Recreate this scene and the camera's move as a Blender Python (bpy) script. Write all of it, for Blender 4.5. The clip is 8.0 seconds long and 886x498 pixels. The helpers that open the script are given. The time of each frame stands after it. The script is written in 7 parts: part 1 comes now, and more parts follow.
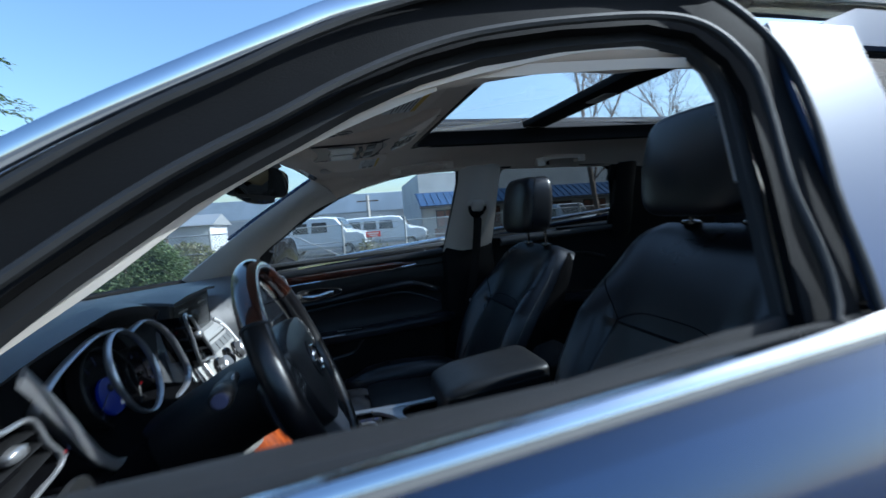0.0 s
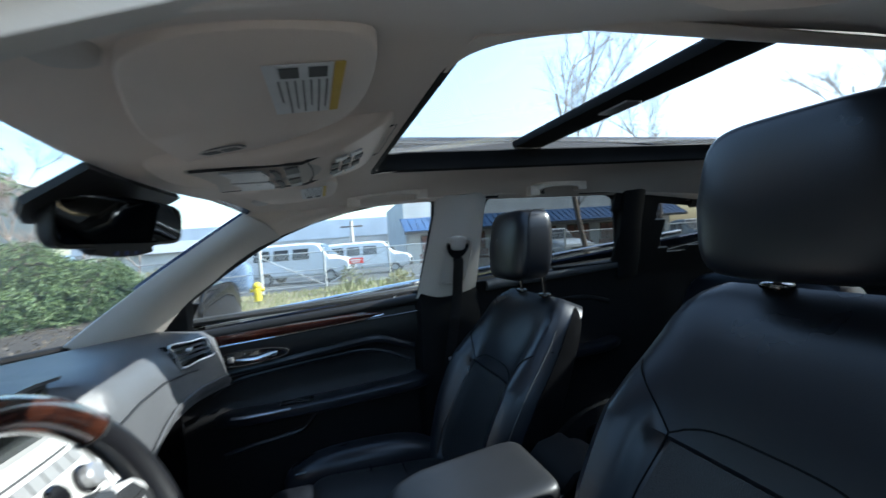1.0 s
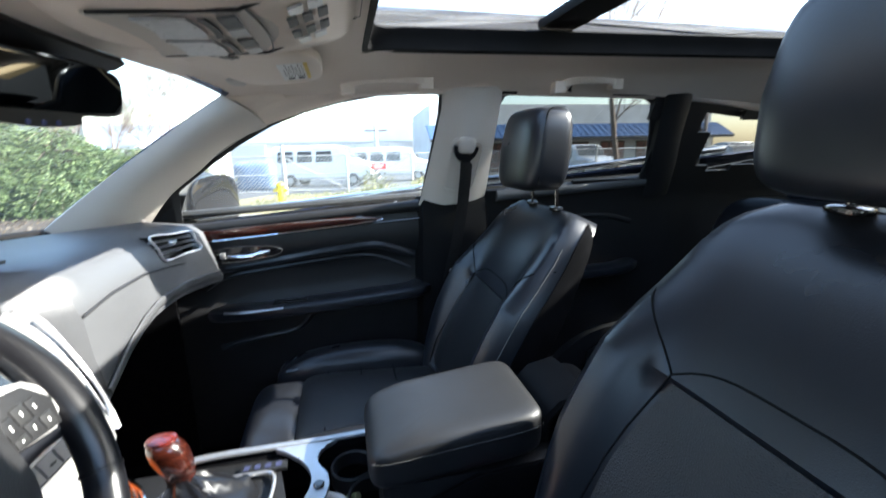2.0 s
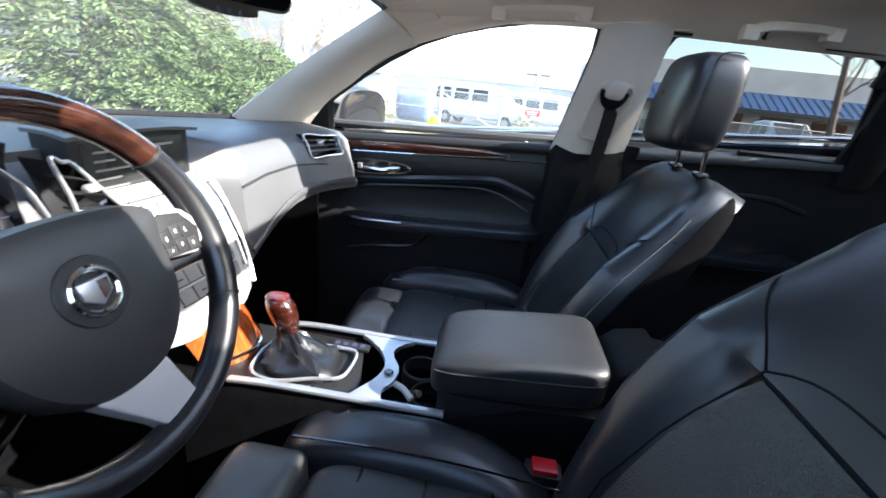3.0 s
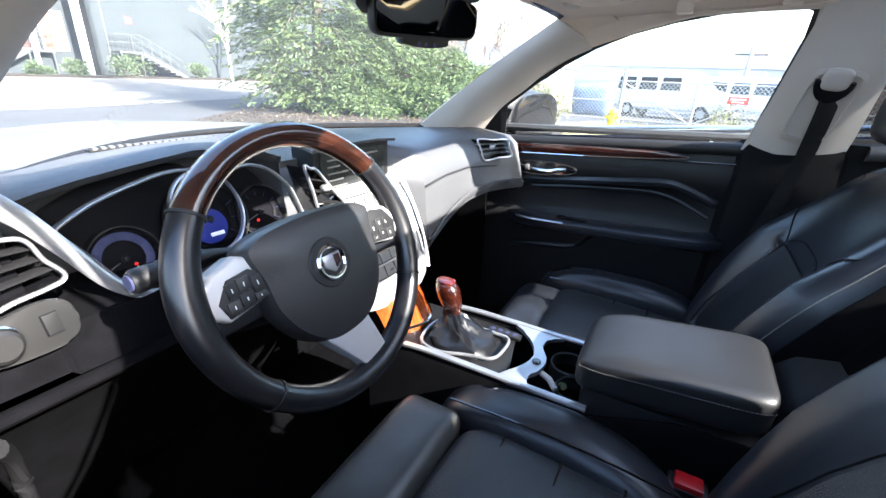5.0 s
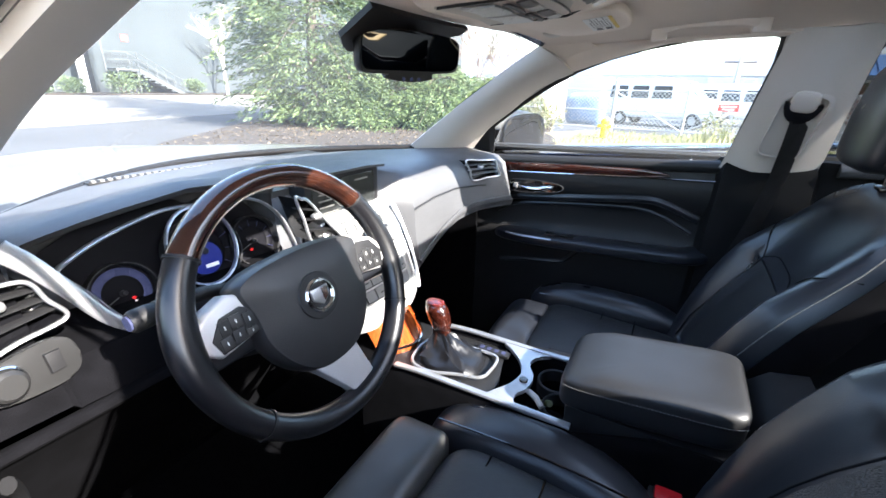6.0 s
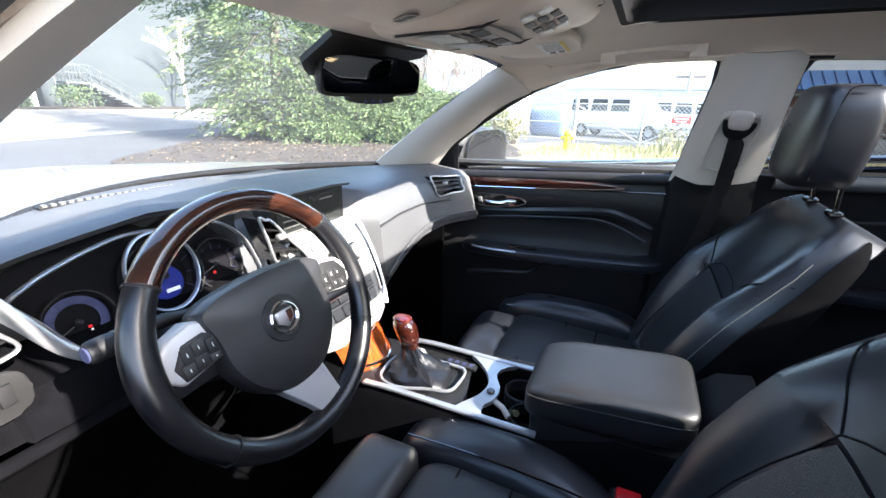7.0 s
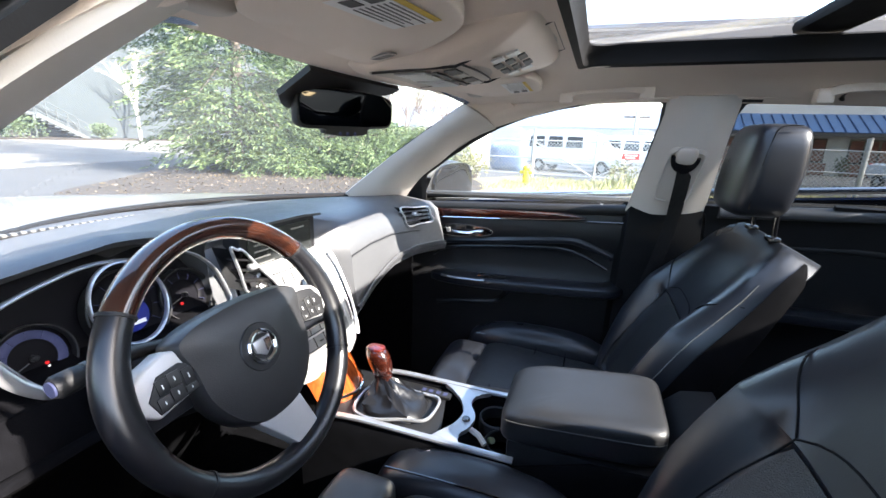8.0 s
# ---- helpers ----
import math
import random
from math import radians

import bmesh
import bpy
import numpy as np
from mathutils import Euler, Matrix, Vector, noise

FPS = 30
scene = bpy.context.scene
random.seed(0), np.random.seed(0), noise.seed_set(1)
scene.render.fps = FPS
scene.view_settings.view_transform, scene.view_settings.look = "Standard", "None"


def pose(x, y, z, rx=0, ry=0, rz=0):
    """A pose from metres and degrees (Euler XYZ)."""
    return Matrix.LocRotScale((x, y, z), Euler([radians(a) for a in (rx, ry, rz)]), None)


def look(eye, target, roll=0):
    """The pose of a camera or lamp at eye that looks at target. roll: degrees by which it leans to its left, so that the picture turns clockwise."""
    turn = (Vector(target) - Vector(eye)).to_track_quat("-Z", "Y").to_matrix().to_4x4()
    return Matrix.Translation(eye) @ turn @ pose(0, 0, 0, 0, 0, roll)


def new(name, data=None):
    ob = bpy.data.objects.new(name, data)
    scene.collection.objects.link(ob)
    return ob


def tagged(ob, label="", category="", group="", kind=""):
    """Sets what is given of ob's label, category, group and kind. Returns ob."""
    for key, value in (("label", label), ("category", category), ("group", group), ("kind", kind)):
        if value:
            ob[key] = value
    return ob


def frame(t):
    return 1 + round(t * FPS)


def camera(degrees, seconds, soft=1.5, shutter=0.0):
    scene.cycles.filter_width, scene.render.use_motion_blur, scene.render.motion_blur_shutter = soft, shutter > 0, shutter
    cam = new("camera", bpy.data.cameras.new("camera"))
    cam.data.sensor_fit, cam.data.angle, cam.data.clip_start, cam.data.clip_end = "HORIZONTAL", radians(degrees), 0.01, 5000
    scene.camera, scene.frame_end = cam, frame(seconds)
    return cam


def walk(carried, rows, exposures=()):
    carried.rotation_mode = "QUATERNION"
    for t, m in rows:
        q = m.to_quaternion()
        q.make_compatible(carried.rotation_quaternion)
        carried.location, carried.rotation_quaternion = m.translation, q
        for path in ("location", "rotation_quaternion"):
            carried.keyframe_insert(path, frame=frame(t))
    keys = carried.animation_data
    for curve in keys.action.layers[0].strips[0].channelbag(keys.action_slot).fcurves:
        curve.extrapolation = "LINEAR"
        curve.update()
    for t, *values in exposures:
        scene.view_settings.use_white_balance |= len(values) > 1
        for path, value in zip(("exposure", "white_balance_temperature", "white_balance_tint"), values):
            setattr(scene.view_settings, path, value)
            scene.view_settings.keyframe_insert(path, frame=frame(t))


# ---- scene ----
cam = camera(92.2, 8.0, shutter=0.35)
PATH = [
    (0, (-1.061, -0.032, 1.278), (0.872, -0.518, 1.114), -3.9),
    (0.3, (-0.941, -0.103, 1.306), (1.020, -0.474, 1.177), -3.8),
    (0.5, (-0.885, -0.142, 1.307), (1.079, -0.504, 1.202), -3.3),
    (1, (-0.750, -0.159, 1.324), (1.169, -0.720, 1.271), -4.0),
    (1.2, (-0.704, -0.159, 1.331), (1.171, -0.852, 1.258), -4.9),
    (2.3, (-0.652, -0.277, 1.281), (1.231, -0.529, 0.658), 0.6),
    (2.5, (-0.662, -0.282, 1.277), (1.227, -0.390, 0.629), 2.8),
    (3, (-0.673, -0.304, 1.265), (1.189, -0.142, 0.552), 6.7),
    (3.5, (-0.693, -0.312, 1.257), (1.101, 0.108, 0.477), 7.6),
    (4, (-0.716, -0.309, 1.259), (0.998, 0.310, 0.435), 7.6),
    (4.5, (-0.733, -0.318, 1.281), (0.919, 0.465, 0.470), 4.6),
    (5.8, (-0.745, -0.359, 1.323), (0.870, 0.550, 0.571), 1.0),
    (6, (-0.747, -0.362, 1.336), (0.893, 0.512, 0.595), 1.3),
    (6.5, (-0.748, -0.377, 1.346), (0.936, 0.439, 0.639), 1.4),
    (7, (-0.756, -0.379, 1.353), (0.962, 0.381, 0.666), 1.3),
    (7.5, (-0.767, -0.377, 1.355), (1.001, 0.334, 0.747), 1.6),
    (8, (-0.782, -0.367, 1.349), (1.041, 0.256, 0.811), 2.1),
]
walk(cam, [(t, look(eye, target, roll)) for t, eye, target, roll in PATH],
     exposures=[(0.0, 0.7, 5300, 3), (0.5, 1.25, 6000, 3), (1.2, 2.0, 5750, 2), (2.3, 3.0, 6500, 9), (4.0, 3.08, 6400, 11), (6.0, 3.13, 6450, 12), (8.0, 3.07, 6600, 12)])

# ---- light ----
SUN_DIR = Vector((-0.16, -1.38, 1.0)).normalized()   # from behind the car, a little to the driver's side
world = bpy.data.worlds.new("world")
scene.world = world
world.use_nodes = True
wn = world.node_tree.nodes
sky = wn.new("ShaderNodeTexSky")
sky.sky_type, sky.sun_disc = "NISHITA", False
sky.sun_elevation = math.asin(SUN_DIR.z)
sky.sun_rotation = math.atan2(SUN_DIR.x, SUN_DIR.y)
sky.air_density, sky.dust_density, sky.ozone_density = 1.2, 1.8, 2.5
wn["Background"].inputs["Strength"].default_value = 0.15
world.node_tree.links.new(sky.outputs[0], wn["Background"].inputs["Color"])
sun = new("sun", bpy.data.lights.new("sun", "SUN"))
sun.data.energy, sun.data.angle, sun.data.color = 5.0, radians(0.55), (1.0, 0.95, 0.88)
sun.matrix_world = look(SUN_DIR * 30, (0, 0, 0))

# ---- materials ----


def mat(name, colour, rough=0.5, metal=0.0, spots=None, scale=8.0, amount=0.4, bump=0.0, bscale=200.0, fine="NOISE",
        coat=0.0, sheen=0.0, emit=None, alpha=None, per_object=0.0, detail=4.0, rough_vary=0.08):
    """A surface: base colour broken by large stains and fine grain, with relief and uneven gloss."""
    m = bpy.data.materials.new(name)
    m.use_nodes = True
    n, k = m.node_tree.nodes, m.node_tree.links
    b = n["Principled BSDF"]
    b.inputs["Metallic"].default_value = metal
    b.inputs["Coat Weight"].default_value = coat
    b.inputs["Coat Roughness"].default_value = 0.06
    b.inputs["Coat IOR"].default_value = 1.7
    b.inputs["Sheen Weight"].default_value = sheen
    co = n.new("ShaderNodeTexCoord")
    big = n.new("ShaderNodeTexNoise")
    big.inputs["Scale"].default_value, big.inputs["Detail"].default_value = scale, detail
    k.new(co.outputs["Object"], big.inputs["Vector"])
    ramp = n.new("ShaderNodeMapRange")
    ramp.inputs[1].default_value, ramp.inputs[2].default_value = 0.3, 0.7
    k.new(big.outputs["Fac"], ramp.inputs[0])
    mix = n.new("ShaderNodeMix")
    mix.data_type = "RGBA"
    two = spots or tuple(c * (1 - amount) for c in colour)
    mix.inputs[6].default_value, mix.inputs[7].default_value = (*colour, 1), (*two, 1)
    k.new(ramp.outputs[0], mix.inputs[0])
    out = mix.outputs[2]
    if per_object:
        info, hsv = n.new("ShaderNodeObjectInfo"), n.new("ShaderNodeHueSaturation")
        span = n.new("ShaderNodeMapRange")
        span.inputs[3].default_value, span.inputs[4].default_value = 1 - per_object, 1 + per_object
        k.new(info.outputs["Random"], span.inputs[0])
        k.new(span.outputs[0], hsv.inputs["Value"])
        k.new(out, hsv.inputs["Color"])
        out = hsv.outputs[0]
    k.new(out, b.inputs["Base Color"])
    rr = n.new("ShaderNodeMapRange")
    rr.inputs[3].default_value, rr.inputs[4].default_value = max(rough - rough_vary, 0.02), min(rough + rough_vary, 1)
    k.new(big.outputs["Fac"], rr.inputs[0])
    k.new(rr.outputs[0], b.inputs["Roughness"])
    if bump:
        if fine == "VORONOI":
            tex = n.new("ShaderNodeTexVoronoi")
            tex.feature = "DISTANCE_TO_EDGE"
            o = tex.outputs["Distance"]
        else:
            tex = n.new("ShaderNodeTexNoise")
            tex.inputs["Detail"].default_value = 6
            o = tex.outputs["Fac"]
        tex.inputs["Scale"].default_value = bscale
        k.new(co.outputs["Object"], tex.inputs["Vector"])
        bm_ = n.new("ShaderNodeBump")
        bm_.inputs["Strength"].default_value, bm_.inputs["Distance"].default_value = bump, 0.002
        k.new(o, bm_.inputs["Height"])
        k.new(bm_.outputs[0], b.inputs["Normal"])
    if emit:
        b.inputs["Emission Color"].default_value, b.inputs["Emission Strength"].default_value = (*emit[0], 1), emit[1]
    return m


def wood_mat(name, dark, light, scale, stretch, rough=0.25, coat=1.0):
    """Lacquered wood: stretched noise bands under a glossy coat."""
    m = bpy.data.materials.new(name)
    m.use_nodes = True
    n, k = m.node_tree.nodes, m.node_tree.links
    b = n["Principled BSDF"]
    co, mp, nz = n.new("ShaderNodeTexCoord"), n.new("ShaderNodeMapping"), n.new("ShaderNodeTexNoise")
    mp.inputs["Scale"].default_value = stretch
    nz.inputs["Scale"].default_value, nz.inputs["Detail"].default_value, nz.inputs["Distortion"].default_value = scale, 8, 1.2
    rp = n.new("ShaderNodeValToRGB")
    rp.color_ramp.elements[0].position, rp.color_ramp.elements[1].position = 0.35, 0.68
    rp.color_ramp.elements[0].color, rp.color_ramp.elements[1].color = (*dark, 1), (*light, 1)
    k.new(co.outputs["Object"], mp.inputs[0])
    k.new(mp.outputs[0], nz.inputs["Vector"])
    k.new(nz.outputs["Fac"], rp.inputs[0])
    k.new(rp.outputs[0], b.inputs["Base Color"])
    b.inputs["Roughness"].default_value, b.inputs["Coat Weight"].default_value, b.inputs["Coat Roughness"].default_value = rough, coat, 0.04
    return m


def pane_mat(name, tint, gloss=0.04, rough=0.0, dust=0.0):
    """Thin glass: tinted see-through with a mirror sheen that grows at grazing angles."""
    m = bpy.data.materials.new(name)
    m.use_nodes = True
    n, k = m.node_tree.nodes, m.node_tree.links
    n.remove(n["Principled BSDF"])
    tr, gl, fr, mx = n.new("ShaderNodeBsdfTransparent"), n.new("ShaderNodeBsdfGlossy"), n.new("ShaderNodeLayerWeight"), n.new("ShaderNodeMixShader")
    steep, span = n.new("ShaderNodeMath"), n.new("ShaderNodeMapRange")
    steep.operation = "POWER"
    steep.inputs[1].default_value = 5.0
    span.inputs[3].default_value, span.inputs[4].default_value = gloss, 0.5
    tr.inputs[0].default_value = (*tint, 1)
    gl.inputs["Roughness"].default_value = rough
    k.new(fr.outputs["Facing"], steep.inputs[0])
    k.new(steep.outputs[0], span.inputs[0])
    k.new(span.outputs[0], mx.inputs[0])
    k.new(tr.outputs[0], mx.inputs[1])
    k.new(gl.outputs[0], mx.inputs[2])
    film, haze = n.new("ShaderNodeBsdfTranslucent"), n.new("ShaderNodeMixShader")
    film.inputs[0].default_value = (0.9, 0.9, 0.88, 1)
    haze.inputs[0].default_value = dust
    k.new(mx.outputs[0], haze.inputs[1])
    k.new(film.outputs[0], haze.inputs[2])
    k.new(haze.outputs[0], n["Material Output"].inputs["Surface"])
    return m


LEATHER = mat("black_leather", (0.0125, 0.0138, 0.0175), 0.31, scale=6, amount=0.35, bump=0.09, bscale=420, fine="VORONOI", rough_vary=0.1)
LEATHER_LIGHT = mat("worn_black_leather", (0.017, 0.017, 0.018), 0.44, scale=9, amount=0.35, bump=0.12, bscale=380, fine="VORONOI", rough_vary=0.1)
PERFORATED = mat("perforated_leather", (0.0145, 0.015, 0.016), 0.4, scale=7, amount=0.3, bump=0.5, bscale=300, fine="VORONOI")
# lighter leather: sunlight on the driver's thigh support is in the colour
THIGH = mat("sunlit_grey_leather", (0.042, 0.041, 0.038), 0.38, scale=12, amount=0.4, bump=0.12, bscale=380, fine="VORONOI", rough_vary=0.1)
PLASTIC = mat("black_plastic", (0.0105, 0.0105, 0.0112), 0.48, scale=10, amount=0.3, bump=0.15, bscale=500)
SOFT = mat("soft_dash_skin", (0.064, 0.066, 0.07), 0.42, scale=4, amount=0.25, bump=0.3, bscale=350, fine="VORONOI")
GLOSSBLACK = mat("gloss_black", (0.005, 0.005, 0.006), 0.12, scale=5, amount=0.3, coat=0.6)
# carpet and lower trim; shade is put into this black, below real plastic
DEEP = mat("shade_dark_carpet_and_trim", (0.0032, 0.0032, 0.004), 0.95, scale=30, amount=0.5, bump=0.5, bscale=600)
FABRIC = mat("beige_headliner_cloth", (0.66, 0.56, 0.475), 0.9, scale=3, amount=0.1, bump=0.25, bscale=700, sheen=0.2)
TRIM = mat("grey_beige_trim_plastic", (0.48, 0.44, 0.395), 0.6, scale=4, amount=0.1, bump=0.12, bscale=500)
SILVER = mat("satin_silver_trim", (0.5, 0.5, 0.51), 0.3, metal=0.8, scale=14, amount=0.15, rough_vary=0.06)
SWITCH_GREY = mat("warm_grey_plate", (0.02, 0.02, 0.02), 0.4, metal=0.2, scale=12, amount=0.1)
SILVER_LIGHT = mat("painted_silver_plastic", (0.44, 0.435, 0.43), 0.36, metal=0.35, scale=12, amount=0.1, bump=0.05, bscale=700)
STACK = mat("sunlit_silver_plastic", (0.34, 0.335, 0.32), 0.45, metal=0.15, scale=12, amount=0.1, bump=0.05, bscale=700)
KEY = mat("grey_key_plastic", (0.15, 0.15, 0.147), 0.45, scale=20, amount=0.15)
CHROME = mat("chrome", (0.82, 0.83, 0.85), 0.07, metal=1.0, scale=20, amount=0.1, rough_vary=0.04)
WOOD = wood_mat("dark_red_lacquered_wood", (0.01, 0.002, 0.0015), (0.055, 0.011, 0.005), 22, (1, 0.25, 3))
WOOD_RED = wood_mat("red_lacquered_wood", (0.03, 0.004, 0.003), (0.11, 0.014, 0.01), 30, (1, 1, 1))
WOOD_ORANGE = wood_mat("orange_lacquered_wood", (0.2, 0.032, 0.006), (0.45, 0.095, 0.018), 26, (3, 1, 0.5), coat=0.5)
WOOD_RIM = wood_mat("brown_lacquered_rim_wood", (0.006, 0.0025, 0.002), (0.034, 0.011, 0.006), 30, (0.6, 1, 1), rough=0.2)
STITCH = mat("grey_thread", (0.2, 0.2, 0.2), 0.8, scale=300, amount=0.5)
BELT = mat("black_webbing", (0.011, 0.011, 0.012), 0.75, scale=60, amount=0.3, bump=0.5, bscale=900)
RED = mat("red_buckle_plastic", (0.4, 0.006, 0.01), 0.35, scale=20, amount=0.25)
WHITE = mat("white_print", (0.68, 0.68, 0.67), 0.6, scale=40, amount=0.1)
YELLOW = mat("yellow_print", (0.6, 0.4, 0.03), 0.6, scale=40, amount=0.15)
INK = mat("black_print", (0.03, 0.03, 0.03), 0.6, scale=40, amount=0.1)
PAINT = mat("dark_blue_car_paint", (0.011, 0.03, 0.095), 0.25, metal=0.45, scale=3, amount=0.2, coat=1.0, bump=0.02, bscale=900)
# pale base colour puts the sun's glare on the dark blue hood
GLARE_PAINT = mat("glare_pale_car_paint", (0.13, 0.125, 0.112), 0.45, spots=(0.1, 0.098, 0.092), scale=2.5, coat=0.6, bump=0.02, bscale=900)
# matt blue base colour holds the sky's reflection on the door frame
SKY_TONED_FRAME = mat("sky_toned_door_frame", (0.05, 0.08, 0.16), 0.5, scale=2, amount=0.25)
RUBBER = mat("black_rubber", (0.012, 0.012, 0.013), 0.65, scale=20, amount=0.3, bump=0.1, bscale=400)
MIRROR = mat("mirror_glass", (0.04, 0.038, 0.038), 0.02, metal=1.0, scale=3, amount=0.02, rough_vary=0.01)
DIM_MIRROR = mat("dimmed_mirror_glass", (0.06, 0.065, 0.07), 0.03, metal=1.0, scale=3, amount=0.02, rough_vary=0.01)
LAMP_LENS = mat("frosted_lamp_lens", (0.5, 0.5, 0.5), 0.3, scale=90, amount=0.2, bump=0.3, bscale=300)
RIM_LEATHER = mat("smooth_rim_leather", (0.0065, 0.0065, 0.0078), 0.3, scale=9, amount=0.3, bump=0.04, bscale=420, fine="VORONOI")
GAUGE = mat("gauge_face", (0.0035, 0.0035, 0.005), 0.5, scale=20, amount=0.2)
GAUGE_RING = mat("blue_grey_gauge_scale", (0.034, 0.038, 0.075), 0.5, scale=30, amount=0.3, emit=((0.14, 0.17, 0.4), 0.016))
BLUE_LIT = mat("lit_blue_display", (0.005, 0.01, 0.06), 0.3, scale=9, amount=0.5, emit=((0.01, 0.03, 0.5), 0.04))
RED_LIT = mat("lit_red_lamp", (0.6, 0.02, 0.02), 0.3, emit=((1.0, 0.02, 0.02), 0.07))
WHITE_LIT = mat("lit_white_mark", (0.8, 0.8, 0.8), 0.3, emit=((0.9, 0.95, 1.0), 0.05))
SCREEN = mat("dark_display", (0.02, 0.022, 0.022), 0.18, scale=12, amount=0.4, emit=((0.05, 0.055, 0.05), 0.03))
SCREEN_TEXT = mat("lit_display_text", (0.09, 0.09, 0.085), 0.4, emit=((0.5, 0.5, 0.46), 0.02))
CLEAR = pane_mat("clear_glass", (0.93, 0.96, 0.95), 0.045, dust=0.028)
SIDE_GLASS = pane_mat("side_glass", (0.9, 0.94, 0.93), 0.035, dust=0.028)
PRIVACY = pane_mat("privacy_glass", (0.18, 0.19, 0.19), 0.035)
ROOF_GLASS = pane_mat("roof_glass", (0.84, 0.86, 0.84), 0.03, dust=0.05)
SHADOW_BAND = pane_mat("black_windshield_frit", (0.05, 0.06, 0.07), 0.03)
ASPHALT = mat("asphalt", (0.05, 0.052, 0.056), 0.85, spots=(0.034, 0.036, 0.04), scale=0.35, bump=0.6, bscale=60, detail=9)
CONCRETE = mat("pale_concrete", (0.15, 0.143, 0.128), 0.85, spots=(0.1, 0.097, 0.09), scale=0.4, bump=0.4, bscale=40, detail=9)
MULCH = mat("brown_mulch", (0.03, 0.022, 0.016), 0.95, spots=(0.014, 0.01, 0.008), scale=7, bump=1.0, bscale=14, detail=8)
GRASSY = mat("grass_soil", (0.12, 0.11, 0.045), 0.95, spots=(0.17, 0.14, 0.08), scale=1.2, bump=0.8, bscale=30, detail=8)
BARK = mat("grey_brown_bark", (0.13, 0.1, 0.08), 0.9, spots=(0.05, 0.04, 0.03), scale=9, bump=0.9, bscale=25)
BIRCH = mat("white_birch_bark", (0.62, 0.58, 0.53), 0.8, spots=(0.18, 0.16, 0.14), scale=5, bump=0.5, bscale=30)
TWIG = mat("grey_brown_twigs", (0.22, 0.17, 0.14), 0.9, scale=5, amount=0.4)
# pale wall given a dark grey base: its weaker light is in the colour
WALL_DIMMED = mat("dimmed_pale_blue_wall", (0.032, 0.040, 0.044), 0.85, spots=(0.028, 0.035, 0.039), scale=0.5, bump=0.3, bscale=20)
WALL_CREAM = mat("cream_wall", (0.62, 0.6, 0.56), 0.85, spots=(0.5, 0.48, 0.45), scale=0.7, bump=0.3, bscale=20)
ROOF_BLUE = mat("blue_metal_roof", (0.028, 0.075, 0.18), 0.5, scale=0.8, amount=0.25, per_object=0.08)
BLUE_SIDING = mat("light_blue_siding", (0.5, 0.56, 0.64), 0.6, scale=0.5, amount=0.2)
BRICK_RED = mat("red_brick", (0.24, 0.1, 0.07), 0.85, spots=(0.14, 0.06, 0.045), scale=4, bump=0.5, bscale=40, per_object=0.15)
WINDOW_DARK = mat("dark_window_glass", (0.03, 0.035, 0.04), 0.08, scale=2, amount=0.3)
MATTE = mat("matt_black_plastic", (0.0055, 0.0055, 0.006), 0.75, scale=10, amount=0.3, bump=0.15, bscale=500)
STAIR = mat("grey_painted_steel", (0.07, 0.078, 0.08), 0.6, scale=8, amount=0.3)
ROOF_REAR_GLASS = pane_mat("rear_roof_glass", (0.72, 0.74, 0.74), 0.03, dust=0.04)
SLIT = mat("grey_slit_plastic", (0.1, 0.1, 0.095), 0.6, scale=60, amount=0.3)
STEEL = mat("galvanised_steel", (0.5, 0.5, 0.5), 0.45, metal=0.6, scale=12, amount=0.25)
VAN_WHITE = mat("white_vehicle_paint", (0.75, 0.76, 0.78), 0.3, scale=1.5, amount=0.08, coat=0.6)
SIGN_RED = mat("red_sign", (0.6, 0.04, 0.03), 0.5, scale=10, amount=0.2)
HYDRANT = mat("yellow_hydrant_paint", (0.8, 0.6, 0.03), 0.5, scale=14, amount=0.25)
TARP = mat("blue_tarpaulin", (0.13, 0.2, 0.33), 0.6, scale=3, amount=0.4)


def leaf_mat(name, a, b, c=None):
    """Leaves: colour varies by clump and over the crown, and light passes through."""
    m = bpy.data.materials.new(name)
    m.use_nodes = True
    n, k = m.node_tree.nodes, m.node_tree.links
    p = n["Principled BSDF"]
    geo, rp = n.new("ShaderNodeNewGeometry"), n.new("ShaderNodeValToRGB")
    rp.color_ramp.elements[0].color, rp.color_ramp.elements[1].color = (*a, 1), (*b, 1)
    if c:
        e = rp.color_ramp.elements.new(0.9)
        e.color = (*c, 1)
        rp.color_ramp.elements[1].position = 0.6
    k.new(geo.outputs["Random Per Island"], rp.inputs[0])
    k.new(rp.outputs[0], p.inputs["Base Color"])
    p.inputs["Roughness"].default_value = 0.6
    tl, mx = n.new("ShaderNodeBsdfTranslucent"), n.new("ShaderNodeMixShader")
    mx.inputs[0].default_value = 0.3
    k.new(rp.outputs[0], tl.inputs[0])
    k.new(p.outputs[0], mx.inputs[1])
    k.new(tl.outputs[0], mx.inputs[2])
    k.new(mx.outputs[0], n["Material Output"].inputs["Surface"])
    return m


CONIFER = leaf_mat("conifer_needles", (0.013, 0.03, 0.015), (0.05, 0.085, 0.037), (0.14, 0.19, 0.068))
SHRUB = leaf_mat("shrub_leaves", (0.06, 0.09, 0.05), (0.13, 0.17, 0.08))
DRY = leaf_mat("dry_stalks", (0.2, 0.17, 0.1), (0.3, 0.28, 0.16), (0.2, 0.22, 0.1))
LITTER = leaf_mat("dry_leaf_litter", (0.03, 0.02, 0.013), (0.08, 0.055, 0.035), (0.15, 0.12, 0.08))
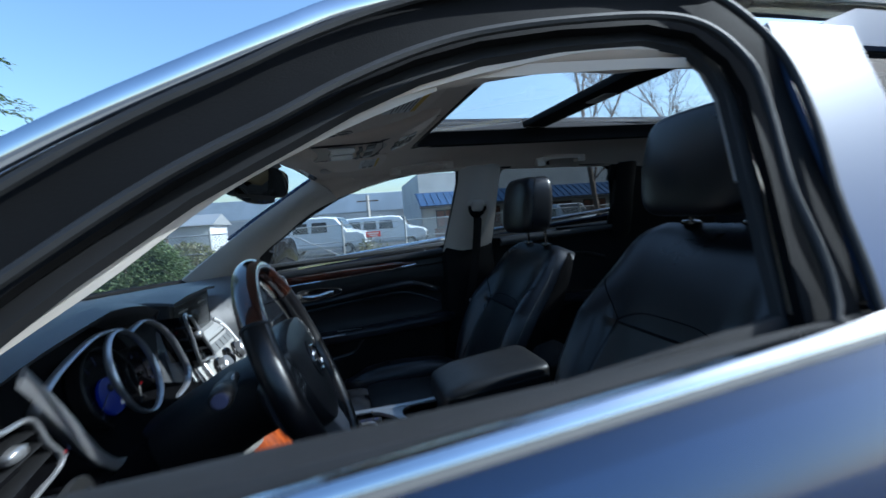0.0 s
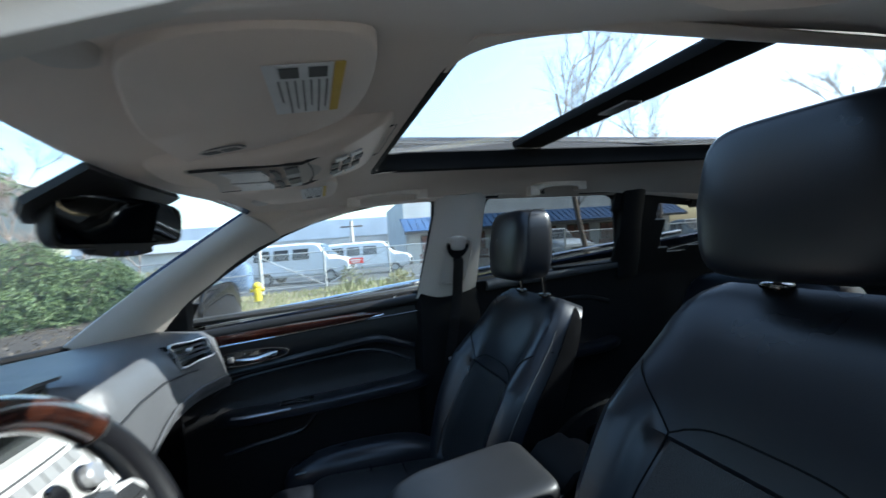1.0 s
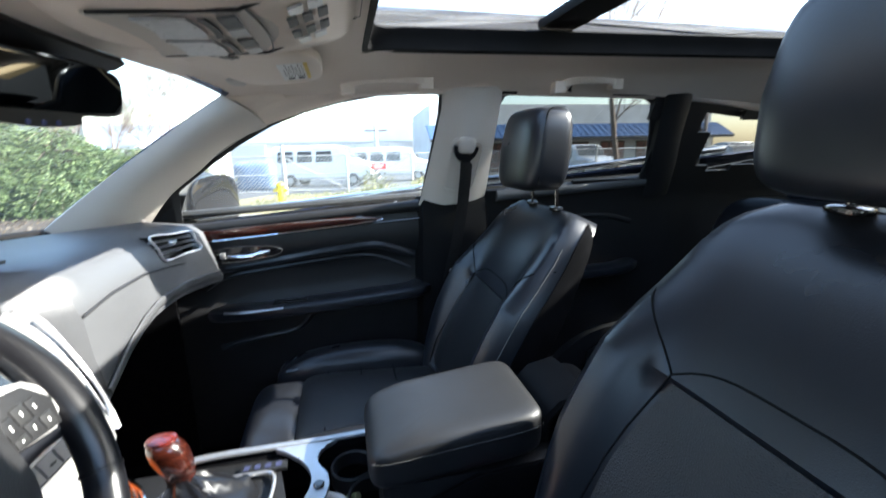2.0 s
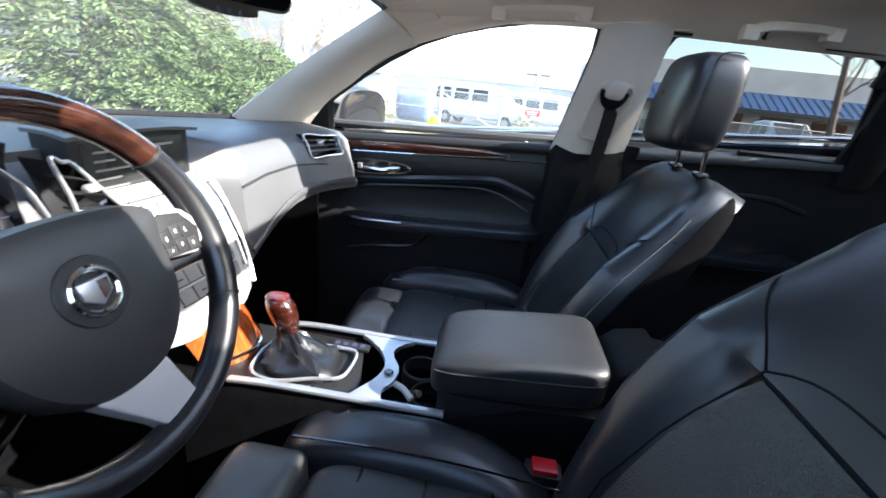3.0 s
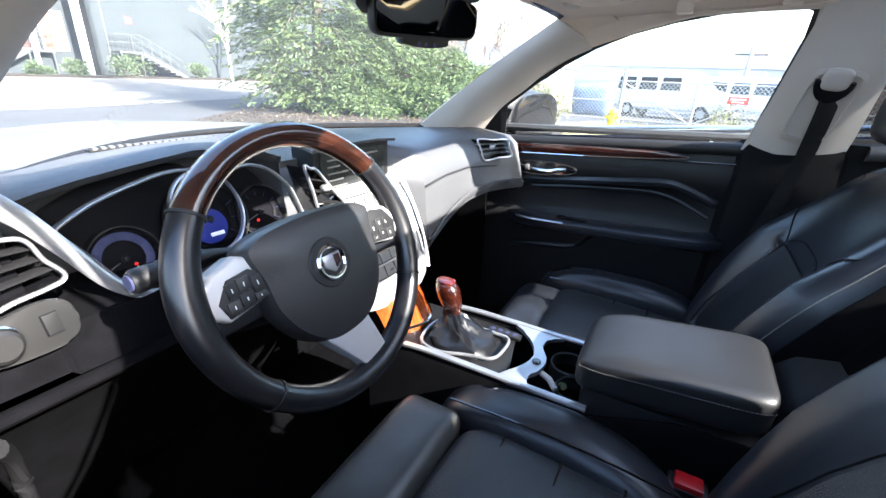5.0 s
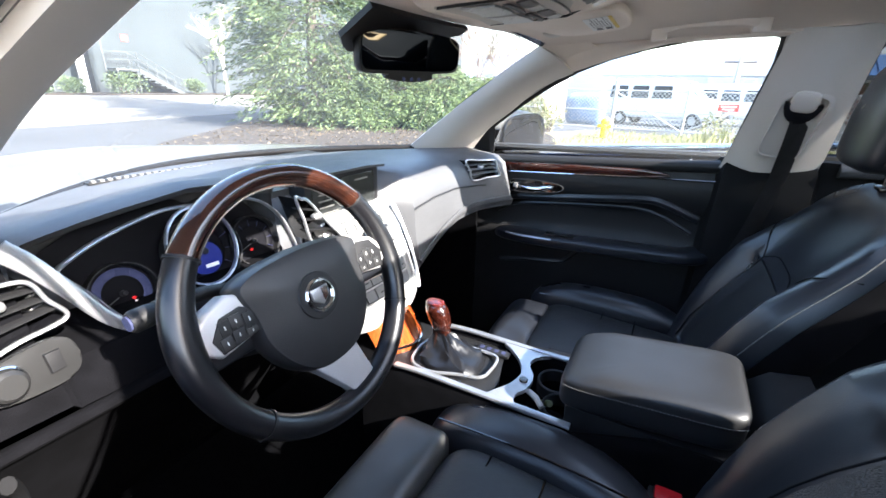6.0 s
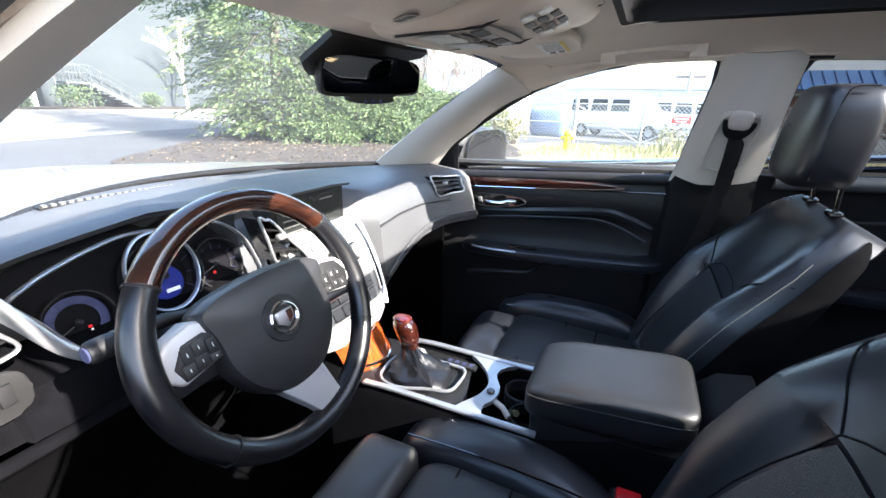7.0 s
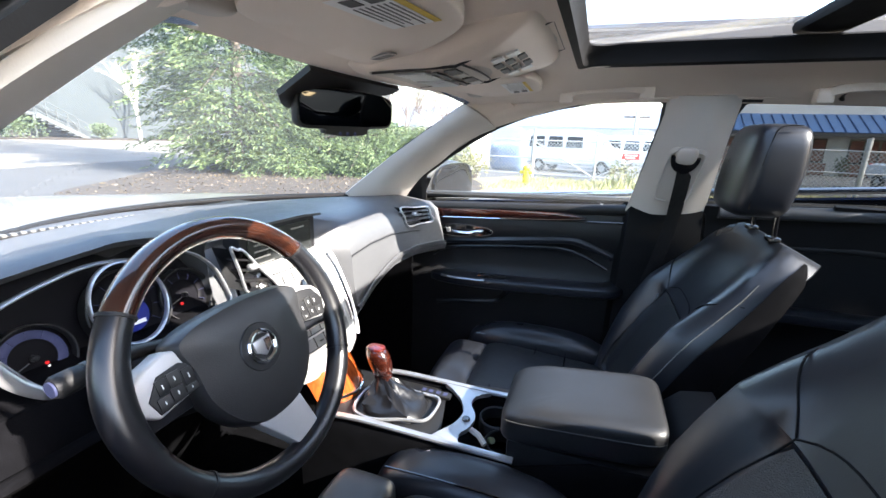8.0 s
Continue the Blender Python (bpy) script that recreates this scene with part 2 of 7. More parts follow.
GRASS_BLADE = leaf_mat("grass_blades", (0.15, 0.16, 0.07), (0.34, 0.3, 0.18), (0.2, 0.22, 0.09))

PAINT.node_tree.nodes["Principled BSDF"].inputs["Coat IOR"].default_value = 1.6
for m_, level in ((GAUGE, 0.08), (GAUGE_RING, 0.08), (MATTE, 0.12), (DEEP, 0.05), (PLASTIC, 0.35), (BELT, 0.2), (SKY_TONED_FRAME, 0.2)):
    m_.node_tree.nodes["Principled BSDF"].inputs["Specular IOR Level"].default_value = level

# ---- building helpers ----
ORIGIN = {}
SET = {}


def thing(name, at, label="", category="", group="", kind="", put=None):
    """An Empty at the base of a thing, which parents its parts; put moves the whole thing from its drawing to its place in the car."""
    ob = new(name)
    put = put or Matrix()
    at = put @ Vector(at)
    ob.location, ob.empty_display_size = at, 0.05
    ORIGIN[ob], SET[ob] = at, put
    return tagged(ob, label, category, group, kind)


def move(x, y, z, size=(1, 1, 1), about=(0, 0, 0)):
    """A shift, after growing by size about a point."""
    a = Vector(about)
    return Matrix.Translation(Vector((x, y, z)) + a) @ Matrix.Diagonal((*size, 1)) @ Matrix.Translation(-a)


def part(name, bm, material, parent=None, label="", smooth=True, angle=40.0):
    """Links a bmesh, built in world metres, as one mesh object under a thing or a part."""
    o = ORIGIN[parent] if parent else Vector((0, 0, 0))
    if parent:
        bmesh.ops.transform(bm, matrix=SET[parent], verts=bm.verts)
    if o.length:
        bmesh.ops.translate(bm, verts=bm.verts, vec=-o)
    bmesh.ops.recalc_face_normals(bm, faces=bm.faces)
    me = bpy.data.meshes.new(name)
    for f in bm.faces:
        f.smooth = smooth
    if smooth:
        for e in bm.edges:
            if len(e.link_faces) == 2 and e.calc_face_angle(0) > radians(angle):
                e.smooth = False
    bm.to_mesh(me)
    bm.free()
    me.materials.append(material)
    ob = new(name, me)
    ORIGIN[ob], SET[ob] = o, SET[parent] if parent else Matrix()
    if parent:
        ob.parent = parent
    if label:
        tagged(ob, label)
    return ob


def solo(name, bm, material, label, category, group="", kind="", smooth=True):
    """A thing of one mesh."""
    ob = part(name, bm, material, None, "", smooth)
    return tagged(ob, label, category, group, kind)


def loft(sections, ring=True, caps=True):
    """Skin through sections of equal length; ring closes each section, caps close the ends."""
    bm = bmesh.new()
    rows = [[bm.verts.new(p) for p in s] for s in sections]
    n = len(rows[0])
    for a, b in zip(rows, rows[1:]):
        for i in range(n if ring else n - 1):
            j = (i + 1) % n
            bm.faces.new((a[i], a[j], b[j], b[i]))
    if ring and caps:
        bm.faces.new(rows[0])
        bm.faces.new(rows[-1][::-1])
    return bm


def join(*bms):
    """One bmesh out of several pieces of the same part."""
    first = bms[0]
    for b in bms[1:]:
        me = bpy.data.meshes.new("tmp")
        b.to_mesh(me)
        b.free()
        first.from_mesh(me)
        bpy.data.meshes.remove(me)
    return first


def solid(bm, thick):
    """Gives an open sheet thickness."""
    bmesh.ops.recalc_face_normals(bm, faces=bm.faces)
    bmesh.ops.solidify(bm, geom=bm.faces[:], thickness=thick)
    return bm


def box(lo, hi, bevel=0.004, seg=2, m=None):
    """A bevelled box between two corners, turned by m about its middle."""
    bm = bmesh.new()
    bmesh.ops.create_cube(bm, size=1)
    lo, hi = Vector(lo), Vector(hi)
    bmesh.ops.scale(bm, verts=bm.verts, vec=hi - lo)
    if bevel:
        bmesh.ops.bevel(bm, geom=bm.edges[:], offset=min(bevel, min(hi - lo) * 0.45), segments=seg, affect="EDGES", profile=0.6)
    bmesh.ops.transform(bm, verts=bm.verts, matrix=Matrix.Translation((lo + hi) / 2) @ (m or Matrix()))
    return bm


def slab(outline, m, thick, bevel=0.003, seg=2):
    """A plate: an outline in its own plane (a, b), pushed out along its third axis, edges rounded; m places it."""
    bm = bmesh.new()
    low = [bm.verts.new((a, b, 0)) for a, b in outline]
    high = [bm.verts.new((a, b, thick)) for a, b in outline]
    n = len(outline)
    bm.faces.new(low[::-1])
    top = bm.faces.new(high)
    for i in range(n):
        bm.faces.new((low[i], low[(i + 1) % n], high[(i + 1) % n], high[i]))
    if bevel:
        bmesh.ops.bevel(bm, geom=list(top.edges), offset=bevel, segments=seg, affect="EDGES", profile=0.6)
    bmesh.ops.transform(bm, verts=bm.verts, matrix=m)
    return bm


def smooth_line(pts, n, closed=False):
    """n points along a rounded line through pts."""
    pts = [Vector(p) for p in pts]
    k = len(pts)
    spans = k if closed else k - 1
    out = []
    for i in range(n):
        s = i * spans / (n if closed else n - 1)
        a = min(int(s), spans - 1)
        t = s - a
        if closed:
            p = [pts[(a + d) % k] for d in (-1, 0, 1, 2)]
        else:
            p = [pts[max(a - 1, 0)], pts[a], pts[a + 1], pts[min(a + 2, k - 1)]]
        out.append(0.5 * (2 * p[1] + (p[2] - p[0]) * t + (2 * p[0] - 5 * p[1] + 4 * p[2] - p[3]) * t * t + (3 * p[1] - p[0] - 3 * p[2] + p[3]) * t ** 3))
    return out


def sweep(pts, ra, rb=None, n=10, closed=False, up=(0, 0, 1), flat=2.0):
    """A bar along a line: half sizes ra across and rb along up; flat > 2 squares its section off."""
    pts = [Vector(p) for p in pts]
    rb = ra if rb is None else rb
    secs, up = [], Vector(up)
    k = len(pts)
    for i, p in enumerate(pts):
        d = (pts[(i + 1) % k] - pts[i - 1]) if closed else (pts[min(i + 1, k - 1)] - pts[max(i - 1, 0)])
        d.normalize()
        side = d.cross(up)
        if side.length < 1e-4:
            side = d.cross(Vector((1, 0.1, 0)))
        side.normalize()
        top = side.cross(d)
        fa = ra(i / (k - 1)) if callable(ra) else ra
        fb = rb(i / (k - 1)) if callable(rb) else rb
        ring = []
        for j in range(n):
            c, s = math.cos(2 * math.pi * j / n), math.sin(2 * math.pi * j / n)
            c = math.copysign(abs(c) ** (2 / flat), c)
            s = math.copysign(abs(s) ** (2 / flat), s)
            ring.append(p + side * (fa * c) + top * (fb * s))
        secs.append(ring)
    if closed:
        secs.append(secs[0])
        bm = loft(secs, True, False)
        bmesh.ops.remove_doubles(bm, verts=bm.verts, dist=1e-6)
        return bm
    return loft(secs)


def pillow(rx, ry, rz, e1=0.5, e2=0.4, nu=28, nv=16, shape=None):
    """A stuffed block with rounded edges: a superellipsoid of half sizes rx, ry, rz; shape moves its points."""
    def f(w, m):
        return math.copysign(abs(w) ** m, w)
    secs = []
    for j in range(nv + 1):
        v = -math.pi / 2 + math.pi * j / nv
        v = max(min(v, math.pi / 2 - 0.02), -math.pi / 2 + 0.02)
        ring = []
        for i in range(nu):
            u = 2 * math.pi * i / nu
            p = Vector((rx * f(math.cos(v), e1) * f(math.cos(u), e2), ry * f(math.cos(v), e1) * f(math.sin(u), e2), rz * f(math.sin(v), e1)))
            ring.append(shape(p) if shape else p)
        secs.append(ring)
    return loft(secs)


def disc(centre, axis, r0, r1, thick, n=32, bevel=0.0):
    """A ring or, with r0 = 0, a disc, facing along axis."""
    q = Vector(axis).to_track_quat("Z", "Y").to_matrix().to_4x4()
    m = Matrix.Translation(centre) @ q
    prof = [(r0, 0), (r1, 0), (r1, thick - bevel), (r1 - bevel, thick), (r0 + bevel if r0 else 0, thick), (r0, thick - bevel if r0 else thick)]
    secs = []
    for a, h in prof:
        a = max(a, 1e-4)
        secs.append([m @ Vector((a * math.cos(2 * math.pi * i / n), a * math.sin(2 * math.pi * i / n), h)) for i in range(n)])
    secs.append(secs[0])
    bm = loft(secs, True, False)
    bmesh.ops.remove_doubles(bm, verts=bm.verts, dist=1e-6)
    return bm


def cyl(a, b, r0, r1=None, n=12):
    """A tapered rod from a to b."""
    return sweep([a, b], lambda t: r0 + ((r0 if r1 is None else r1) - r0) * t, None, n)


def basis(o, ax, ay, az):
    """A pose from an origin and three axes."""
    m = Matrix((ax, ay, az)).transposed().to_4x4()
    m.translation = o
    return m


def lerp(a, b, t):
    return a + (b - a) * t


def table(x, rows):
    """Straight-line reading of y against x."""
    for (x0, y0), (x1, y1) in zip(rows, rows[1:]):
        if x <= x1:
            return lerp(y0, y1, max(0.0, (x - x0) / (x1 - x0)))
    return rows[-1][1]


def side_x(z):
    """Half width of the cabin's side at window height."""
    return 0.745 - 0.43 * (z - 1.085)

# ---- the car's shell ----
GROUP_GLASS = "car windows"
body = thing("car_body", (0, 0, 0), "dark blue painted car shell with beige cloth roof lining", "car", kind="structure")

HEADER = [(0.0, 0.115), (0.15, 0.11), (0.3, 0.093), (0.42, 0.069), (0.541, 0.029)]
ROOF_W, ROOF_FRONT, ROOF_REAR, ROOF_X = 0.392, -0.305, -1.56, -0.016


def header_y(x):
    return table(abs(x), HEADER)


def roof_z(x, y):
    """Height of the roof lining."""
    base = table(-y, [(-0.12, 1.458), (0.0, 1.472), (0.12, 1.492), (0.25, 1.508), (0.33, 1.519), (0.6, 1.548), (0.8, 1.556), (1.2, 1.557), (1.6, 1.535), (2.2, 1.47)])
    rail = table(-y, [(-0.12, 1.425), (0.03, 1.425), (0.3, 1.445), (0.5, 1.457), (1.2, 1.45), (2.2, 1.4)])
    return lerp(base, rail, min(1.0, max(0.0, (abs(x) - 0.34) / 0.25)) ** 1.6)


def make_headliner():
    bm = bmesh.new()
    xs = [-0.60, -0.57, -0.53, -0.49, -0.45, -0.43, -ROOF_W + ROOF_X, -0.3, -0.2, -0.1, 0, 0.1, 0.2, 0.3, ROOF_W + ROOF_X, 0.41, 0.45, 0.49, 0.53, 0.57, 0.60]
    ys = [None, 0.0, -0.06, -0.13, -0.2, -0.26, -0.3, ROOF_FRONT] + [lerp(ROOF_FRONT, ROOF_REAR, i / 10) for i in range(1, 11)] + [y for y in (-1.2, -1.4, -1.6, -1.75, -1.9, -2.05, -2.2) if y < ROOF_REAR - 0.03]
    rows = []
    for y in ys:
        rows.append([bm.verts.new((x, header_y(x) if y is None else min(y, header_y(x) - 0.012 * (1 + abs(y))), roof_z(x, header_y(x) if y is None else y))) for x in xs])
    for j in range(len(rows) - 1):
        for i in range(len(xs) - 1):
            inside = abs((xs[i] + xs[i + 1]) / 2 - ROOF_X) < ROOF_W and ys[j] is not None and ROOF_FRONT + 0.01 > ys[j] and ys[j + 1] > ROOF_REAR - 0.01
            if not inside:
                bm.faces.new((rows[j][i], rows[j][i + 1], rows[j + 1][i + 1], rows[j + 1][i]))
    return solid(bm, 0.012)


part("ceiling", make_headliner(), FABRIC, body, "beige cloth roof lining with a sunroof opening")

# window outline of the front doors: y along the car, z height
FRONT_WINDOW = [(0.33, 1.08), (0.25, 1.175), (0.16, 1.25), (0.08, 1.308), (0.0, 1.354), (-0.06, 1.389), (-0.13, 1.422),
                (-0.20, 1.445), (-0.30, 1.464), (-0.42, 1.477), (-0.478, 1.468), (-0.507, 1.437), (-0.512, 1.40), (-0.49, 1.295), (-0.458, 1.15),
                (-0.16, 1.12), (0.1, 1.10)]
PASS_WINDOW = [(0.24, 1.075), (0.224, 1.19), (0.12, 1.265), (0.03, 1.322), (-0.06, 1.37), (-0.15, 1.404), (-0.25, 1.43), (-0.35, 1.447), (-0.45, 1.456),
               (-0.505, 1.458), (-0.53, 1.447), (-0.532, 1.393), (-0.516, 1.29), (-0.489, 1.13), (-0.163, 1.1), (0.1, 1.083)]
REAR_WINDOW = [(-0.70, 1.152), (-0.704, 1.30), (-0.708, 1.42), (-0.722, 1.45), (-0.77, 1.466), (-1.0, 1.462), (-1.2, 1.448), (-1.235, 1.43), (-1.27, 1.34), (-1.305, 1.225),
               (-1.30, 1.192), (-1.28, 1.186), (-1.0, 1.172)]
QUARTER_WINDOW = [(-1.43, 1.41), (-1.70, 1.385), (-1.82, 1.30), (-1.80, 1.24), (-1.56, 1.205), (-1.52, 1.22)]


def side_ring(yz, sx, dx=0.0):
    return [Vector((sx * (side_x(z) + dx), y, z)) for y, z in yz]


def scaled(yz, k):
    """The outline grown by k metres about its middle."""
    cy, cz = sum(p[0] for p in yz) / len(yz), sum(p[1] for p in yz) / len(yz)
    out = []
    n = len(yz)
    for i, (y, z) in enumerate(yz):
        (y0, z0), (y1, z1) = yz[i - 1], yz[(i + 1) % n]
        ty, tz = y1 - y0, z1 - z0
        length = math.hypot(ty, tz) or 1
        ny, nz = tz / length, -ty / length
        if (y - cy) * ny + (z - cz) * nz < 0:
            ny, nz = -ny, -nz
        out.append((y + ny * k, z + nz * k))
    return out


def band(inner, outer):
    """A strip between two closed lines."""
    bm = bmesh.new()
    a, b = [bm.verts.new(p) for p in inner], [bm.verts.new(p) for p in outer]
    n = len(a)
    for i in range(n):
        bm.faces.new((a[i], a[(i + 1) % n], b[(i + 1) % n], b[i]))
    return bm


def pane(ring):
    bm = bmesh.new()
    bm.faces.new([bm.verts.new(p) for p in ring])
    return bm


def strip(a, b, bulge=0.0, steps=6, out=(0, 0, 0)):
    """A sheet between two open lines of equal count, bulged along out."""
    secs = []
    out = Vector(out)
    for i in range(steps + 1):
        t = i / steps
        secs.append([Vector(p).lerp(Vector(q), t) + out * (bulge * math.sin(math.pi * t)) for p, q in zip(a, b)])
    return loft(secs, False)


for sx in (-1, 1):
    side = "driver" if sx < 0 else "passenger"
    # windscreen pillar: from the dash corner to the roof
    wind = [(0.606, 0.53, 1.085), (0.596, 0.46, 1.14), (0.582, 0.36, 1.212), (0.568, 0.25, 1.288), (0.554, 0.13, 1.365), (0.541, 0.029, 1.428)]
    door = [(0.765, 0.37, 1.045), (0.752, 0.344, 1.07), (0.705, 0.246, 1.179), (0.675, 0.15, 1.25), (0.644, 0.059, 1.32), (0.622, -0.05, 1.368)]
    swell = 0.03
    if sx < 0:
        swell = 0.015
        wind = [(0.606, 0.53, 1.085), (0.592, 0.4, 1.175), (0.572, 0.27, 1.265), (0.548, 0.15, 1.345), (0.525, 0.1, 1.38), (0.503, 0.045, 1.417), (0.486, 0.0, 1.447)]
        door = [(0.765, 0.37, 1.045), (0.752, 0.344, 1.07), (0.705, 0.246, 1.179), (0.675, 0.15, 1.25), (0.644, 0.059, 1.32), (0.622, -0.05, 1.378), (0.606, -0.15, 1.42)]
    wl, dl = smooth_line(wind, 24), smooth_line(door, 24)
    m = Matrix.Diagonal((sx, 1, 1, 1))
    bm = strip([m @ p for p in wl], [m @ p for p in dl], swell, 8, (-sx, -0.35, 0.1))
    pillar = part("pillar_trim", solid(bm, 0.01), TRIM, body, "grey-beige plastic windscreen pillar cover")
    if sx > 0:
        cap_a = [(0.544, 0.034, 1.43), (0.538, 0.0, 1.446), (0.53, -0.05, 1.462)]
        cap_b = [(0.626, -0.046, 1.37), (0.618, -0.09, 1.388), (0.608, -0.15, 1.41)]
        part("pillar_head", solid(strip(cap_a, cap_b, 0.02, 6, (-sx, -0.35, 0.1)), 0.008), FABRIC, body, "beige cloth join of pillar and roof")
    # little speaker grille at the foot
    bow = Vector((-sx, -0.35, 0.1))
    skin = lambda i, t: (m @ wl[i]).lerp(m @ dl[i], t) + bow * (swell * math.sin(math.pi * t))
    at, ax, ay = skin(5, 0.42), skin(7, 0.42) - skin(3, 0.42), skin(5, 0.55) - skin(5, 0.3)
    q = ax.cross(ay).normalized()
    q = q if q.dot(bow) > 0 else -q
    ax.normalize()
    grille = basis(at - q * 0.003, ax.cross(q) * -1, ax, q)
    ov = [(0.03 * math.copysign(abs(math.cos(a)) ** 0.7, math.cos(a)), 0.043 * math.copysign(abs(math.sin(a)) ** 0.7, math.sin(a))) for a in [2 * math.pi * i / 28 for i in range(28)]]
    sp = part("speaker_grille", slab(ov, grille, 0.008, 0.003), TRIM, pillar, "oval beige speaker cover")
    part("speaker_groove", sweep([grille @ Vector((px * 1.03, py * 1.03, 0.006)) for px, py in ov], 0.0013, 0.0013, 6, closed=True), SLIT, sp, "thin grey groove")
    seam_a, seam_b = m @ wl[21], m @ dl[16]
    mids = [seam_a.lerp(seam_b, t) + Vector((-sx, -0.35, 0.1)) * (swell * 1.03 * math.sin(math.pi * t) + 0.001) for t in [i / 10 for i in range(11)]]
    part("joint", sweep(mids, 0.0016, 0.0016, 6), PLASTIC, pillar)
    # roof rail above the doors
    rail_in = [(0.56, -0.03, 1.437), (0.565, -0.2, 1.448), (0.575, -0.4, 1.463), (0.578, -0.7, 1.474), (0.58, -1.1, 1.472), (0.585, -1.5, 1.45), (0.6, -2.1, 1.4)]
    rail_out = [(0.622, -0.04, 1.366), (0.605, -0.2, 1.418), (0.594, -0.38, 1.455), (0.588, -0.6, 1.462), (0.59, -1.0, 1.465), (0.60, -1.35, 1.44), (0.64, -2.1, 1.35)]
    if sx < 0:
        rail_out = [(x, y, z + table(-y, [(0.0, 0.022), (0.3, 0.016), (0.5, 0.012), (0.7, 0.0)])) for x, y, z in rail_out]
    a, b = [m @ p for p in smooth_line(rail_in, 30)], [m @ p for p in smooth_line(rail_out, 30)]
    part("roof_rail", solid(strip(a, b, 0.012, 6, (-sx, 0, -0.6)), 0.008), FABRIC, body, "beige cloth edge of the roof lining")
    # middle pillar: pale cover above the window line, black below
    fr = [(side_x(z) - 0.004, y, z) for y, z in [(-0.482, 1.118), (-0.508, 1.25), (-0.53, 1.38), (-0.545, 1.462)]]
    re = [(side_x(z) - 0.004, y, z) for y, z in [(-0.698, 1.138), (-0.7, 1.27), (-0.702, 1.38), (-0.706, 1.47)]]
    a, b = [m @ p for p in smooth_line(fr, 14)], [m @ p for p in smooth_line(re, 14)]
    mid = part("middle_pillar", solid(strip(a, b, 0.032, 8, (-sx, 0, -0.2)), 0.008), TRIM, body, "beige upper cover of the pillar between the doors")
    low = loft([[m @ Vector((x, y, z)) for x, y in ((0.79, -0.44 - k), (0.70 - b2, -0.47 - k), (0.69 - b2, -0.53 - k), (0.69 - b2, -0.66 + k), (0.70 - b2, -0.72 + k), (0.79, -0.75))]
                for z, k, b2 in ((0.25, 0.0, 0.0), (0.6, 0.01, 0.0), (0.95, 0.015, 0.0), (1.12, 0.02, 0.0), (1.142, 0.025, -0.01))])
    part("pillar_foot", low, MATTE, body, "black plastic lower pillar cover")
    # shoulder belt: slot surround, hanger, webbing
    nrm = Vector((-sx * 0.92, 0, -0.38)).normalized()
    upv = Vector((-sx * 0.38, -0.08, 0.92)).normalized()
    upv = (upv - nrm * upv.dot(nrm)).normalized()
    fr_ = basis(Vector((sx * 0.634, -0.602, 1.243)), upv.cross(nrm), upv, nrm)
    oval = [(math.copysign(abs(math.cos(q_)) ** 0.32, math.cos(q_)), math.copysign(abs(math.sin(q_)) ** 0.32, math.sin(q_))) for q_ in [2 * math.pi * i / 40 for i in range(40)]]
    wide = [(0.05 * a_ + 0.005 * b_ * sx, 0.085 * b_) for a_, b_ in oval]
    ringbm = band([fr_ @ Vector((a_ * 0.9, b_ * 0.94, 0.006)) for a_, b_ in wide], [fr_ @ Vector((a_ * 1.07, b_ * 1.05, 0.003)) for a_, b_ in wide])
    part("belt_slot", solid(ringbm, 0.004), TRIM, mid, "raised beige surround of the belt slot")
    part("belt_gap", slab([(0.038 * math.cos(q_), 0.064 + 0.05 * math.sin(q_)) for q_ in [math.pi + math.pi * i / 14 for i in range(15)]], fr_, 0.0125, 0.001), GLOSSBLACK, mid, "dark opening under the guide")
    part("belt_hanger", pillow(0.028, 0.026, 0.009, 0.7, 0.6, 28, 14, lambda p: fr_ @ Vector((p.x, 0.068 + p.y, 0.008 + p.z))), TRIM, mid, "rounded beige belt guide")
    part("height_button", pillow(0.02, 0.011, 0.004, 0.6, 0.6, 20, 8, lambda p: Vector((sx * 0.592, -0.615, 1.385)) + fr_.to_3x3() @ p), TRIM, mid, "oval beige belt height button")

# ---- glass ----
wind_low = [(x, 0.86 - 1.02 * x * x + 0.02, 1.088) for x in [-0.606 + 1.212 * i / 24 for i in range(25)]]
wind_top = [(x * 0.541 / 0.606, header_y(x * 0.541 / 0.606) + 0.004, 1.438 + 0.016 * (1 - (x / 0.606) ** 2)) for x in [-0.606 + 1.212 * i / 24 for i in range(25)]]
screen = part("windshield", strip(wind_low, wind_top, 0.02, 10, (0, 0.5, 0.8)), CLEAR, body, "clear curved windscreen")
screen.visible_shadow = False
part("windshield_seal", sweep([Vector(p) + Vector((0, -0.014, 0.012)) for p in wind_low], 0.012, 0.011, 8), MATTE, body, "black seal along the windscreen's foot")
frit = []
for i in range(0, 13):
    t = i / 12
    x0 = lerp(-0.135, 0.2, t)
    top = Vector((x0, header_y(x0) + 0.005, 1.452))
    k = table(x0, [(-0.135, 0.08), (-0.09, 0.115), (-0.02, 0.11), (0.1, 0.07), (0.2, 0.02)])
    frit.append([top, top + Vector((0, 0.75, -0.45)).normalized() * k])
part("mirror_shade", solid(strip([p[0] - Vector((0, 0.012, 0.006)) for p in frit], [p[1] - Vector((0, 0.012, 0.006)) for p in frit], 0, 3), 0.01), PLASTIC, body, "black shade panel round the mirror foot")

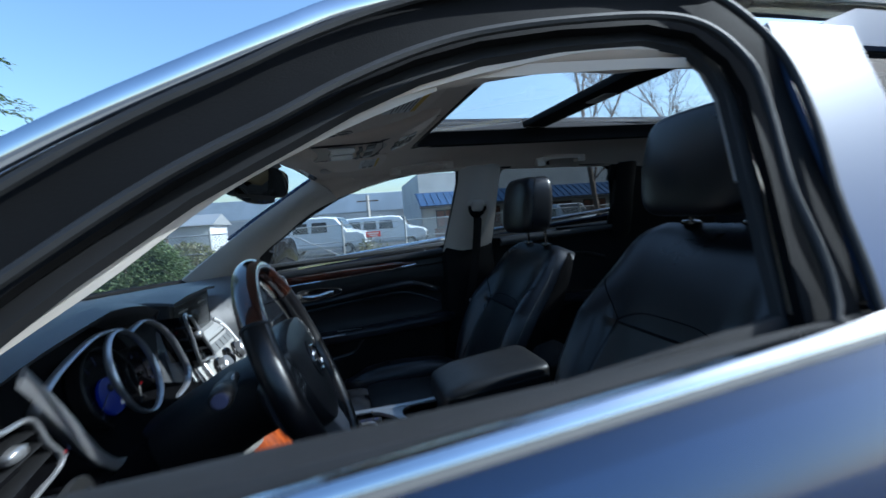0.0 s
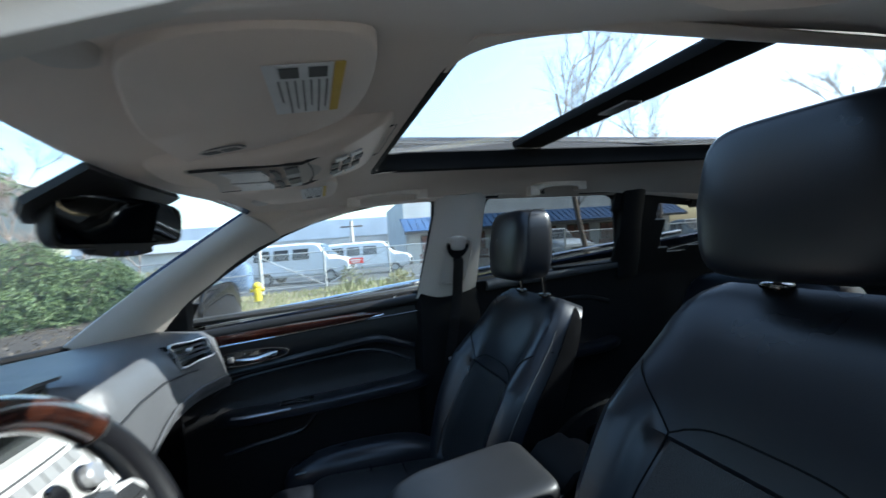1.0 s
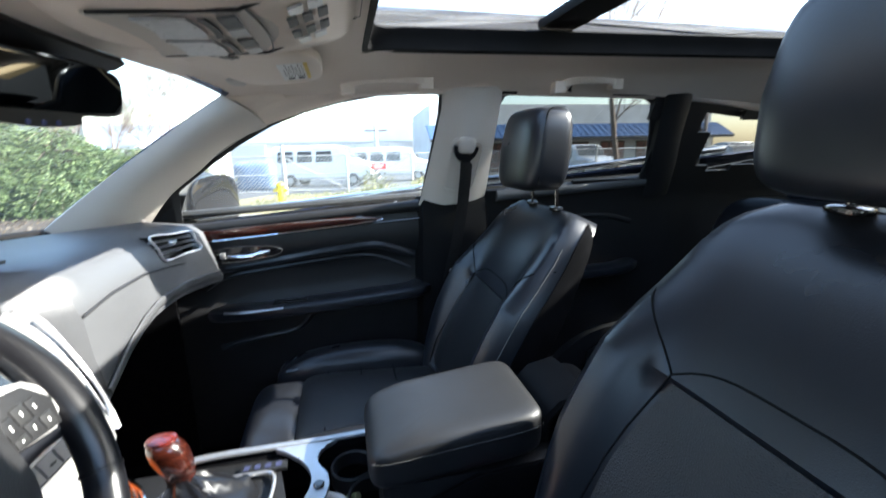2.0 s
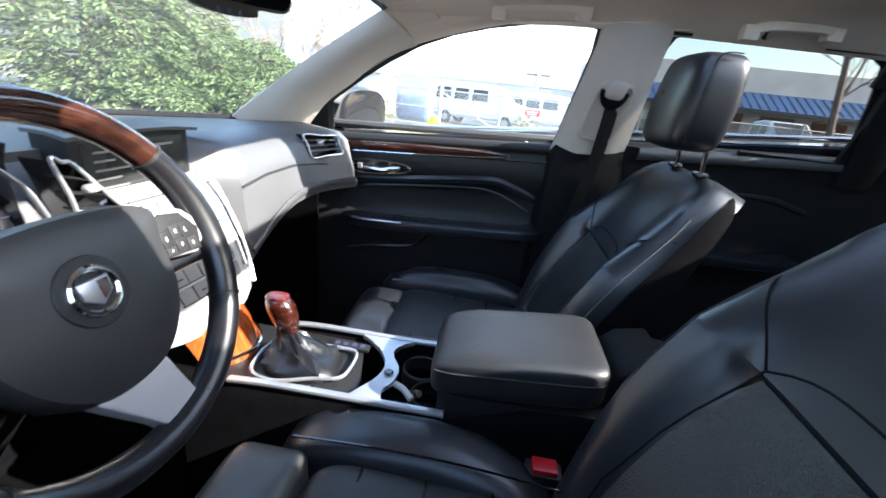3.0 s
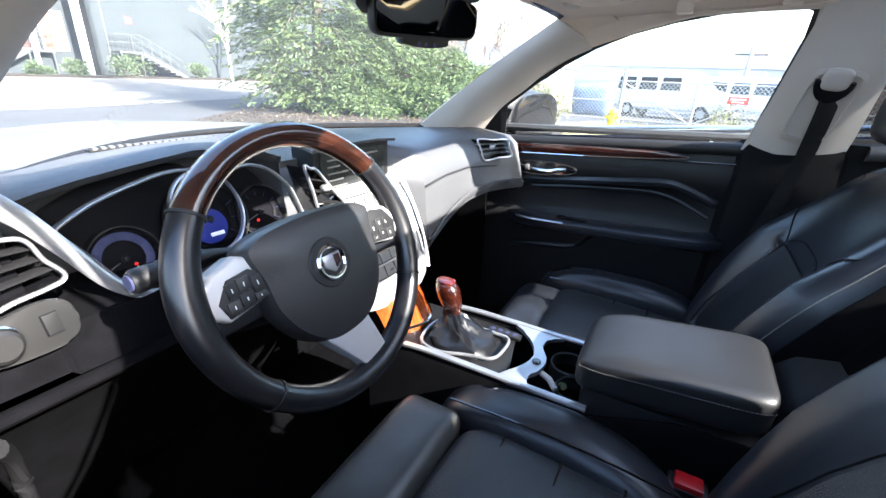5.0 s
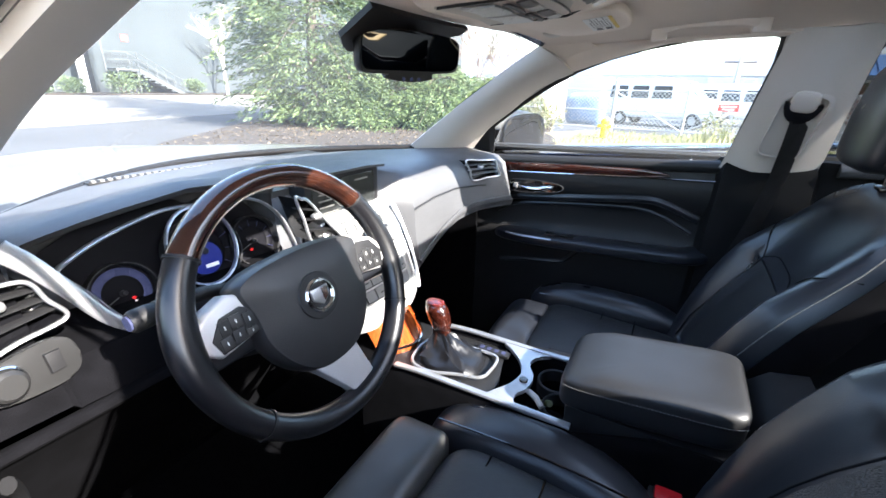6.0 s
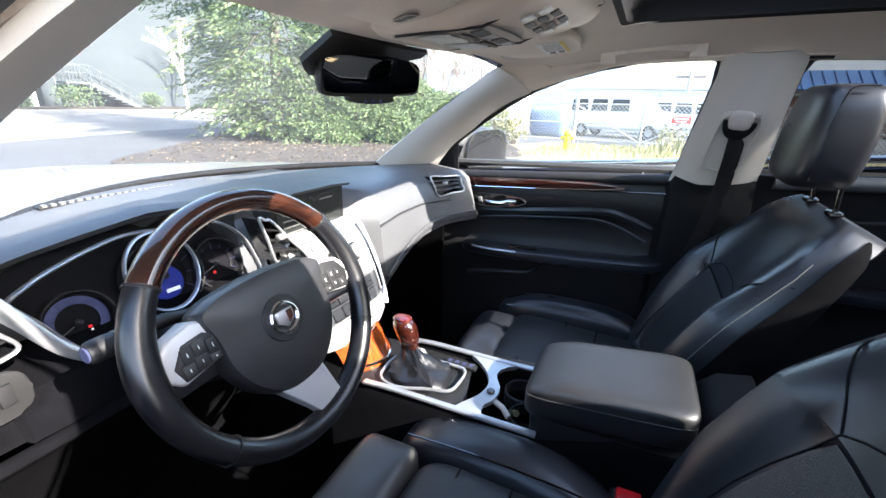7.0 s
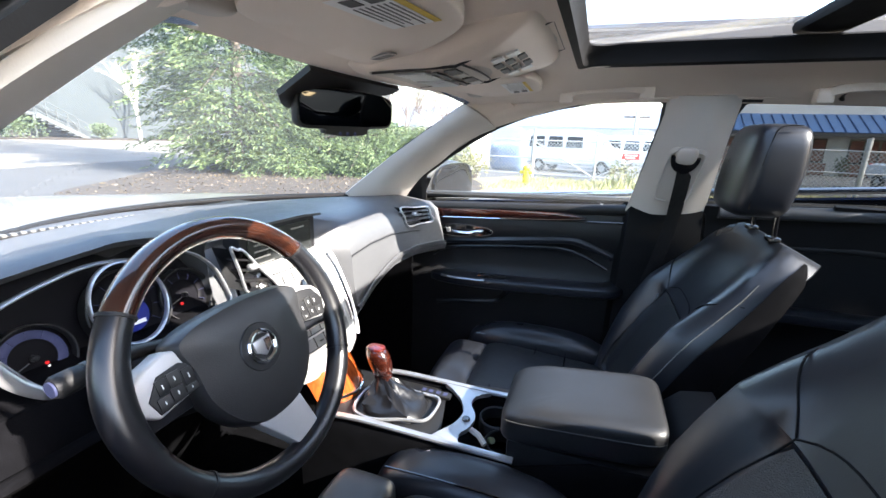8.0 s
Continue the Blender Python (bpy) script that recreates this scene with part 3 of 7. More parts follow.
for sx in (-1, 1):
    for name, yz, material in (("front_window", FRONT_WINDOW, SIDE_GLASS), ("rear_window", REAR_WINDOW, PRIVACY), ("quarter_window", QUARTER_WINDOW, PRIVACY)):
        dark = "dark tinted" if material is PRIVACY else "clear"
        if name == "front_window" and sx > 0:
            yz = PASS_WINDOW
        wide = 0.02
        frame_ob = part("window_frame", solid(band(side_ring(scaled(yz, -0.004), sx, 0.022), side_ring(scaled(yz, wide), sx, 0.016)), 0.01), RUBBER, body, "black rubber window seal")
        if name == "front_window":
            near, far_ = side_ring(scaled(yz, 0.004), sx, 0.008)[1:14], side_ring(scaled(yz, 0.055 if sx > 0 else 0.016), sx, -0.004)[1:14]
            part("window_reveal", solid(strip(near, far_, 0, 2), 0.006), TRIM, body, "beige trim edge round the window")
        if name == "front_window" and sx < 0:
            continue        # this one is wound down
        g = part(name, pane(side_ring(yz, sx, 0.024)), material, frame_ob, dark + " side window glass")
        g.visible_shadow = material is PRIVACY


def side_wall(sx):
    """The cabin's flank behind the middle pillar: one sheet with the rear windows cut out, seen as the inner lining."""
    bm = bmesh.new()
    ys = [-0.70 - 0.0525 * i for i in range(31)]
    zs = [0.25, 0.5, 0.75, 1.0, 1.1, 1.135, 1.16, 1.185, 1.205, 1.225, 1.26, 1.3, 1.34, 1.38, 1.41, 1.43, 1.45, 1.465, 1.48]

    def inside(y, z):
        for yz in (REAR_WINDOW, QUARTER_WINDOW):
            hit, n = False, len(yz)
            for i in range(n):
                (y0, z0), (y1, z1) = yz[i], yz[(i + 1) % n]
                if (z0 > z) != (z1 > z) and y < (y1 - y0) * (z - z0) / (z1 - z0) + y0:
                    hit = not hit
            if hit:
                return True
        return False
    grid = {(i, j): bm.verts.new((sx * (side_x(z) if z > 1.085 else 0.745), y, z)) for i, y in enumerate(ys) for j, z in enumerate(zs)}
    for i in range(len(ys) - 1):
        for j in range(len(zs) - 1):
            if not inside((ys[i] + ys[i + 1]) / 2, (zs[j] + zs[j + 1]) / 2):
                bm.faces.new((grid[i, j], grid[i + 1, j], grid[i + 1, j + 1], grid[i, j + 1]))
    return solid(bm, 0.012)


for sx in (-1, 1):
    part("rear_side_lining", side_wall(sx), PLASTIC, body, "black plastic rear side lining")
    post = [(sx * (side_x(z) - 0.01), y, z) for y, z in ((-1.36, 1.12), (-1.345, 1.22), (-1.32, 1.32), (-1.30, 1.46))]
    part("rear_pillar", sweep(smooth_line(post, 10), 0.022, 0.05, 10, up=(0, 1, 0), flat=3), TRIM if sx < 0 else PLASTIC, body, "dark cover of the rear pillar")

for sx in (-1, 1):
    kick = [[Vector((sx * (0.742 + 0.01 * (y - 0.3)), y, z)) for y in (0.28, 0.4, 0.55, 0.76)] for z in (0.26, 0.5, 0.75, 0.93, 1.06)]
    part("kick_panel", solid(loft(kick, False), 0.012), DEEP, body, "black carpeted footwell side")
part("car_floor", box((-0.78, -2.25, 0.22), (0.78, 0.9, 0.3), 0.01), DEEP, body, "black carpeted floor")
part("firewall", box((-0.78, 0.72, 0.25), (0.78, 0.78, 1.05), 0.01), DEEP, body, "black footwell wall")
part("tailgate", box((-0.75, -2.27, 0.3), (0.75, -2.2, 1.12), 0.02), PLASTIC, body, "black inner tailgate panel")
tg = strip([(x, -2.2, 1.12) for x in (-0.7, -0.3, 0.3, 0.7)], [(x * 0.85, -2.05, 1.42) for x in (-0.7, -0.3, 0.3, 0.7)], 0, 2)
part("back_window", tg, PRIVACY, body, "dark tinted rear window")

# ---- sunroof ----
roof = thing("sunroof", (0, -0.9, 1.52), "panoramic glass sunroof with a black frame", "sunroof")
W, F, R = ROOF_W, ROOF_FRONT, ROOF_REAR


def rounded(w, f, r, c, n=6):
    out = []
    for cx, cy, a0 in ((w - c, f - c, 0), (-w + c, f - c, 90), (-w + c, r + c, 180), (w - c, r + c, 270)):
        for i in range(n + 1):
            a = radians(a0 + 90 * i / n)
            out.append((ROOF_X + cx + c * math.cos(a), cy + c * math.sin(a)))
    return out


over = lambda ol, d: [Vector((x, y, roof_z(0, y) + d)) for x, y in ol]
bm = loft([over(rounded(W + 0.006, F + 0.006, R - 0.006, 0.03), -0.008), over(rounded(W - 0.003, F - 0.003, R + 0.003, 0.04), -0.006), over(rounded(W - 0.006, F - 0.005, R + 0.006, 0.05), 0.012),
           over(rounded(W - 0.014, F - 0.01, R + 0.03, 0.065), 0.022), over(rounded(W - 0.02, F - 0.014, R + 0.05, 0.075), 0.03)], True, False)
part("frame", solid(bm, 0.006), MATTE, roof, "black sunroof frame")
for sx in (-1,):
    arc = [(ROOF_X + sx * (W - 0.1 + 0.1 * math.cos(radians(9 * i))), F - 0.1 + 0.1 * math.sin(radians(9 * i))) for i in range(11)]
    inside = [(sx * (W + 0.004), F - 0.1)] + [(sx * (W + 0.004), lerp(F - 0.1, F + 0.004, i / 5)) for i in range(1, 6)] + [(sx * lerp(W + 0.004, W - 0.1, i / 5), F + 0.004) for i in range(1, 5)] + [(sx * (W - 0.1), F + 0.004)]
    inside = [(x + ROOF_X, y) for x, y in inside]
    fill = strip([Vector((x, y, roof_z(x, y) - 0.004)) for x, y in arc], [Vector((x, y, roof_z(x, y) - 0.004)) for x, y in inside], 0, 2)
    part("corner_lining", solid(fill, 0.01), FABRIC, roof, "rounded beige corner of the opening")
lip = [Vector((x, y, roof_z(x, y) - 0.001)) for x, y in rounded(W + 0.016, F + 0.016, R - 0.016, 0.03)]
part("lip", sweep(lip, 0.011, 0.005, 8, closed=True), FABRIC, roof, "beige edge roll of the opening")
for y0, y1, kind_ in ((F, -0.76, ROOF_GLASS), (-0.77, R, ROOF_REAR_GLASS)):
    g = part("glass_panel", pane([Vector((x, y, roof_z(0, y) + 0.034)) for x, y in ((ROOF_X - W, y0), (ROOF_X + W, y0), (ROOF_X + W, y1), (ROOF_X - W, y1))]), kind_, roof, "tinted roof glass")
    g.visible_shadow = kind_ is ROOF_REAR_GLASS
part("crossbar", sweep([(x, -0.765, 1.578) for x in (ROOF_X - W, -0.2, 0, 0.2, ROOF_X + W)], 0.047, 0.014, 12, flat=4), MATTE, roof, "black bar between the glass panels")
part("shade_track", box((-0.06, -0.785, 1.560), (0.03, -0.75, 1.567), 0.003), SILVER, roof, "small silver latch")

# solid roof behind the glass
rear_roof = [[Vector((x, y, z - 0.05 * (x / 0.5) ** 2)) for x in (-0.5, -0.35, -0.15, 0, 0.15, 0.35, 0.5)] for y, z in ((R + 0.02, 1.605), (R - 0.1, 1.6), (R - 0.3, 1.575), (-2.2, 1.5))]
part("rear_roof", solid(loft(rear_roof, False), 0.01), PAINT, body, "dark blue painted roof behind the glass")

# ---- outside of the car ----
outer_skin = thing("car_exterior", (0, 0, 0.3), "dark blue glossy car bodywork with chrome window trim", "car", kind="structure")
for sx in (-1, 1):
    m = Matrix.Diagonal((sx, 1, 1, 1))
    # front door: window surround and painted skin
    if sx < 0:
        sur_in, sur_out = side_ring(scaled(FRONT_WINDOW, 0.012), sx, 0.036), side_ring(scaled(FRONT_WINDOW, 0.082), sx, 0.046)
        part("door_window_surround", solid(band(sur_in, sur_out), 0.012), MATTE, outer_skin, "matt black window surround")
        for grow, rad in ((0.016, 0.005), (0.068, 0.005)):
            line = smooth_line(side_ring(scaled(FRONT_WINDOW, grow), sx, 0.05 + 0.1 * grow), 120, True)
            part("seal_lip", sweep(line, rad, rad, 8, closed=True, up=(1, 0, 0)), RUBBER, outer_skin, "black rubber seal lip")
    top = [m @ Vector((side_x(z) + 0.05, y, z)) for y, z in [(0.36, 1.20), (0.28, 1.275), (0.177, 1.35), (0.087, 1.404), (0.0, 1.452), (-0.07, 1.486), (-0.2, 1.52), (-0.5, 1.542), (-0.9, 1.55), (-1.4, 1.525), (-1.9, 1.43)]]
    part("roof_trim_strip", sweep(smooth_line(top, 50), 0.006, 0.011, 10, flat=3), CHROME, outer_skin, "chrome strip along the roof edge")
    roof_a = [p + Vector((0, 0, 0.012)) for p in smooth_line(top, 40)]
    reach = [table(-p.y, [(-0.4, 0.085), (0.0, 0.095), (0.12, 0.1), (0.3, 0.16)]) for p in roof_a]
    roof_b = [Vector((p.x - sx * k, p.y - 0.01, p.z + 0.02 + 0.35 * (k - 0.085))) for p, k in zip(roof_a, reach)]
    if sx > 0:
        line = [(-p.y, p.x, p.z) for p in wl]
        for i, p in enumerate(roof_b):
            if p.y > -0.03:
                roof_b[i] = Vector((table(-p.y, [(a_, b_) for a_, b_, c_ in line]) + 0.065, p.y, table(-p.y, [(a_, c_) for a_, b_, c_ in line]) + 0.022))
    part("roof_side", solid(strip(roof_a, roof_b, 0.01, 6, (sx, 0, 0.5)), 0.01), PAINT, outer_skin, "dark blue painted roof edge")
    back = [i for i, p in enumerate(roof_a) if p.y < -0.08]
    roof_c = [Vector((ROOF_X + sx * (ROOF_W + 0.01), roof_b[i].y, 1.602 if roof_b[i].y < -0.3 else 1.56 + 0.14 * (-roof_b[i].y))) for i in back]
    part("roof_skin", solid(strip([roof_b[i] + Vector((0, 0, 0.001)) for i in back], roof_c, 0.004, 3, (0, 0, 1)), 0.008), PAINT, outer_skin)
    belt = [m @ Vector((0.812, y, 1.117 + (-y) * 0.092)) for y in [0.42 - 0.08 * i for i in range(28)]]
    part("belt_trim_strip", sweep(belt, 0.013, 0.011, 12, flat=2.6), CHROME, outer_skin, "chrome strip below the side windows")
    cap = [m @ Vector((0.777, y, 1.12 + (-y) * 0.045)) for y in [0.36 - 0.08 * i for i in range(26)]]
    part("belt_seal", sweep(cap, 0.02, 0.012, 8, flat=3), RUBBER, outer_skin, "black rubber seal of the window slot")
    skin = []
    for z, dx in ((1.10, 0.0), (1.06, 0.028), (0.98, 0.055), (0.9, 0.066), (0.8, 0.075), (0.6, 0.075), (0.4, 0.05), (0.26, 0.0)):
        skin.append([m @ Vector((0.806 + dx - 0.05 * max(0, y - 0.3), y, z - 0.001 + (-y) * 0.092 * (z > 0.7))) for y in [2.3 - 0.1 * i for i in range(46)]])
    part("door_skin", solid(loft(skin, False), 0.01), PAINT, outer_skin, "dark blue painted door and wing skin")
    # rear window surround and door post, coloured as if mirroring the sky
    if sx < 0:
        part("rear_window_surround", solid(band(side_ring(scaled(REAR_WINDOW, 0.006), sx, 0.036), side_ring(scaled(REAR_WINDOW, 0.06), sx, 0.05)), 0.012), SKY_TONED_FRAME, outer_skin, "rear window surround, sky reflection painted in blue")
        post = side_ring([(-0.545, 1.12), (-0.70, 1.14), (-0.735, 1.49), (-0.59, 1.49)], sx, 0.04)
        part("door_post", solid(pane(post), 0.01), SKY_TONED_FRAME, outer_skin, "post between the doors, sky reflection painted in blue")
hood = []
for j in range(12):
    y = 0.9 + 0.13 * j
    crest = table(y, [(0.9, 1.082), (1.2, 1.09), (1.6, 1.058), (2.0, 1.005), (2.35, 0.93)])
    hood.append([Vector((x, y - 0.35 * x * x + 0.02, crest - 0.06 * (abs(x) / 0.8) ** 3 + 0.01 * math.cos(abs(x) * 7))) for x in [-0.86 + 0.086 * i for i in range(21)]])
# the hood's paleness is glare held in its colour
part("hood", solid(loft(hood, False), 0.01), GLARE_PAINT, outer_skin, "dark blue hood, sun glare painted in as pale colour")
part("cowl", solid(strip([(x, 0.90 - 1.02 * x * x + 0.02, 1.062) for x in [-0.7 + 0.07 * i for i in range(21)]], [(x, 0.99 - 0.6 * x * x, 1.066) for x in [-0.7 + 0.07 * i for i in range(21)]], 0, 2), 0.01), PLASTIC, outer_skin, "black wiper cowl")
for x0, x1 in ((-0.55, 0.02), (-0.02, 0.5)):
    arm = [(x0, 0.87 - 1.0 * x0 * x0, 1.07), ((x0 + x1) / 2, 0.9 - 0.5 * x1 * x1, 1.076), (x1, 0.92 - 0.9 * x1 * x1, 1.072)]
    part("wiper", sweep(smooth_line(arm, 14), 0.006, 0.008, 8), RUBBER, outer_skin, "black wiper arm")

# front roof panel, nose, tail and wheels
lead = [[Vector((x, lerp(header_y(x) - 0.012, ROOF_FRONT + 0.01, t), lerp(1.488, 1.602, t ** 0.7) - 0.06 * (x / 0.52) ** 2 * (1 - t))) for x in [-0.52 + 0.08 * i for i in range(14)]] for t in (0, 0.25, 0.5, 0.75, 1)]
part("front_roof", solid(loft(lead, False), 0.006), PAINT, outer_skin, "dark blue roof panel ahead of the glass")
nose = [[Vector((x * k, y - 0.32 * x * x, z)) for x in [-0.86 + 0.086 * i for i in range(21)]] for y, z, k in ((2.34, 0.93, 1.0), (2.42, 0.86, 1.0), (2.45, 0.6, 1.0), (2.44, 0.35, 0.98), (2.36, 0.22, 0.95))]
part("nose", solid(loft(nose, False), 0.01), PAINT, outer_skin, "dark blue front end")
part("grille", slab([(-0.3, -0.16), (0.3, -0.16), (0.36, 0.14), (-0.36, 0.14)], basis(Vector((0, 2.45, 0.66)), Vector((1, 0, 0)), Vector((0, 0, 1)), Vector((0, -1, 0))) @ Matrix.Translation((0, 0, -0.02)), 0.03, 0.01), CHROME, outer_skin, "chrome grille")
for sx in (-1, 1):
    part("headlamp", pillow(0.11, 0.06, 0.09, 0.6, 0.6, 20, 12, lambda p, sx=sx: Vector((sx * (0.62 + p.x * sx), 2.31 + p.y, 0.75 + p.z))), LAMP_LENS, outer_skin, "clear headlamp")
    part("tail_lamp", pillow(0.07, 0.04, 0.2, 0.5, 0.5, 16, 12, lambda p, sx=sx: Vector((sx * 0.74 + p.x, -2.25 + p.y, 0.95 + p.z))), SIGN_RED, outer_skin, "red tail lamp")
    for y in (1.62, -1.25):
        c = Vector((sx * 0.7, y, 0.26))
        wheel_ob = part("wheel", disc(c, (sx, 0, 0), 0.22, 0.36, 0.18, 36, 0.03), RUBBER, outer_skin, "black tyre")
        part("rim", disc(c + Vector((sx * 0.06, 0, 0)), (sx, 0, 0), 0, 0.225, 0.1, 30, 0.02), STEEL, wheel_ob, "silver wheel rim")
        part("wheel_arch", sweep([c + Vector((sx * 0.17, 0.4 * math.cos(a), 0.4 * math.sin(a))) for a in [math.pi * i / 14 for i in range(15)]], 0.03, 0.02, 8, up=(1, 0, 0)), MATTE, outer_skin)
tail = [[Vector((x, y, z)) for x in [-0.8 + 0.16 * i for i in range(11)]] for y, z in ((-2.26, 1.1), (-2.32, 0.9), (-2.34, 0.6), (-2.32, 0.35), (-2.25, 0.25))]
part("tail", solid(loft(tail, False), 0.01), PAINT, outer_skin, "dark blue tailgate skin")

# passenger side door mirror
mir = thing("door_mirror", (0.9, 0.25, 1.06), "dark door mirror with a black housing", "mirror", put=move(0.0, 0.0, -0.012, (1.4, 1.1, 1.18), (0.955, 0.25, 1.135)))
shell = pillow(0.118, 0.055, 0.09, 0.6, 0.6, 32, 18, lambda p: Vector((0.955 + p.x, 0.25 + p.y - 0.3 * p.x + (0.03 if p.y > 0 else 0) * (1 - (p.x / 0.12) ** 2), 1.135 + p.z * (1 - 0.12 * p.x / 0.12))))
part("housing", shell, PLASTIC, mir, "black mirror housing")
mo = [(0.106 * math.copysign(abs(math.cos(a)) ** 0.6, math.cos(a)), 0.08 * math.copysign(abs(math.sin(a)) ** 0.6, math.sin(a))) for a in [2 * math.pi * i / 36 for i in range(36)]]
mf = basis(Vector((0.955, 0.194, 1.135)), Vector((0.955, -0.296, 0)), Vector((0, 0, 1)), Vector((-0.296, -0.955, 0)))
part("mirror_glass", slab(mo, mf, 0.006, 0.002), MIRROR, mir, "mirror glass")
part("foot", sweep([(0.79, 0.30, 1.07), (0.84, 0.28, 1.075), (0.9, 0.26, 1.085)], 0.035, 0.018, 10), GLOSSBLACK, mir)

# ---- dashboard ----
# the dashboard stands higher and further forward towards the driver's end
DASH_SET = Matrix(((1.011, 0, 0, -0.008), (-0.027, 1, 0, 0.019), (-0.0155, 0, 1, 0.011), (0, 0, 0, 1)))
dash = thing("dashboard", (0, 0.35, 0.9), "black soft-skinned dashboard with silver trim", "dashboard", put=DASH_SET)


def cowl_y(x):
    return 0.85 - 1.0 * x * x


def crease_z(x):
    """Height of the crease along the passenger side."""
    return table(x, [(0.19, 0.998), (0.3, 1.014), (0.42, 1.017), (0.555, 1.006), (0.70, 0.985)])


def dash_face(x):
    """How far back the passenger side's face stands."""
    return table(x, [(0.2, 0.212), (0.45, 0.206), (0.55, 0.19), (0.62, 0.165), (0.7, 0.14)])


def dash_profile(x):
    """Twelve points of the dashboard's section at x, from the windscreen over the crest to the footwell."""
    c = cowl_y(x)
    tilt = -0.008 * x
    low = table(x, [(-0.70, 0.94), (-0.2, 0.93), (0.2, 0.82), (0.232, 0.838), (0.289, 0.871), (0.36, 0.898), (0.428, 0.914), (0.55, 0.92), (0.638, 0.918), (0.70, 0.912)])
    cz = crease_z(x)
    if -0.58 < x < -0.2:
        lip = table(x, [(-0.58, 1.128), (-0.52, 1.142), (-0.45, 1.152), (-0.36, 1.163), (-0.30, 1.16), (-0.25, 1.15), (-0.21, 1.134)])
        return [(c, 1.085), (lerp(c, 0.33, 0.35), 1.108), (lerp(c, 0.33, 0.7), 1.12), (0.34, lerp(1.12, lip, 0.75)), (0.275, lip + 0.001), (0.252, lip - 0.006),
                (0.262, lip - 0.016), (0.335, lip - 0.03), (0.31, 1.0), (0.205, 0.985), (0.185, 0.94), (0.30, 0.9), (0.6, 0.7)]
    if x <= -0.58:
        return [(c, 1.085), (lerp(c, 0.33, 0.35), 1.104), (lerp(c, 0.33, 0.7), 1.115), (0.31, 1.125), (0.265, 1.122), (0.245, 1.115),
                (0.236, 1.08), (0.23, 1.05), (0.224, 1.01), (0.2, 0.985), (0.175, 0.945), (0.29, 0.9), (0.6, 0.7)]
    push = 0.0 if x > 0.19 else 0.05
    f = dash_face(x) + push
    return [(c, 1.085 + tilt), (lerp(c, 0.33, 0.35), 1.106 + tilt), (lerp(c, 0.33, 0.7), 1.109 + tilt), (0.315, 1.104), (f + 0.055, 1.09), (f + 0.026, 1.066),
            (f + 0.008, cz + 0.012), (f + 0.004, cz - 0.002), (f - 0.002, lerp(low, cz, 0.55)), (f - 0.014, low + 0.022), (f - 0.008, low + 0.003), (0.33, low - 0.005), (0.62, low - 0.2)]


stations = [-0.72, -0.66, -0.62, -0.585, -0.575, -0.54, -0.5, -0.45, -0.4, -0.36, -0.32, -0.28, -0.25, -0.225, -0.208, -0.195, -0.16, -0.1, -0.05, 0, 0.05, 0.1,
            0.16, 0.2, 0.24, 0.3, 0.36, 0.42, 0.48, 0.54, 0.58, 0.62, 0.66, 0.7]
section = lambda xs, lo=0, hi=13: solid(loft([[Vector((x, y, z)) for y, z in dash_profile(x)[lo:hi]] for x in xs], False), 0.006)
part("dash_top", join(section(stations[14:]), section(stations[3:15], 0, 9)), SOFT, dash, "black grained dashboard skin")
# driver's lower dash and end: missing shade is painted in as near-black
part("lower_dash", section(stations[3:15], 8), DEEP, dash, "black lower dashboard under the instruments, shade put into its colour")
part("dash_end", section(stations[:4]), DEEP, dash, "black end of the dashboard, shade put into its colour")
# seam across the passenger side and its lower edge
crease = [(x, dash_face(x) + 0.0035, crease_z(x)) for x in [0.2 + 0.02 * i for i in range(20)]]
part("seam", sweep(crease, 0.003, 0.003, 6), PLASTIC, dash)
edge = [Vector((x, dash_face(x) - 0.013, dash_profile(x)[9][1] + 0.004)) for x in [0.2 + 0.02 * i for i in range(25)]]
part("lower_edge_roll", sweep(smooth_line(edge, 60), 0.006, 0.016, 10, up=(0, -0.4, 1)), SOFT, dash, "rounded lower edge of the dashboard")
# window defrost slots: rows of little pale slits
for x0, x1, y0, y1 in ((-0.31, -0.04, 0.672, 0.69), (0.06, 0.28, 0.69, 0.62)):
    slots = []
    for i in range(18):
        t = i / 17
        x, y = lerp(x0, x1, t), lerp(y0, y1, t)
        z = 1.103 - 0.008 * x
        slots.append(box((x - 0.0045, y - 0.006, z - 0.004), (x + 0.0045, y + 0.006, z + 0.0022), 0.001, 1))
    part("defrost_vent", join(*slots), SLIT, dash, "row of pale defrost slits")
    part("defrost_slot", box((min(x0, x1) - 0.01, min(y0, y1) - 0.004, 1.098), (max(x0, x1) + 0.01, max(y0, y1) - 0.0, 1.1035), 0.001, 1), PLASTIC, dash)

# ---- instrument cluster ----
tiltv = Vector((0, 0.29, 0.957)).normalized()
cface = basis(Vector((0, 0.305, 1.06)), Vector((1, 0, 0)), tiltv, Vector((0, -0.957, 0.29)))
bez = [(-0.541, 1.088), (-0.52, 1.1), (-0.493, 1.111), (-0.45, 1.123), (-0.40, 1.132), (-0.35, 1.128), (-0.33, 1.118), (-0.306, 1.122), (-0.275, 1.124), (-0.24, 1.11), (-0.213, 1.08), (-0.202, 1.046),
       (-0.199, 1.015), (-0.22, 0.997), (-0.28, 0.99), (-0.34, 0.985), (-0.40, 0.978), (-0.455, 0.985), (-0.48, 0.992), (-0.499, 1.011), (-0.521, 1.053), (-0.535, 1.075)]
ring = smooth_line([(x, 0.234 + (z - 1.06) * 0.25, z) for x, z in bez], 110, True)
part("cluster_bezel", sweep(ring, 0.0026, 0.006, 10, closed=True, up=(0, 1, 0)), SILVER, dash, "silver trim round the instruments")
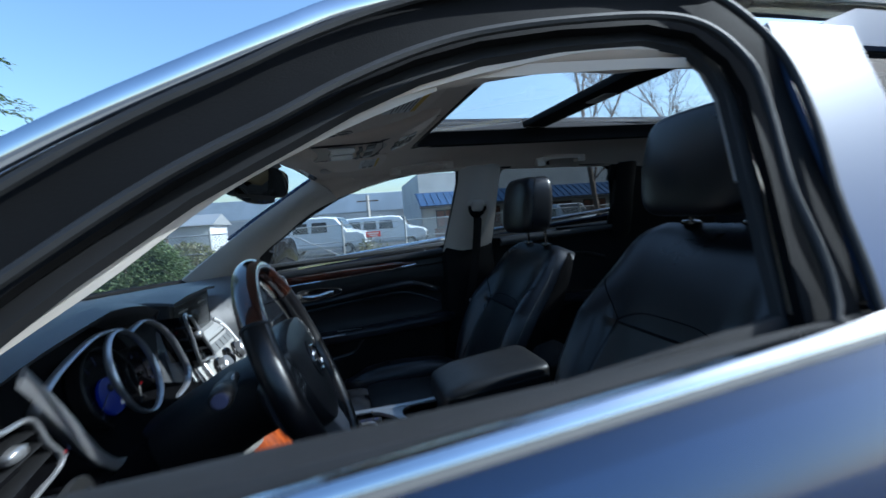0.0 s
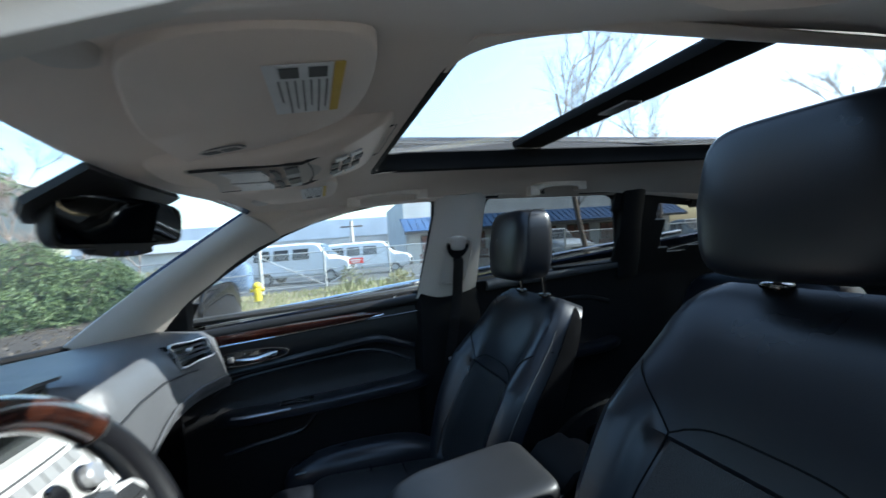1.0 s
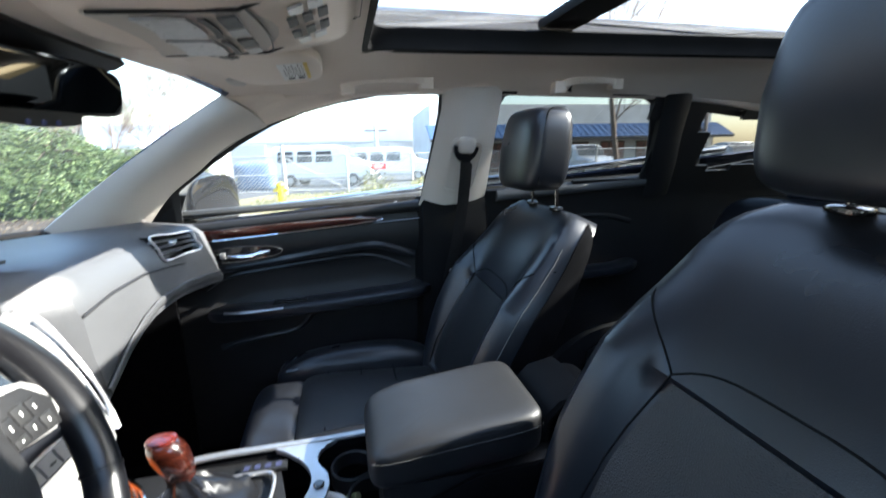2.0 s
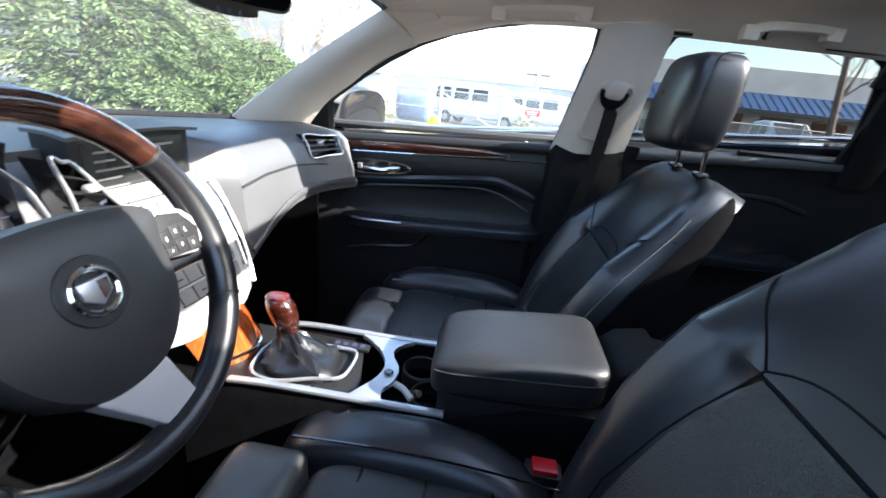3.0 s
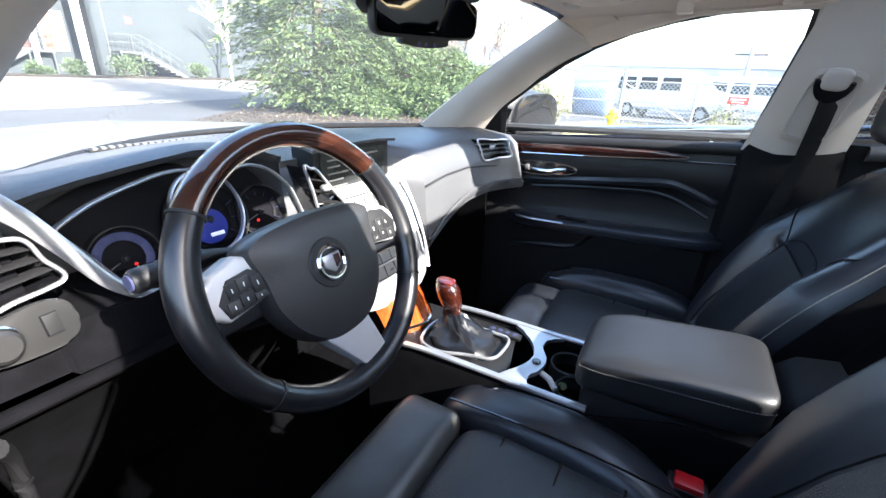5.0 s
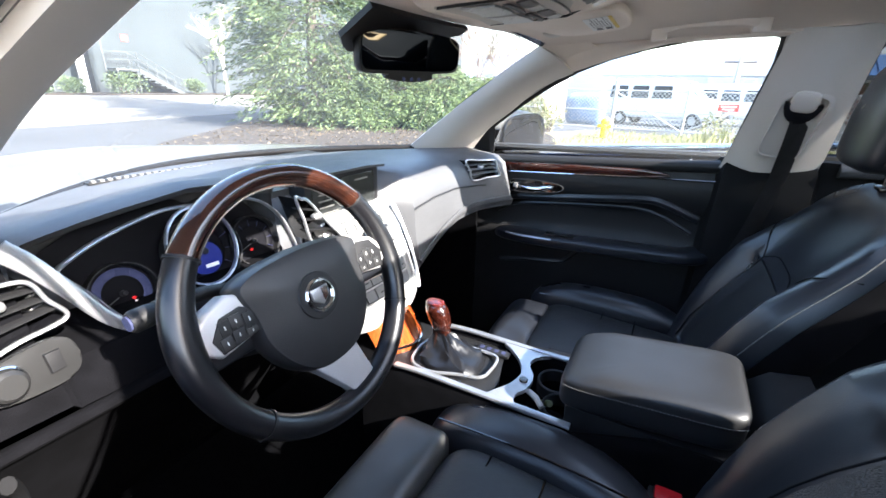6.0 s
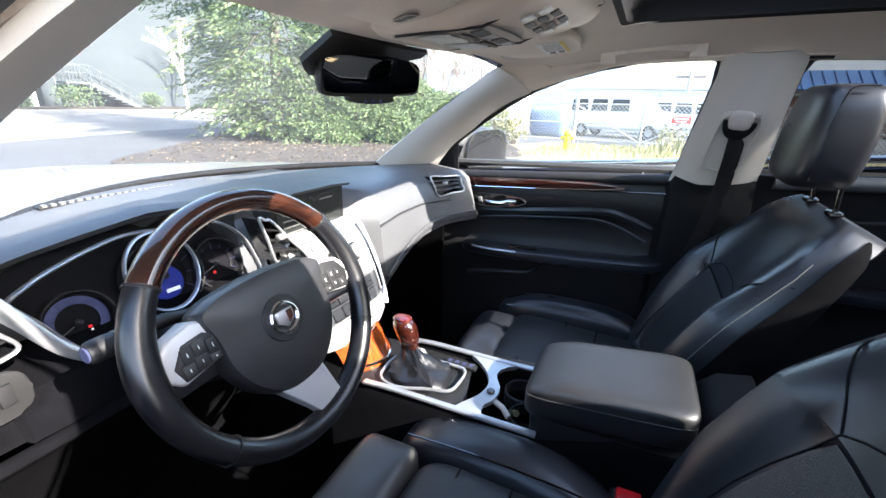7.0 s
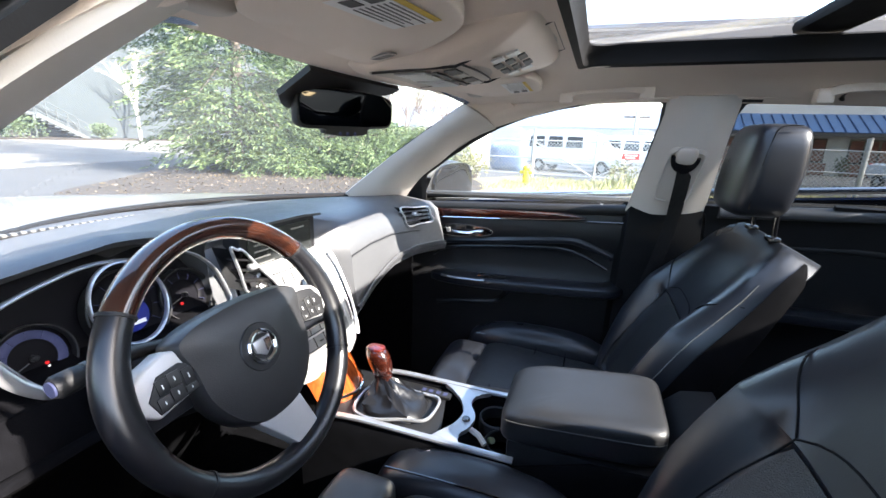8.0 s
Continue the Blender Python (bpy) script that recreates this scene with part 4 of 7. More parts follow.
wing = [(-0.588, 0.217, 1.137), (-0.568, 0.217, 1.112), (-0.545, 0.212, 1.073), (-0.515, 0.206, 1.02), (-0.48, 0.204, 0.99), (-0.43, 0.206, 0.977)]
part("cluster_wing", sweep(smooth_line(wing, 26), lambda t: 0.0125 - 0.007 * t, 0.003, 10, up=(0, -1, 0.3)), SILVER, dash, "broad satin silver wing of the instrument trim")


mask = smooth_line([(x, 0.303 + (z - 1.06) * 0.3, z) for x, z in bez], 80, True)
part("cluster_mask", solid(pane([p + (Vector((-0.385, p.y, 1.065)) - p) * 0.01 for p in mask]), 0.002), GAUGE, dash, "black instrument backing")


def gauge(cx, cz, r, sweep_from, sweep_to, ring_r):
    """One round instrument: dark cup, face, printed scale and needle."""
    o = Vector((cx, 0.295, cz))
    n = Vector((0, -0.957, 0.29))
    g = part("gauge", disc(o, n, 0, r, 0.012, 40), GAUGE, dash, "dark round gauge")
    part("gauge_ring", disc(o + n * 0.006, n, r * 0.98, r * 1.03, 0.02, 40, 0.002), PLASTIC, g)
    arc = []
    for i in range(25):
        a = radians(lerp(sweep_from, sweep_to, i / 24))
        arc.append(o + n * 0.0145 + Vector((1, 0, 0)) * (r * 0.72 * math.cos(a)) + tiltv * (r * 0.72 * math.sin(a)))
    part("scale", sweep(arc, r * 0.13, 0.0012, 8, up=n), GAUGE_RING if ring_r else GAUGE, g, "blue-grey printed scale")
    for i in range(9):
        a = radians(lerp(sweep_from, sweep_to, i / 8))
        d = Vector((1, 0, 0)) * math.cos(a) + tiltv * math.sin(a)
        part("tick", sweep([o + n * 0.0165 + d * r * 0.6, o + n * 0.0165 + d * r * 0.84], 0.0005, 0.0005, 4, up=n), GAUGE_RING, g)
    part("hub", disc(o + n * 0.014, n, 0, r * 0.1, 0.008, 16, 0.002), PLASTIC, g)
    part("hub_cap", disc(o + n * 0.019, n, 0, r * 0.055, 0.003, 12, 0.001), SLIT, g)
    a = radians(sweep_from - 12)
    d = Vector((1, 0, 0)) * math.cos(a) + tiltv * math.sin(a)
    part("needle", sweep([o + n * 0.02 + d * r * 0.2, o + n * 0.02 + d * r * 0.7], 0.0009, 0.0008, 6, up=n), SLIT, g, "pale needle")
    return g


g1 = gauge(-0.465, 1.011, 0.045, 215, -35, True)
G1 = Vector((-0.465, 0.295, 1.011)) + Vector((0, -0.957, 0.29)) * 0.021
part("warning_lamp", disc(G1 + Vector((0.008, 0, 0)) + tiltv * -0.0105, (0, -1, 0.3), 0, 0.0022, 0.002, 12), RED_LIT, g1, "lit red lamp")
for i in range(3):
    o = G1 + Vector((0.0095 + 0.0024 * i, 0, 0)) + tiltv * (-0.0155 - 0.0045 * i)
    part("gear_mark", box(o - Vector((0.0013, 0.0006, 0.0013)), o + Vector((0.0013, 0.0006, 0.0013)), 0), WHITE_LIT, g1)
g2 = gauge(-0.338, 1.036, 0.062, 220, -40, False)
part("display", disc(Vector((-0.341, 0.277, 1.03)), (0, -0.957, 0.29), 0, 0.028, 0.004, 36), BLUE_LIT, g2, "lit blue round display")
part("display_text", slab([(-0.011, -0.003), (0.011, -0.003), (0.011, 0.003), (-0.011, 0.003)], cface @ Matrix.Translation((-0.341, -0.05, 0.034)), 0.001, 0), WHITE_LIT, g2)
g3 = gauge(-0.243, 1.026, 0.047, 210, -30, False)
part("warning_lamp", disc((-0.253, 0.276, 1.017), (0, -1, 0.3), 0, 0.0026, 0.002, 12), RED_LIT, g3, "lit red lamp")
visor_ring = [Vector((-0.367 + 0.052 * math.cos(a), 0.228 + 0.018 * math.sin(a), 1.07 + 0.059 * math.sin(a))) for a in [2 * math.pi * i / 60 for i in range(60)]]
part("speedometer_ring", sweep(visor_ring, 0.0018, 0.005, 8, closed=True, up=(0, 1, 0)), SILVER, dash, "silver ring round the middle gauge")

# ---- side vents ----


def vent(name, corners, inset, blades, material, label, blade_material=PLASTIC):
    """A vent: a thick frame round a recessed dark box with blades and a chrome tab."""
    c = [Vector(p) for p in corners]
    mid = sum(c, Vector()) / 4
    v = part(name, sweep(smooth_line([c[0], c[0].lerp(c[1], 0.5), c[1], c[1].lerp(c[2], 0.5), c[2], c[2].lerp(c[3], 0.5), c[3], c[3].lerp(c[0], 0.5)], 48, True), 0.0027, 0.0035, 8, closed=True, up=(0, 1, 0)), material, dash, label)
    back = [p.lerp(mid, 0.06) + Vector((0, inset, 0)) for p in c]
    part("vent_box", loft([[p.lerp(mid, 0.03) for p in c], back], True, False), GLOSSBLACK, v)
    part("vent_back", pane(back), GLOSSBLACK, v)
    for i in range(1, blades + 1):
        t = i / (blades + 1)
        a, b = c[0].lerp(c[3], t), c[1].lerp(c[2], t)
        part("blade", sweep([a + Vector((0, 0.012, 0)), b + Vector((0, 0.012, 0))], 0.012, 0.0022, 8), blade_material, v)
    tab = c[0].lerp(c[2], 0.42)
    part("tab", pillow(0.011, 0.008, 0.006, 0.6, 0.6, 12, 8, lambda p: tab + p), SILVER, v, "silver vent tab")
    return v


vent("side_vent", [(-0.65, 0.218, 1.102), (-0.575, 0.224, 1.092), (-0.552, 0.218, 1.038), (-0.65, 0.208, 1.02)], 0.04, 3, SILVER, "silver-framed air vent")
vent("side_vent", [(0.508, 0.222, 1.09), (0.598, 0.163, 1.086), (0.606, 0.146, 1.037), (0.52, 0.2, 1.027)], 0.05, 3, SILVER, "silver-framed air vent", SILVER)
vent("middle_vent", [(-0.186, 0.222, 1.11), (-0.16, 0.22, 1.1), (-0.085, 0.21, 1.003), (-0.165, 0.212, 1.018)], 0.05, 3, SILVER, "silver-framed wedge air vent")

# ---- light switch panel ----
swf = basis(Vector((-0.612, 0.186, 1.004)), Vector((0.985, 0.17, 0)).normalized(), Vector((-0.03, 0.16, 0.985)).normalized(), Vector((0.17, -0.97, 0.16)).normalized())
plate = [(0.052 * math.copysign(abs(math.cos(a)) ** 0.75, math.cos(a)), (0.026 + 0.008 * math.cos(a)) * -1 * math.copysign(abs(math.sin(a)) ** 0.75, -math.sin(a))) for a in [2 * math.pi * i / 36 for i in range(36)]]
sw = part("switch_panel", slab(plate, swf, 0.008, 0.003), SWITCH_GREY, dash, "silver light switch plate")
part("knob", disc(swf @ Vector((-0.02, 0.0, 0.006)), swf.to_3x3() @ Vector((0, 0, 1)), 0, 0.017, 0.016, 28, 0.004), SWITCH_GREY, sw, "round grey light knob")
part("knob_ring", disc(swf @ Vector((-0.02, 0.0, 0.006)), swf.to_3x3() @ Vector((0, 0, 1)), 0.017, 0.021, 0.006, 28, 0.002), CHROME, sw, "chrome ring")
part("dimmer", slab([(-0.006, -0.012), (0.009, -0.012), (0.009, 0.012), (-0.006, 0.012)], swf @ Matrix.Translation((0.024, 0.002, 0.006)), 0.007, 0.002), PLASTIC, sw, "black dimmer wheel")
# knee parts take the same shade-dark colour against sun from the window
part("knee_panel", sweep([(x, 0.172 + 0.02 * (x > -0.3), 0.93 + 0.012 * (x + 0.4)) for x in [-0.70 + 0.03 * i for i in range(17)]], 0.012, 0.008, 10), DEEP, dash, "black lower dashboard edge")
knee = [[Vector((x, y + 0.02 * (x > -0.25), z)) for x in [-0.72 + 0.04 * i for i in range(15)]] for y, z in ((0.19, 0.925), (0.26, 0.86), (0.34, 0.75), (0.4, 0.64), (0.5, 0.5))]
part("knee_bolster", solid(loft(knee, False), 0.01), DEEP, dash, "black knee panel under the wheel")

# ---- pop-up screen ----
scr = part("display_housing", loft([[Vector((x * k, y, z)) for x, z in ((-0.116, 1.012), (0.116, 1.012), (0.118, 1.128), (-0.118, 1.128))] for y, k in ((0.272, 1.0), (0.276, 1.02), (0.33, 1.0))]), PLASTIC, dash, "black raised screen housing")
part("display_panel", slab([(-0.1, -0.05), (0.1, -0.05), (0.1, 0.044), (-0.1, 0.044)], basis(Vector((0, 0.2718, 1.071)), Vector((1, 0, 0)), Vector((0, 0, 1)), Vector((0, -1, 0))), 0.003, 0.001), SCREEN, scr, "dark display")
for i, w in enumerate((0.05, 0.036, 0.06, 0.044, 0.056, 0.03)):
    z0 = 1.1 - 0.014 * i
    part("text_line", box((-0.085, 0.2672, z0 - 0.0016), (-0.085 + w, 0.2684, z0 + 0.0016), 0), SCREEN_TEXT, scr)
part("text_line", box((0.03, 0.2672, 1.1), (0.075, 0.2684, 1.1035), 0), SCREEN_TEXT, scr)
hoodp = [(-0.13, 0.258, 1.127), (-0.06, 0.254, 1.1335), (0.06, 0.254, 1.1335), (0.13, 0.258, 1.127)]
part("display_hood", solid(strip(hoodp, [(x * 0.9, 0.345, z + 0.004) for x, y, z in hoodp], 0.003, 4, (0, 0, 1)), 0.006), SOFT, scr, "angular black hood over the screen")

# ---- centre stack ----
stack = thing("centre_stack", (0, 0.2, 0.8), "silver V-shaped centre stack of controls, in bright sun", "control panel", put=DASH_SET)
SEC = [(1.04, 0.252, 0.138), (1.025, 0.237, 0.15), (1.0, 0.222, 0.157), (0.95, 0.197, 0.157), (0.9, 0.172, 0.152), (0.85, 0.150, 0.142), (0.81, 0.134, 0.128), (0.79, 0.138, 0.118)]


def stack_pt(u, z, lift=0.0):
    """A point of the stack's face: u across from -1 to 1, at height z."""
    y = table(-z, [(-s[0], s[1]) for s in SEC])
    w = table(-z, [(-s[0], s[2]) for s in SEC])
    return Vector((u * w, y + 0.03 * abs(u) ** 4 - lift, z + lift * 0.4))


rows = []
for z, y, w in SEC:
    front = [stack_pt(u, z) for u in [-1 + 0.1 * i for i in range(21)]]
    rows.append(front + [Vector((w, 0.33, z)), Vector((-w, 0.33, z))])
part("face", loft(rows), STACK, stack, "painted silver face")


def stack_plate(name, u0, u1, z0, z1, lift, thick, material, label="", seg=8):
    a = [stack_pt(lerp(u0, u1, i / seg), z1, lift) for i in range(seg + 1)]
    b = [stack_pt(lerp(u0, u1, i / seg), z0, lift) for i in range(seg + 1)]
    mid = [p.lerp(q, 0.5) for p, q in zip(a, b)]
    return part(name, solid(loft([a, mid, b], False), thick), material, stack, label)


stack_plate("radio_panel", -0.62, 0.62, 0.995, 1.03, 0.004, 0.005, STACK, "radio control panel")
stack_plate("disc_slot", -0.5, 0.5, 1.022, 1.025, 0.007, 0.003, INK)
for i in range(6):
    stack_plate("key", -0.58 + 0.195 * i, -0.58 + 0.195 * i + 0.17, 0.999, 1.016, 0.008, 0.004, KEY)
for u in (-0.42, 0.42):
    o = stack_pt(u, 0.97, 0.002)
    k = part("dial_knob", disc(o, (0, -0.9, 0.43), 0, 0.019, 0.022, 28, 0.004), SILVER, stack, "round silver dial")
    part("knob_skirt", disc(o, (0, -0.9, 0.43), 0.019, 0.0235, 0.006, 28, 0.002), GLOSSBLACK, k)
for r in range(3):
    for i in range(5):
        u0 = -0.55 + 0.225 * i
        stack_plate("key", u0, u0 + 0.2, 0.915 - 0.03 * r, 0.938 - 0.03 * r, 0.005, 0.004, KEY)
        if (i + r) % 2:
            stack_plate("key_mark", u0 + 0.06, u0 + 0.13, 0.924 - 0.03 * r, 0.927 - 0.03 * r, 0.0095, 0.001, INK, seg=2)
for r in range(4):
    stack_plate("key_gap", -0.56, 0.56, 0.9415 - 0.03 * r, 0.9445 - 0.03 * r, 0.001, 0.003, INK)
part("clock", disc(stack_pt(0, 0.975, 0.0), (0, -0.9, 0.43), 0, 0.022, 0.008, 32, 0.003), GLOSSBLACK, stack, "small dark clock")
for sx in (-1, 1):
    line = [stack_pt(sx * 0.99, z, 0.007) for z in (1.038, 1.02, 1.0, 0.95, 0.9, 0.85, 0.81)]
    part("edge_fin", sweep(smooth_line(line, 24), 0.004, 0.006, 8, up=(sx, -1, 0)), CHROME if sx < 0 else SILVER, stack, "bright edge strip")
    slot = [stack_pt(sx * 0.86, z, 0.003) for z in (1.02, 0.98, 0.95, 0.9, 0.86)]
    part("vent_slot", sweep(smooth_line(slot, 18), lambda t: 0.004 + 0.005 * math.sin(math.pi * t), 0.003, 8, up=(0, -1, 0)), GLOSSBLACK, stack, "tall narrow air slot")
    slot2 = [stack_pt(sx * 0.74, z, 0.004) for z in (1.03, 0.99, 0.95, 0.9, 0.86)]
    part("inner_fin", sweep(smooth_line(slot2, 18), 0.003, 0.005, 8, up=(0, -1, 0)), SILVER, stack)

# ---- steering wheel ----
C = Vector((-0.374, 0.004, 1.051))
wu, wv = Vector((1, 0, 0)), Vector((0, 0.365, 0.931)).normalized()
wn_ = wu.cross(wv)            # towards the driver
wheel = thing("steering_wheel", C, "black leather steering wheel with wood upper rim and silver spokes", "steering wheel", put=move(-0.006, 0.028, 0.013, (1.065, 1.065, 1.008), C))
RIM = 0.1605


def wp(a, b, c=0.0):
    return C + wu * a + wv * b + wn_ * c


def arc_pts(a0, a1, n, r=RIM, c=0.0):
    return [wp(r * math.cos(radians(lerp(a0, a1, i / (n - 1)))), r * math.sin(radians(lerp(a0, a1, i / (n - 1)))), c) for i in range(n)]


A0, A1 = 38, 143
part("wood_rim", sweep(arc_pts(A0, A1, 44), 0.0155, 0.0165, 16, up=wn_), WOOD_RIM, wheel, "glossy dark brown wood rim section")
part("leather_rim", sweep(arc_pts(A1, 360 + A0, 80), lambda t: 0.0152 + 0.0018 * math.exp(-((t - 0.12) / 0.07) ** 2) + 0.0018 * math.exp(-((t - 0.88) / 0.07) ** 2), 0.0168, 16, up=wn_), RIM_LEATHER, wheel, "black leather rim section")
for a in (A0, A1, 222, 332):
    part("rim_joint", sweep(arc_pts(a - 0.6, a + 0.6, 3), 0.0172, 0.0177, 16, up=wn_), PLASTIC, wheel)
half = [(0.06, 0.061), (0.088, 0.053), (0.097, 0.042), (0.09, 0.01), (0.086, -0.03), (0.066, -0.068), (0.036, -0.092)]
pad = smooth_line([(0, 0.065, 0)] + [(a, b, 0) for a, b in half] + [(0, -0.098, 0)] + [(-a, b, 0) for a, b in half[::-1]], 84, True)
secs = []
for k, c in ((0.9, -0.035), (1.0, -0.02), (1.0, -0.004), (0.985, 0.004), (0.95, 0.01), (0.8, 0.0145), (0.5, 0.0175), (0.2, 0.0185)):
    secs.append([wp(p.x * k, p.y * k, c) for p in pad])
part("airbag_cover", loft(secs), LEATHER_LIGHT, wheel, "black horn pad")
part("badge_recess", disc(wp(-0.005, -0.001, 0.0178), wn_, 0, 0.031, 0.002, 36, 0.001), PLASTIC, wheel)
bd = part("badge", disc(wp(-0.005, -0.001, 0.0188), wn_, 0.0165, 0.0225, 0.005, 40, 0.002), CHROME, wheel, "round chrome badge with a plain shield")
part("shield", slab([(-0.014, 0.01), (0.014, 0.01), (0.013, -0.004), (0.0, -0.013), (-0.013, -0.004)], basis(wp(-0.005, -0.001, 0.019), wu, wv, wn_), 0.004, 0.0015), SILVER, bd)
part("shield_field", slab([(0.002, 0.008), (0.011, 0.008), (0.01, -0.003), (0.002, -0.008)], basis(wp(-0.005, -0.001, 0.0232), wu, wv, wn_), 0.0012, 0), WOOD, bd)
for sx in (-1, 1):
    spoke = [(0.078, -0.006), (0.084, 0.038), (0.105, 0.0465), (0.134, 0.0365), (0.148, 0.022), (0.146, -0.004), (0.132, -0.0155)]
    f = basis(wp(0, 0, -0.017), wu * sx, wv, wn_)
    sp = part("spoke", slab(spoke if sx < 0 else spoke[::-1], f, 0.022, 0.005, 3), SILVER_LIGHT, wheel, "satin silver spoke")
    keys = [(0.083, -0.006), (0.086, 0.031), (0.1, 0.039), (0.126, 0.034), (0.142, 0.012), (0.135, -0.0125)] if sx > 0 else [(0.084, -0.006), (0.086, 0.022), (0.097, 0.029), (0.122, 0.026), (0.137, 0.006), (0.131, -0.0115)]
    blk = part("switch_block", slab(keys if sx < 0 else keys[::-1], f @ Matrix.Translation((0, 0, 0.0205)), 0.004, 0.0015), PLASTIC, sp, "black control block")
    for i, (a, b, w, h) in enumerate(((0.0935, 0.012, 0.006, 0.009), (0.108, 0.0165, 0.0065, 0.0075), (0.1215, 0.0145, 0.0055, 0.008), (0.0945, -0.0015, 0.0065, 0.0035), (0.1095, 0.001, 0.007, 0.0065), (0.1245, -0.002, 0.0065, 0.0065))):
        part("button", slab([(a - w, b - h), (a - w, b + h), (a + w, b + h), (a + w, b - h)][::-sx], f @ Matrix.Translation((0, 0, 0.0235)), 0.0024, 0.0011), SWITCH_GREY if i % 2 else PLASTIC, sp)
        part("button_mark", slab([(a - 0.0005, b - h * 0.3), (a - 0.0005, b + h * 0.3), (a + 0.0005, b + h * 0.3), (a + 0.0005, b - h * 0.3)][::-sx], f @ Matrix.Translation((0, 0, 0.0258)), 0.0004, 0), WHITE, sp)
    tang = [wp(sx * 0.08, 0.002, -0.024), wp(sx * 0.13, 0.002, -0.022), wp(sx * 0.165, 0.002, -0.008)]
    part("spoke_back", sweep(tang, 0.034, 0.012, 12, up=wn_, flat=3), LEATHER, wheel)
low = [(-0.046, -0.08), (0.032, -0.08), (0.046, -0.14), (0.04, -0.155), (0.006, -0.155), (-0.002, -0.14)]
part("lower_spoke", slab(low, basis(wp(0, 0, -0.014), wu, wv, wn_), 0.02, 0.004, 3), SILVER_LIGHT, wheel, "satin silver lower spoke")
col = part("column_cover", sweep([wp(0, -0.01, -0.03), wp(0, -0.012, -0.09), wp(0, -0.03, -0.2)], 0.062, 0.055, 20, up=wv, flat=3), PLASTIC, wheel, "black steering column cover")
SB = 0.051                    # the stalk's height on the column
stalk_l = [wp(-0.055, SB - 0.01, -0.07), wp(-0.0930, SB - 0.002, -0.06), wp(-0.1330, SB, -0.056), wp(-0.1480, SB, -0.054)]
st = part("stalk", sweep(stalk_l, lambda t: 0.007 + 0.0045 * t, None, 14, up=wn_), PLASTIC, wheel, "black indicator stalk")
part("stalk_end", sweep([wp(-0.1480, SB, -0.054), wp(-0.1550, SB, -0.0535), wp(-0.1690, SB, -0.052), wp(-0.1730, SB, -0.052)], lambda t: (0.0115, 0.0125, 0.0125, 0.01)[min(3, round(t * 3))], None, 18, up=wn_), PLASTIC, st, "round stalk end")
part("stalk_ring", sweep([wp(-0.1390, SB, -0.055), wp(-0.1450, SB, -0.0545)], 0.0123, None, 18, up=wn_), SLIT, st, "grey ring of the stalk")
part("stalk_cap", sweep([wp(-0.1725, SB, -0.052), wp(-0.1750, SB, -0.052)], 0.0082, None, 18, up=wn_), GAUGE_RING, st, "round end cap")
part("stalk_mark", box(Vector(wp(-0.1230, SB + 0.004, -0.048)) - Vector((0.004, 0.001, 0.004)), Vector(wp(-0.1230, SB + 0.004, -0.048)) + Vector((0.004, 0.001, 0.004)), 0.0005), WHITE, st)

# ---- centre console ----
CONSOLE_SET = move(0.0, 0.027, 0.0)
con = thing("centre_console", (0, -0.2, 0.3), "black centre console with silver trim and cup holders", "console", put=CONSOLE_SET)
for sx in (-1, 1):
    secs = []
    for y, zt, xo in ((0.16, 0.70, 0.1), (0.05, 0.738, 0.102), (-0.1, 0.742, 0.103), (-0.25, 0.742, 0.104), (-0.32, 0.742, 0.106), (-0.45, 0.79, 0.106), (-0.66, 0.80, 0.106)):
        secs.append([Vector((sx * a, y, z)) for a, z in ((xo, zt), (xo + 0.012, zt - 0.02), (xo + 0.016, 0.3), (xo - 0.012, 0.3), (xo - 0.012, zt - 0.005))])
    # shade painted in: near-black keeps the console side dark in sun
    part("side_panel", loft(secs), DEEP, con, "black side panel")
    seam = [(sx * 0.1215, -0.12 - 0.03 * i, 0.715 - 0.0012 * i) for i in range(18)]
    part("seam", sweep(seam, 0.0012, 0.0012, 6), GLOSSBLACK, con)
part("tray_floor", box((-0.095, -0.66, 0.62), (0.095, 0.14, 0.66), 0.003), GLOSSBLACK, con, "dark tray floor")
part("front_deck", slab([(-0.094, 0.12), (0.094, 0.12), (0.094, -0.125), (0.05, -0.128), (-0.03, -0.15), (-0.094, -0.15)], Matrix.Translation((0, 0, 0.726)), 0.008, 0.002), PLASTIC, con, "black deck round the shifter")
part("box_body", box((-0.096, -0.66, 0.64), (0.096, -0.30, 0.79), 0.006), PLASTIC, con, "black storage box under the armrest")

for sx in (-1, 1):
    line = [(sx * 0.098, 0.07, 0.742), (sx * 0.1, 0.0, 0.749), (sx * 0.1, -0.1, 0.75), (sx * 0.1, -0.2, 0.75), (sx * 0.102, -0.315, 0.752)]
    part("trim_rail", sweep(smooth_line(line, 20), 0.0075, 0.0045, 8, flat=3), SILVER, con, "satin silver edge rail")
bridge = [(p.x, p.y) for p in smooth_line([(0.096, -0.12, 0), (0.1, -0.225, 0), (0.075, -0.202, 0), (0.05, -0.194, 0), (0.03, -0.199, 0), (-0.003, -0.216, 0), (-0.043, -0.212, 0), (-0.072, -0.196, 0),
                                                 (-0.1, -0.205, 0), (-0.1, -0.15, 0), (-0.081, -0.154, 0), (-0.04, -0.179, 0), (0.002, -0.187, 0), (0.043, -0.17, 0), (0.075, -0.14, 0)], 75, True)]
part("trim_bridge", slab(bridge[::-1], Matrix.Translation((0, 0, 0.742)), 0.01, 0.003), SILVER, con, "satin silver cross bridge")
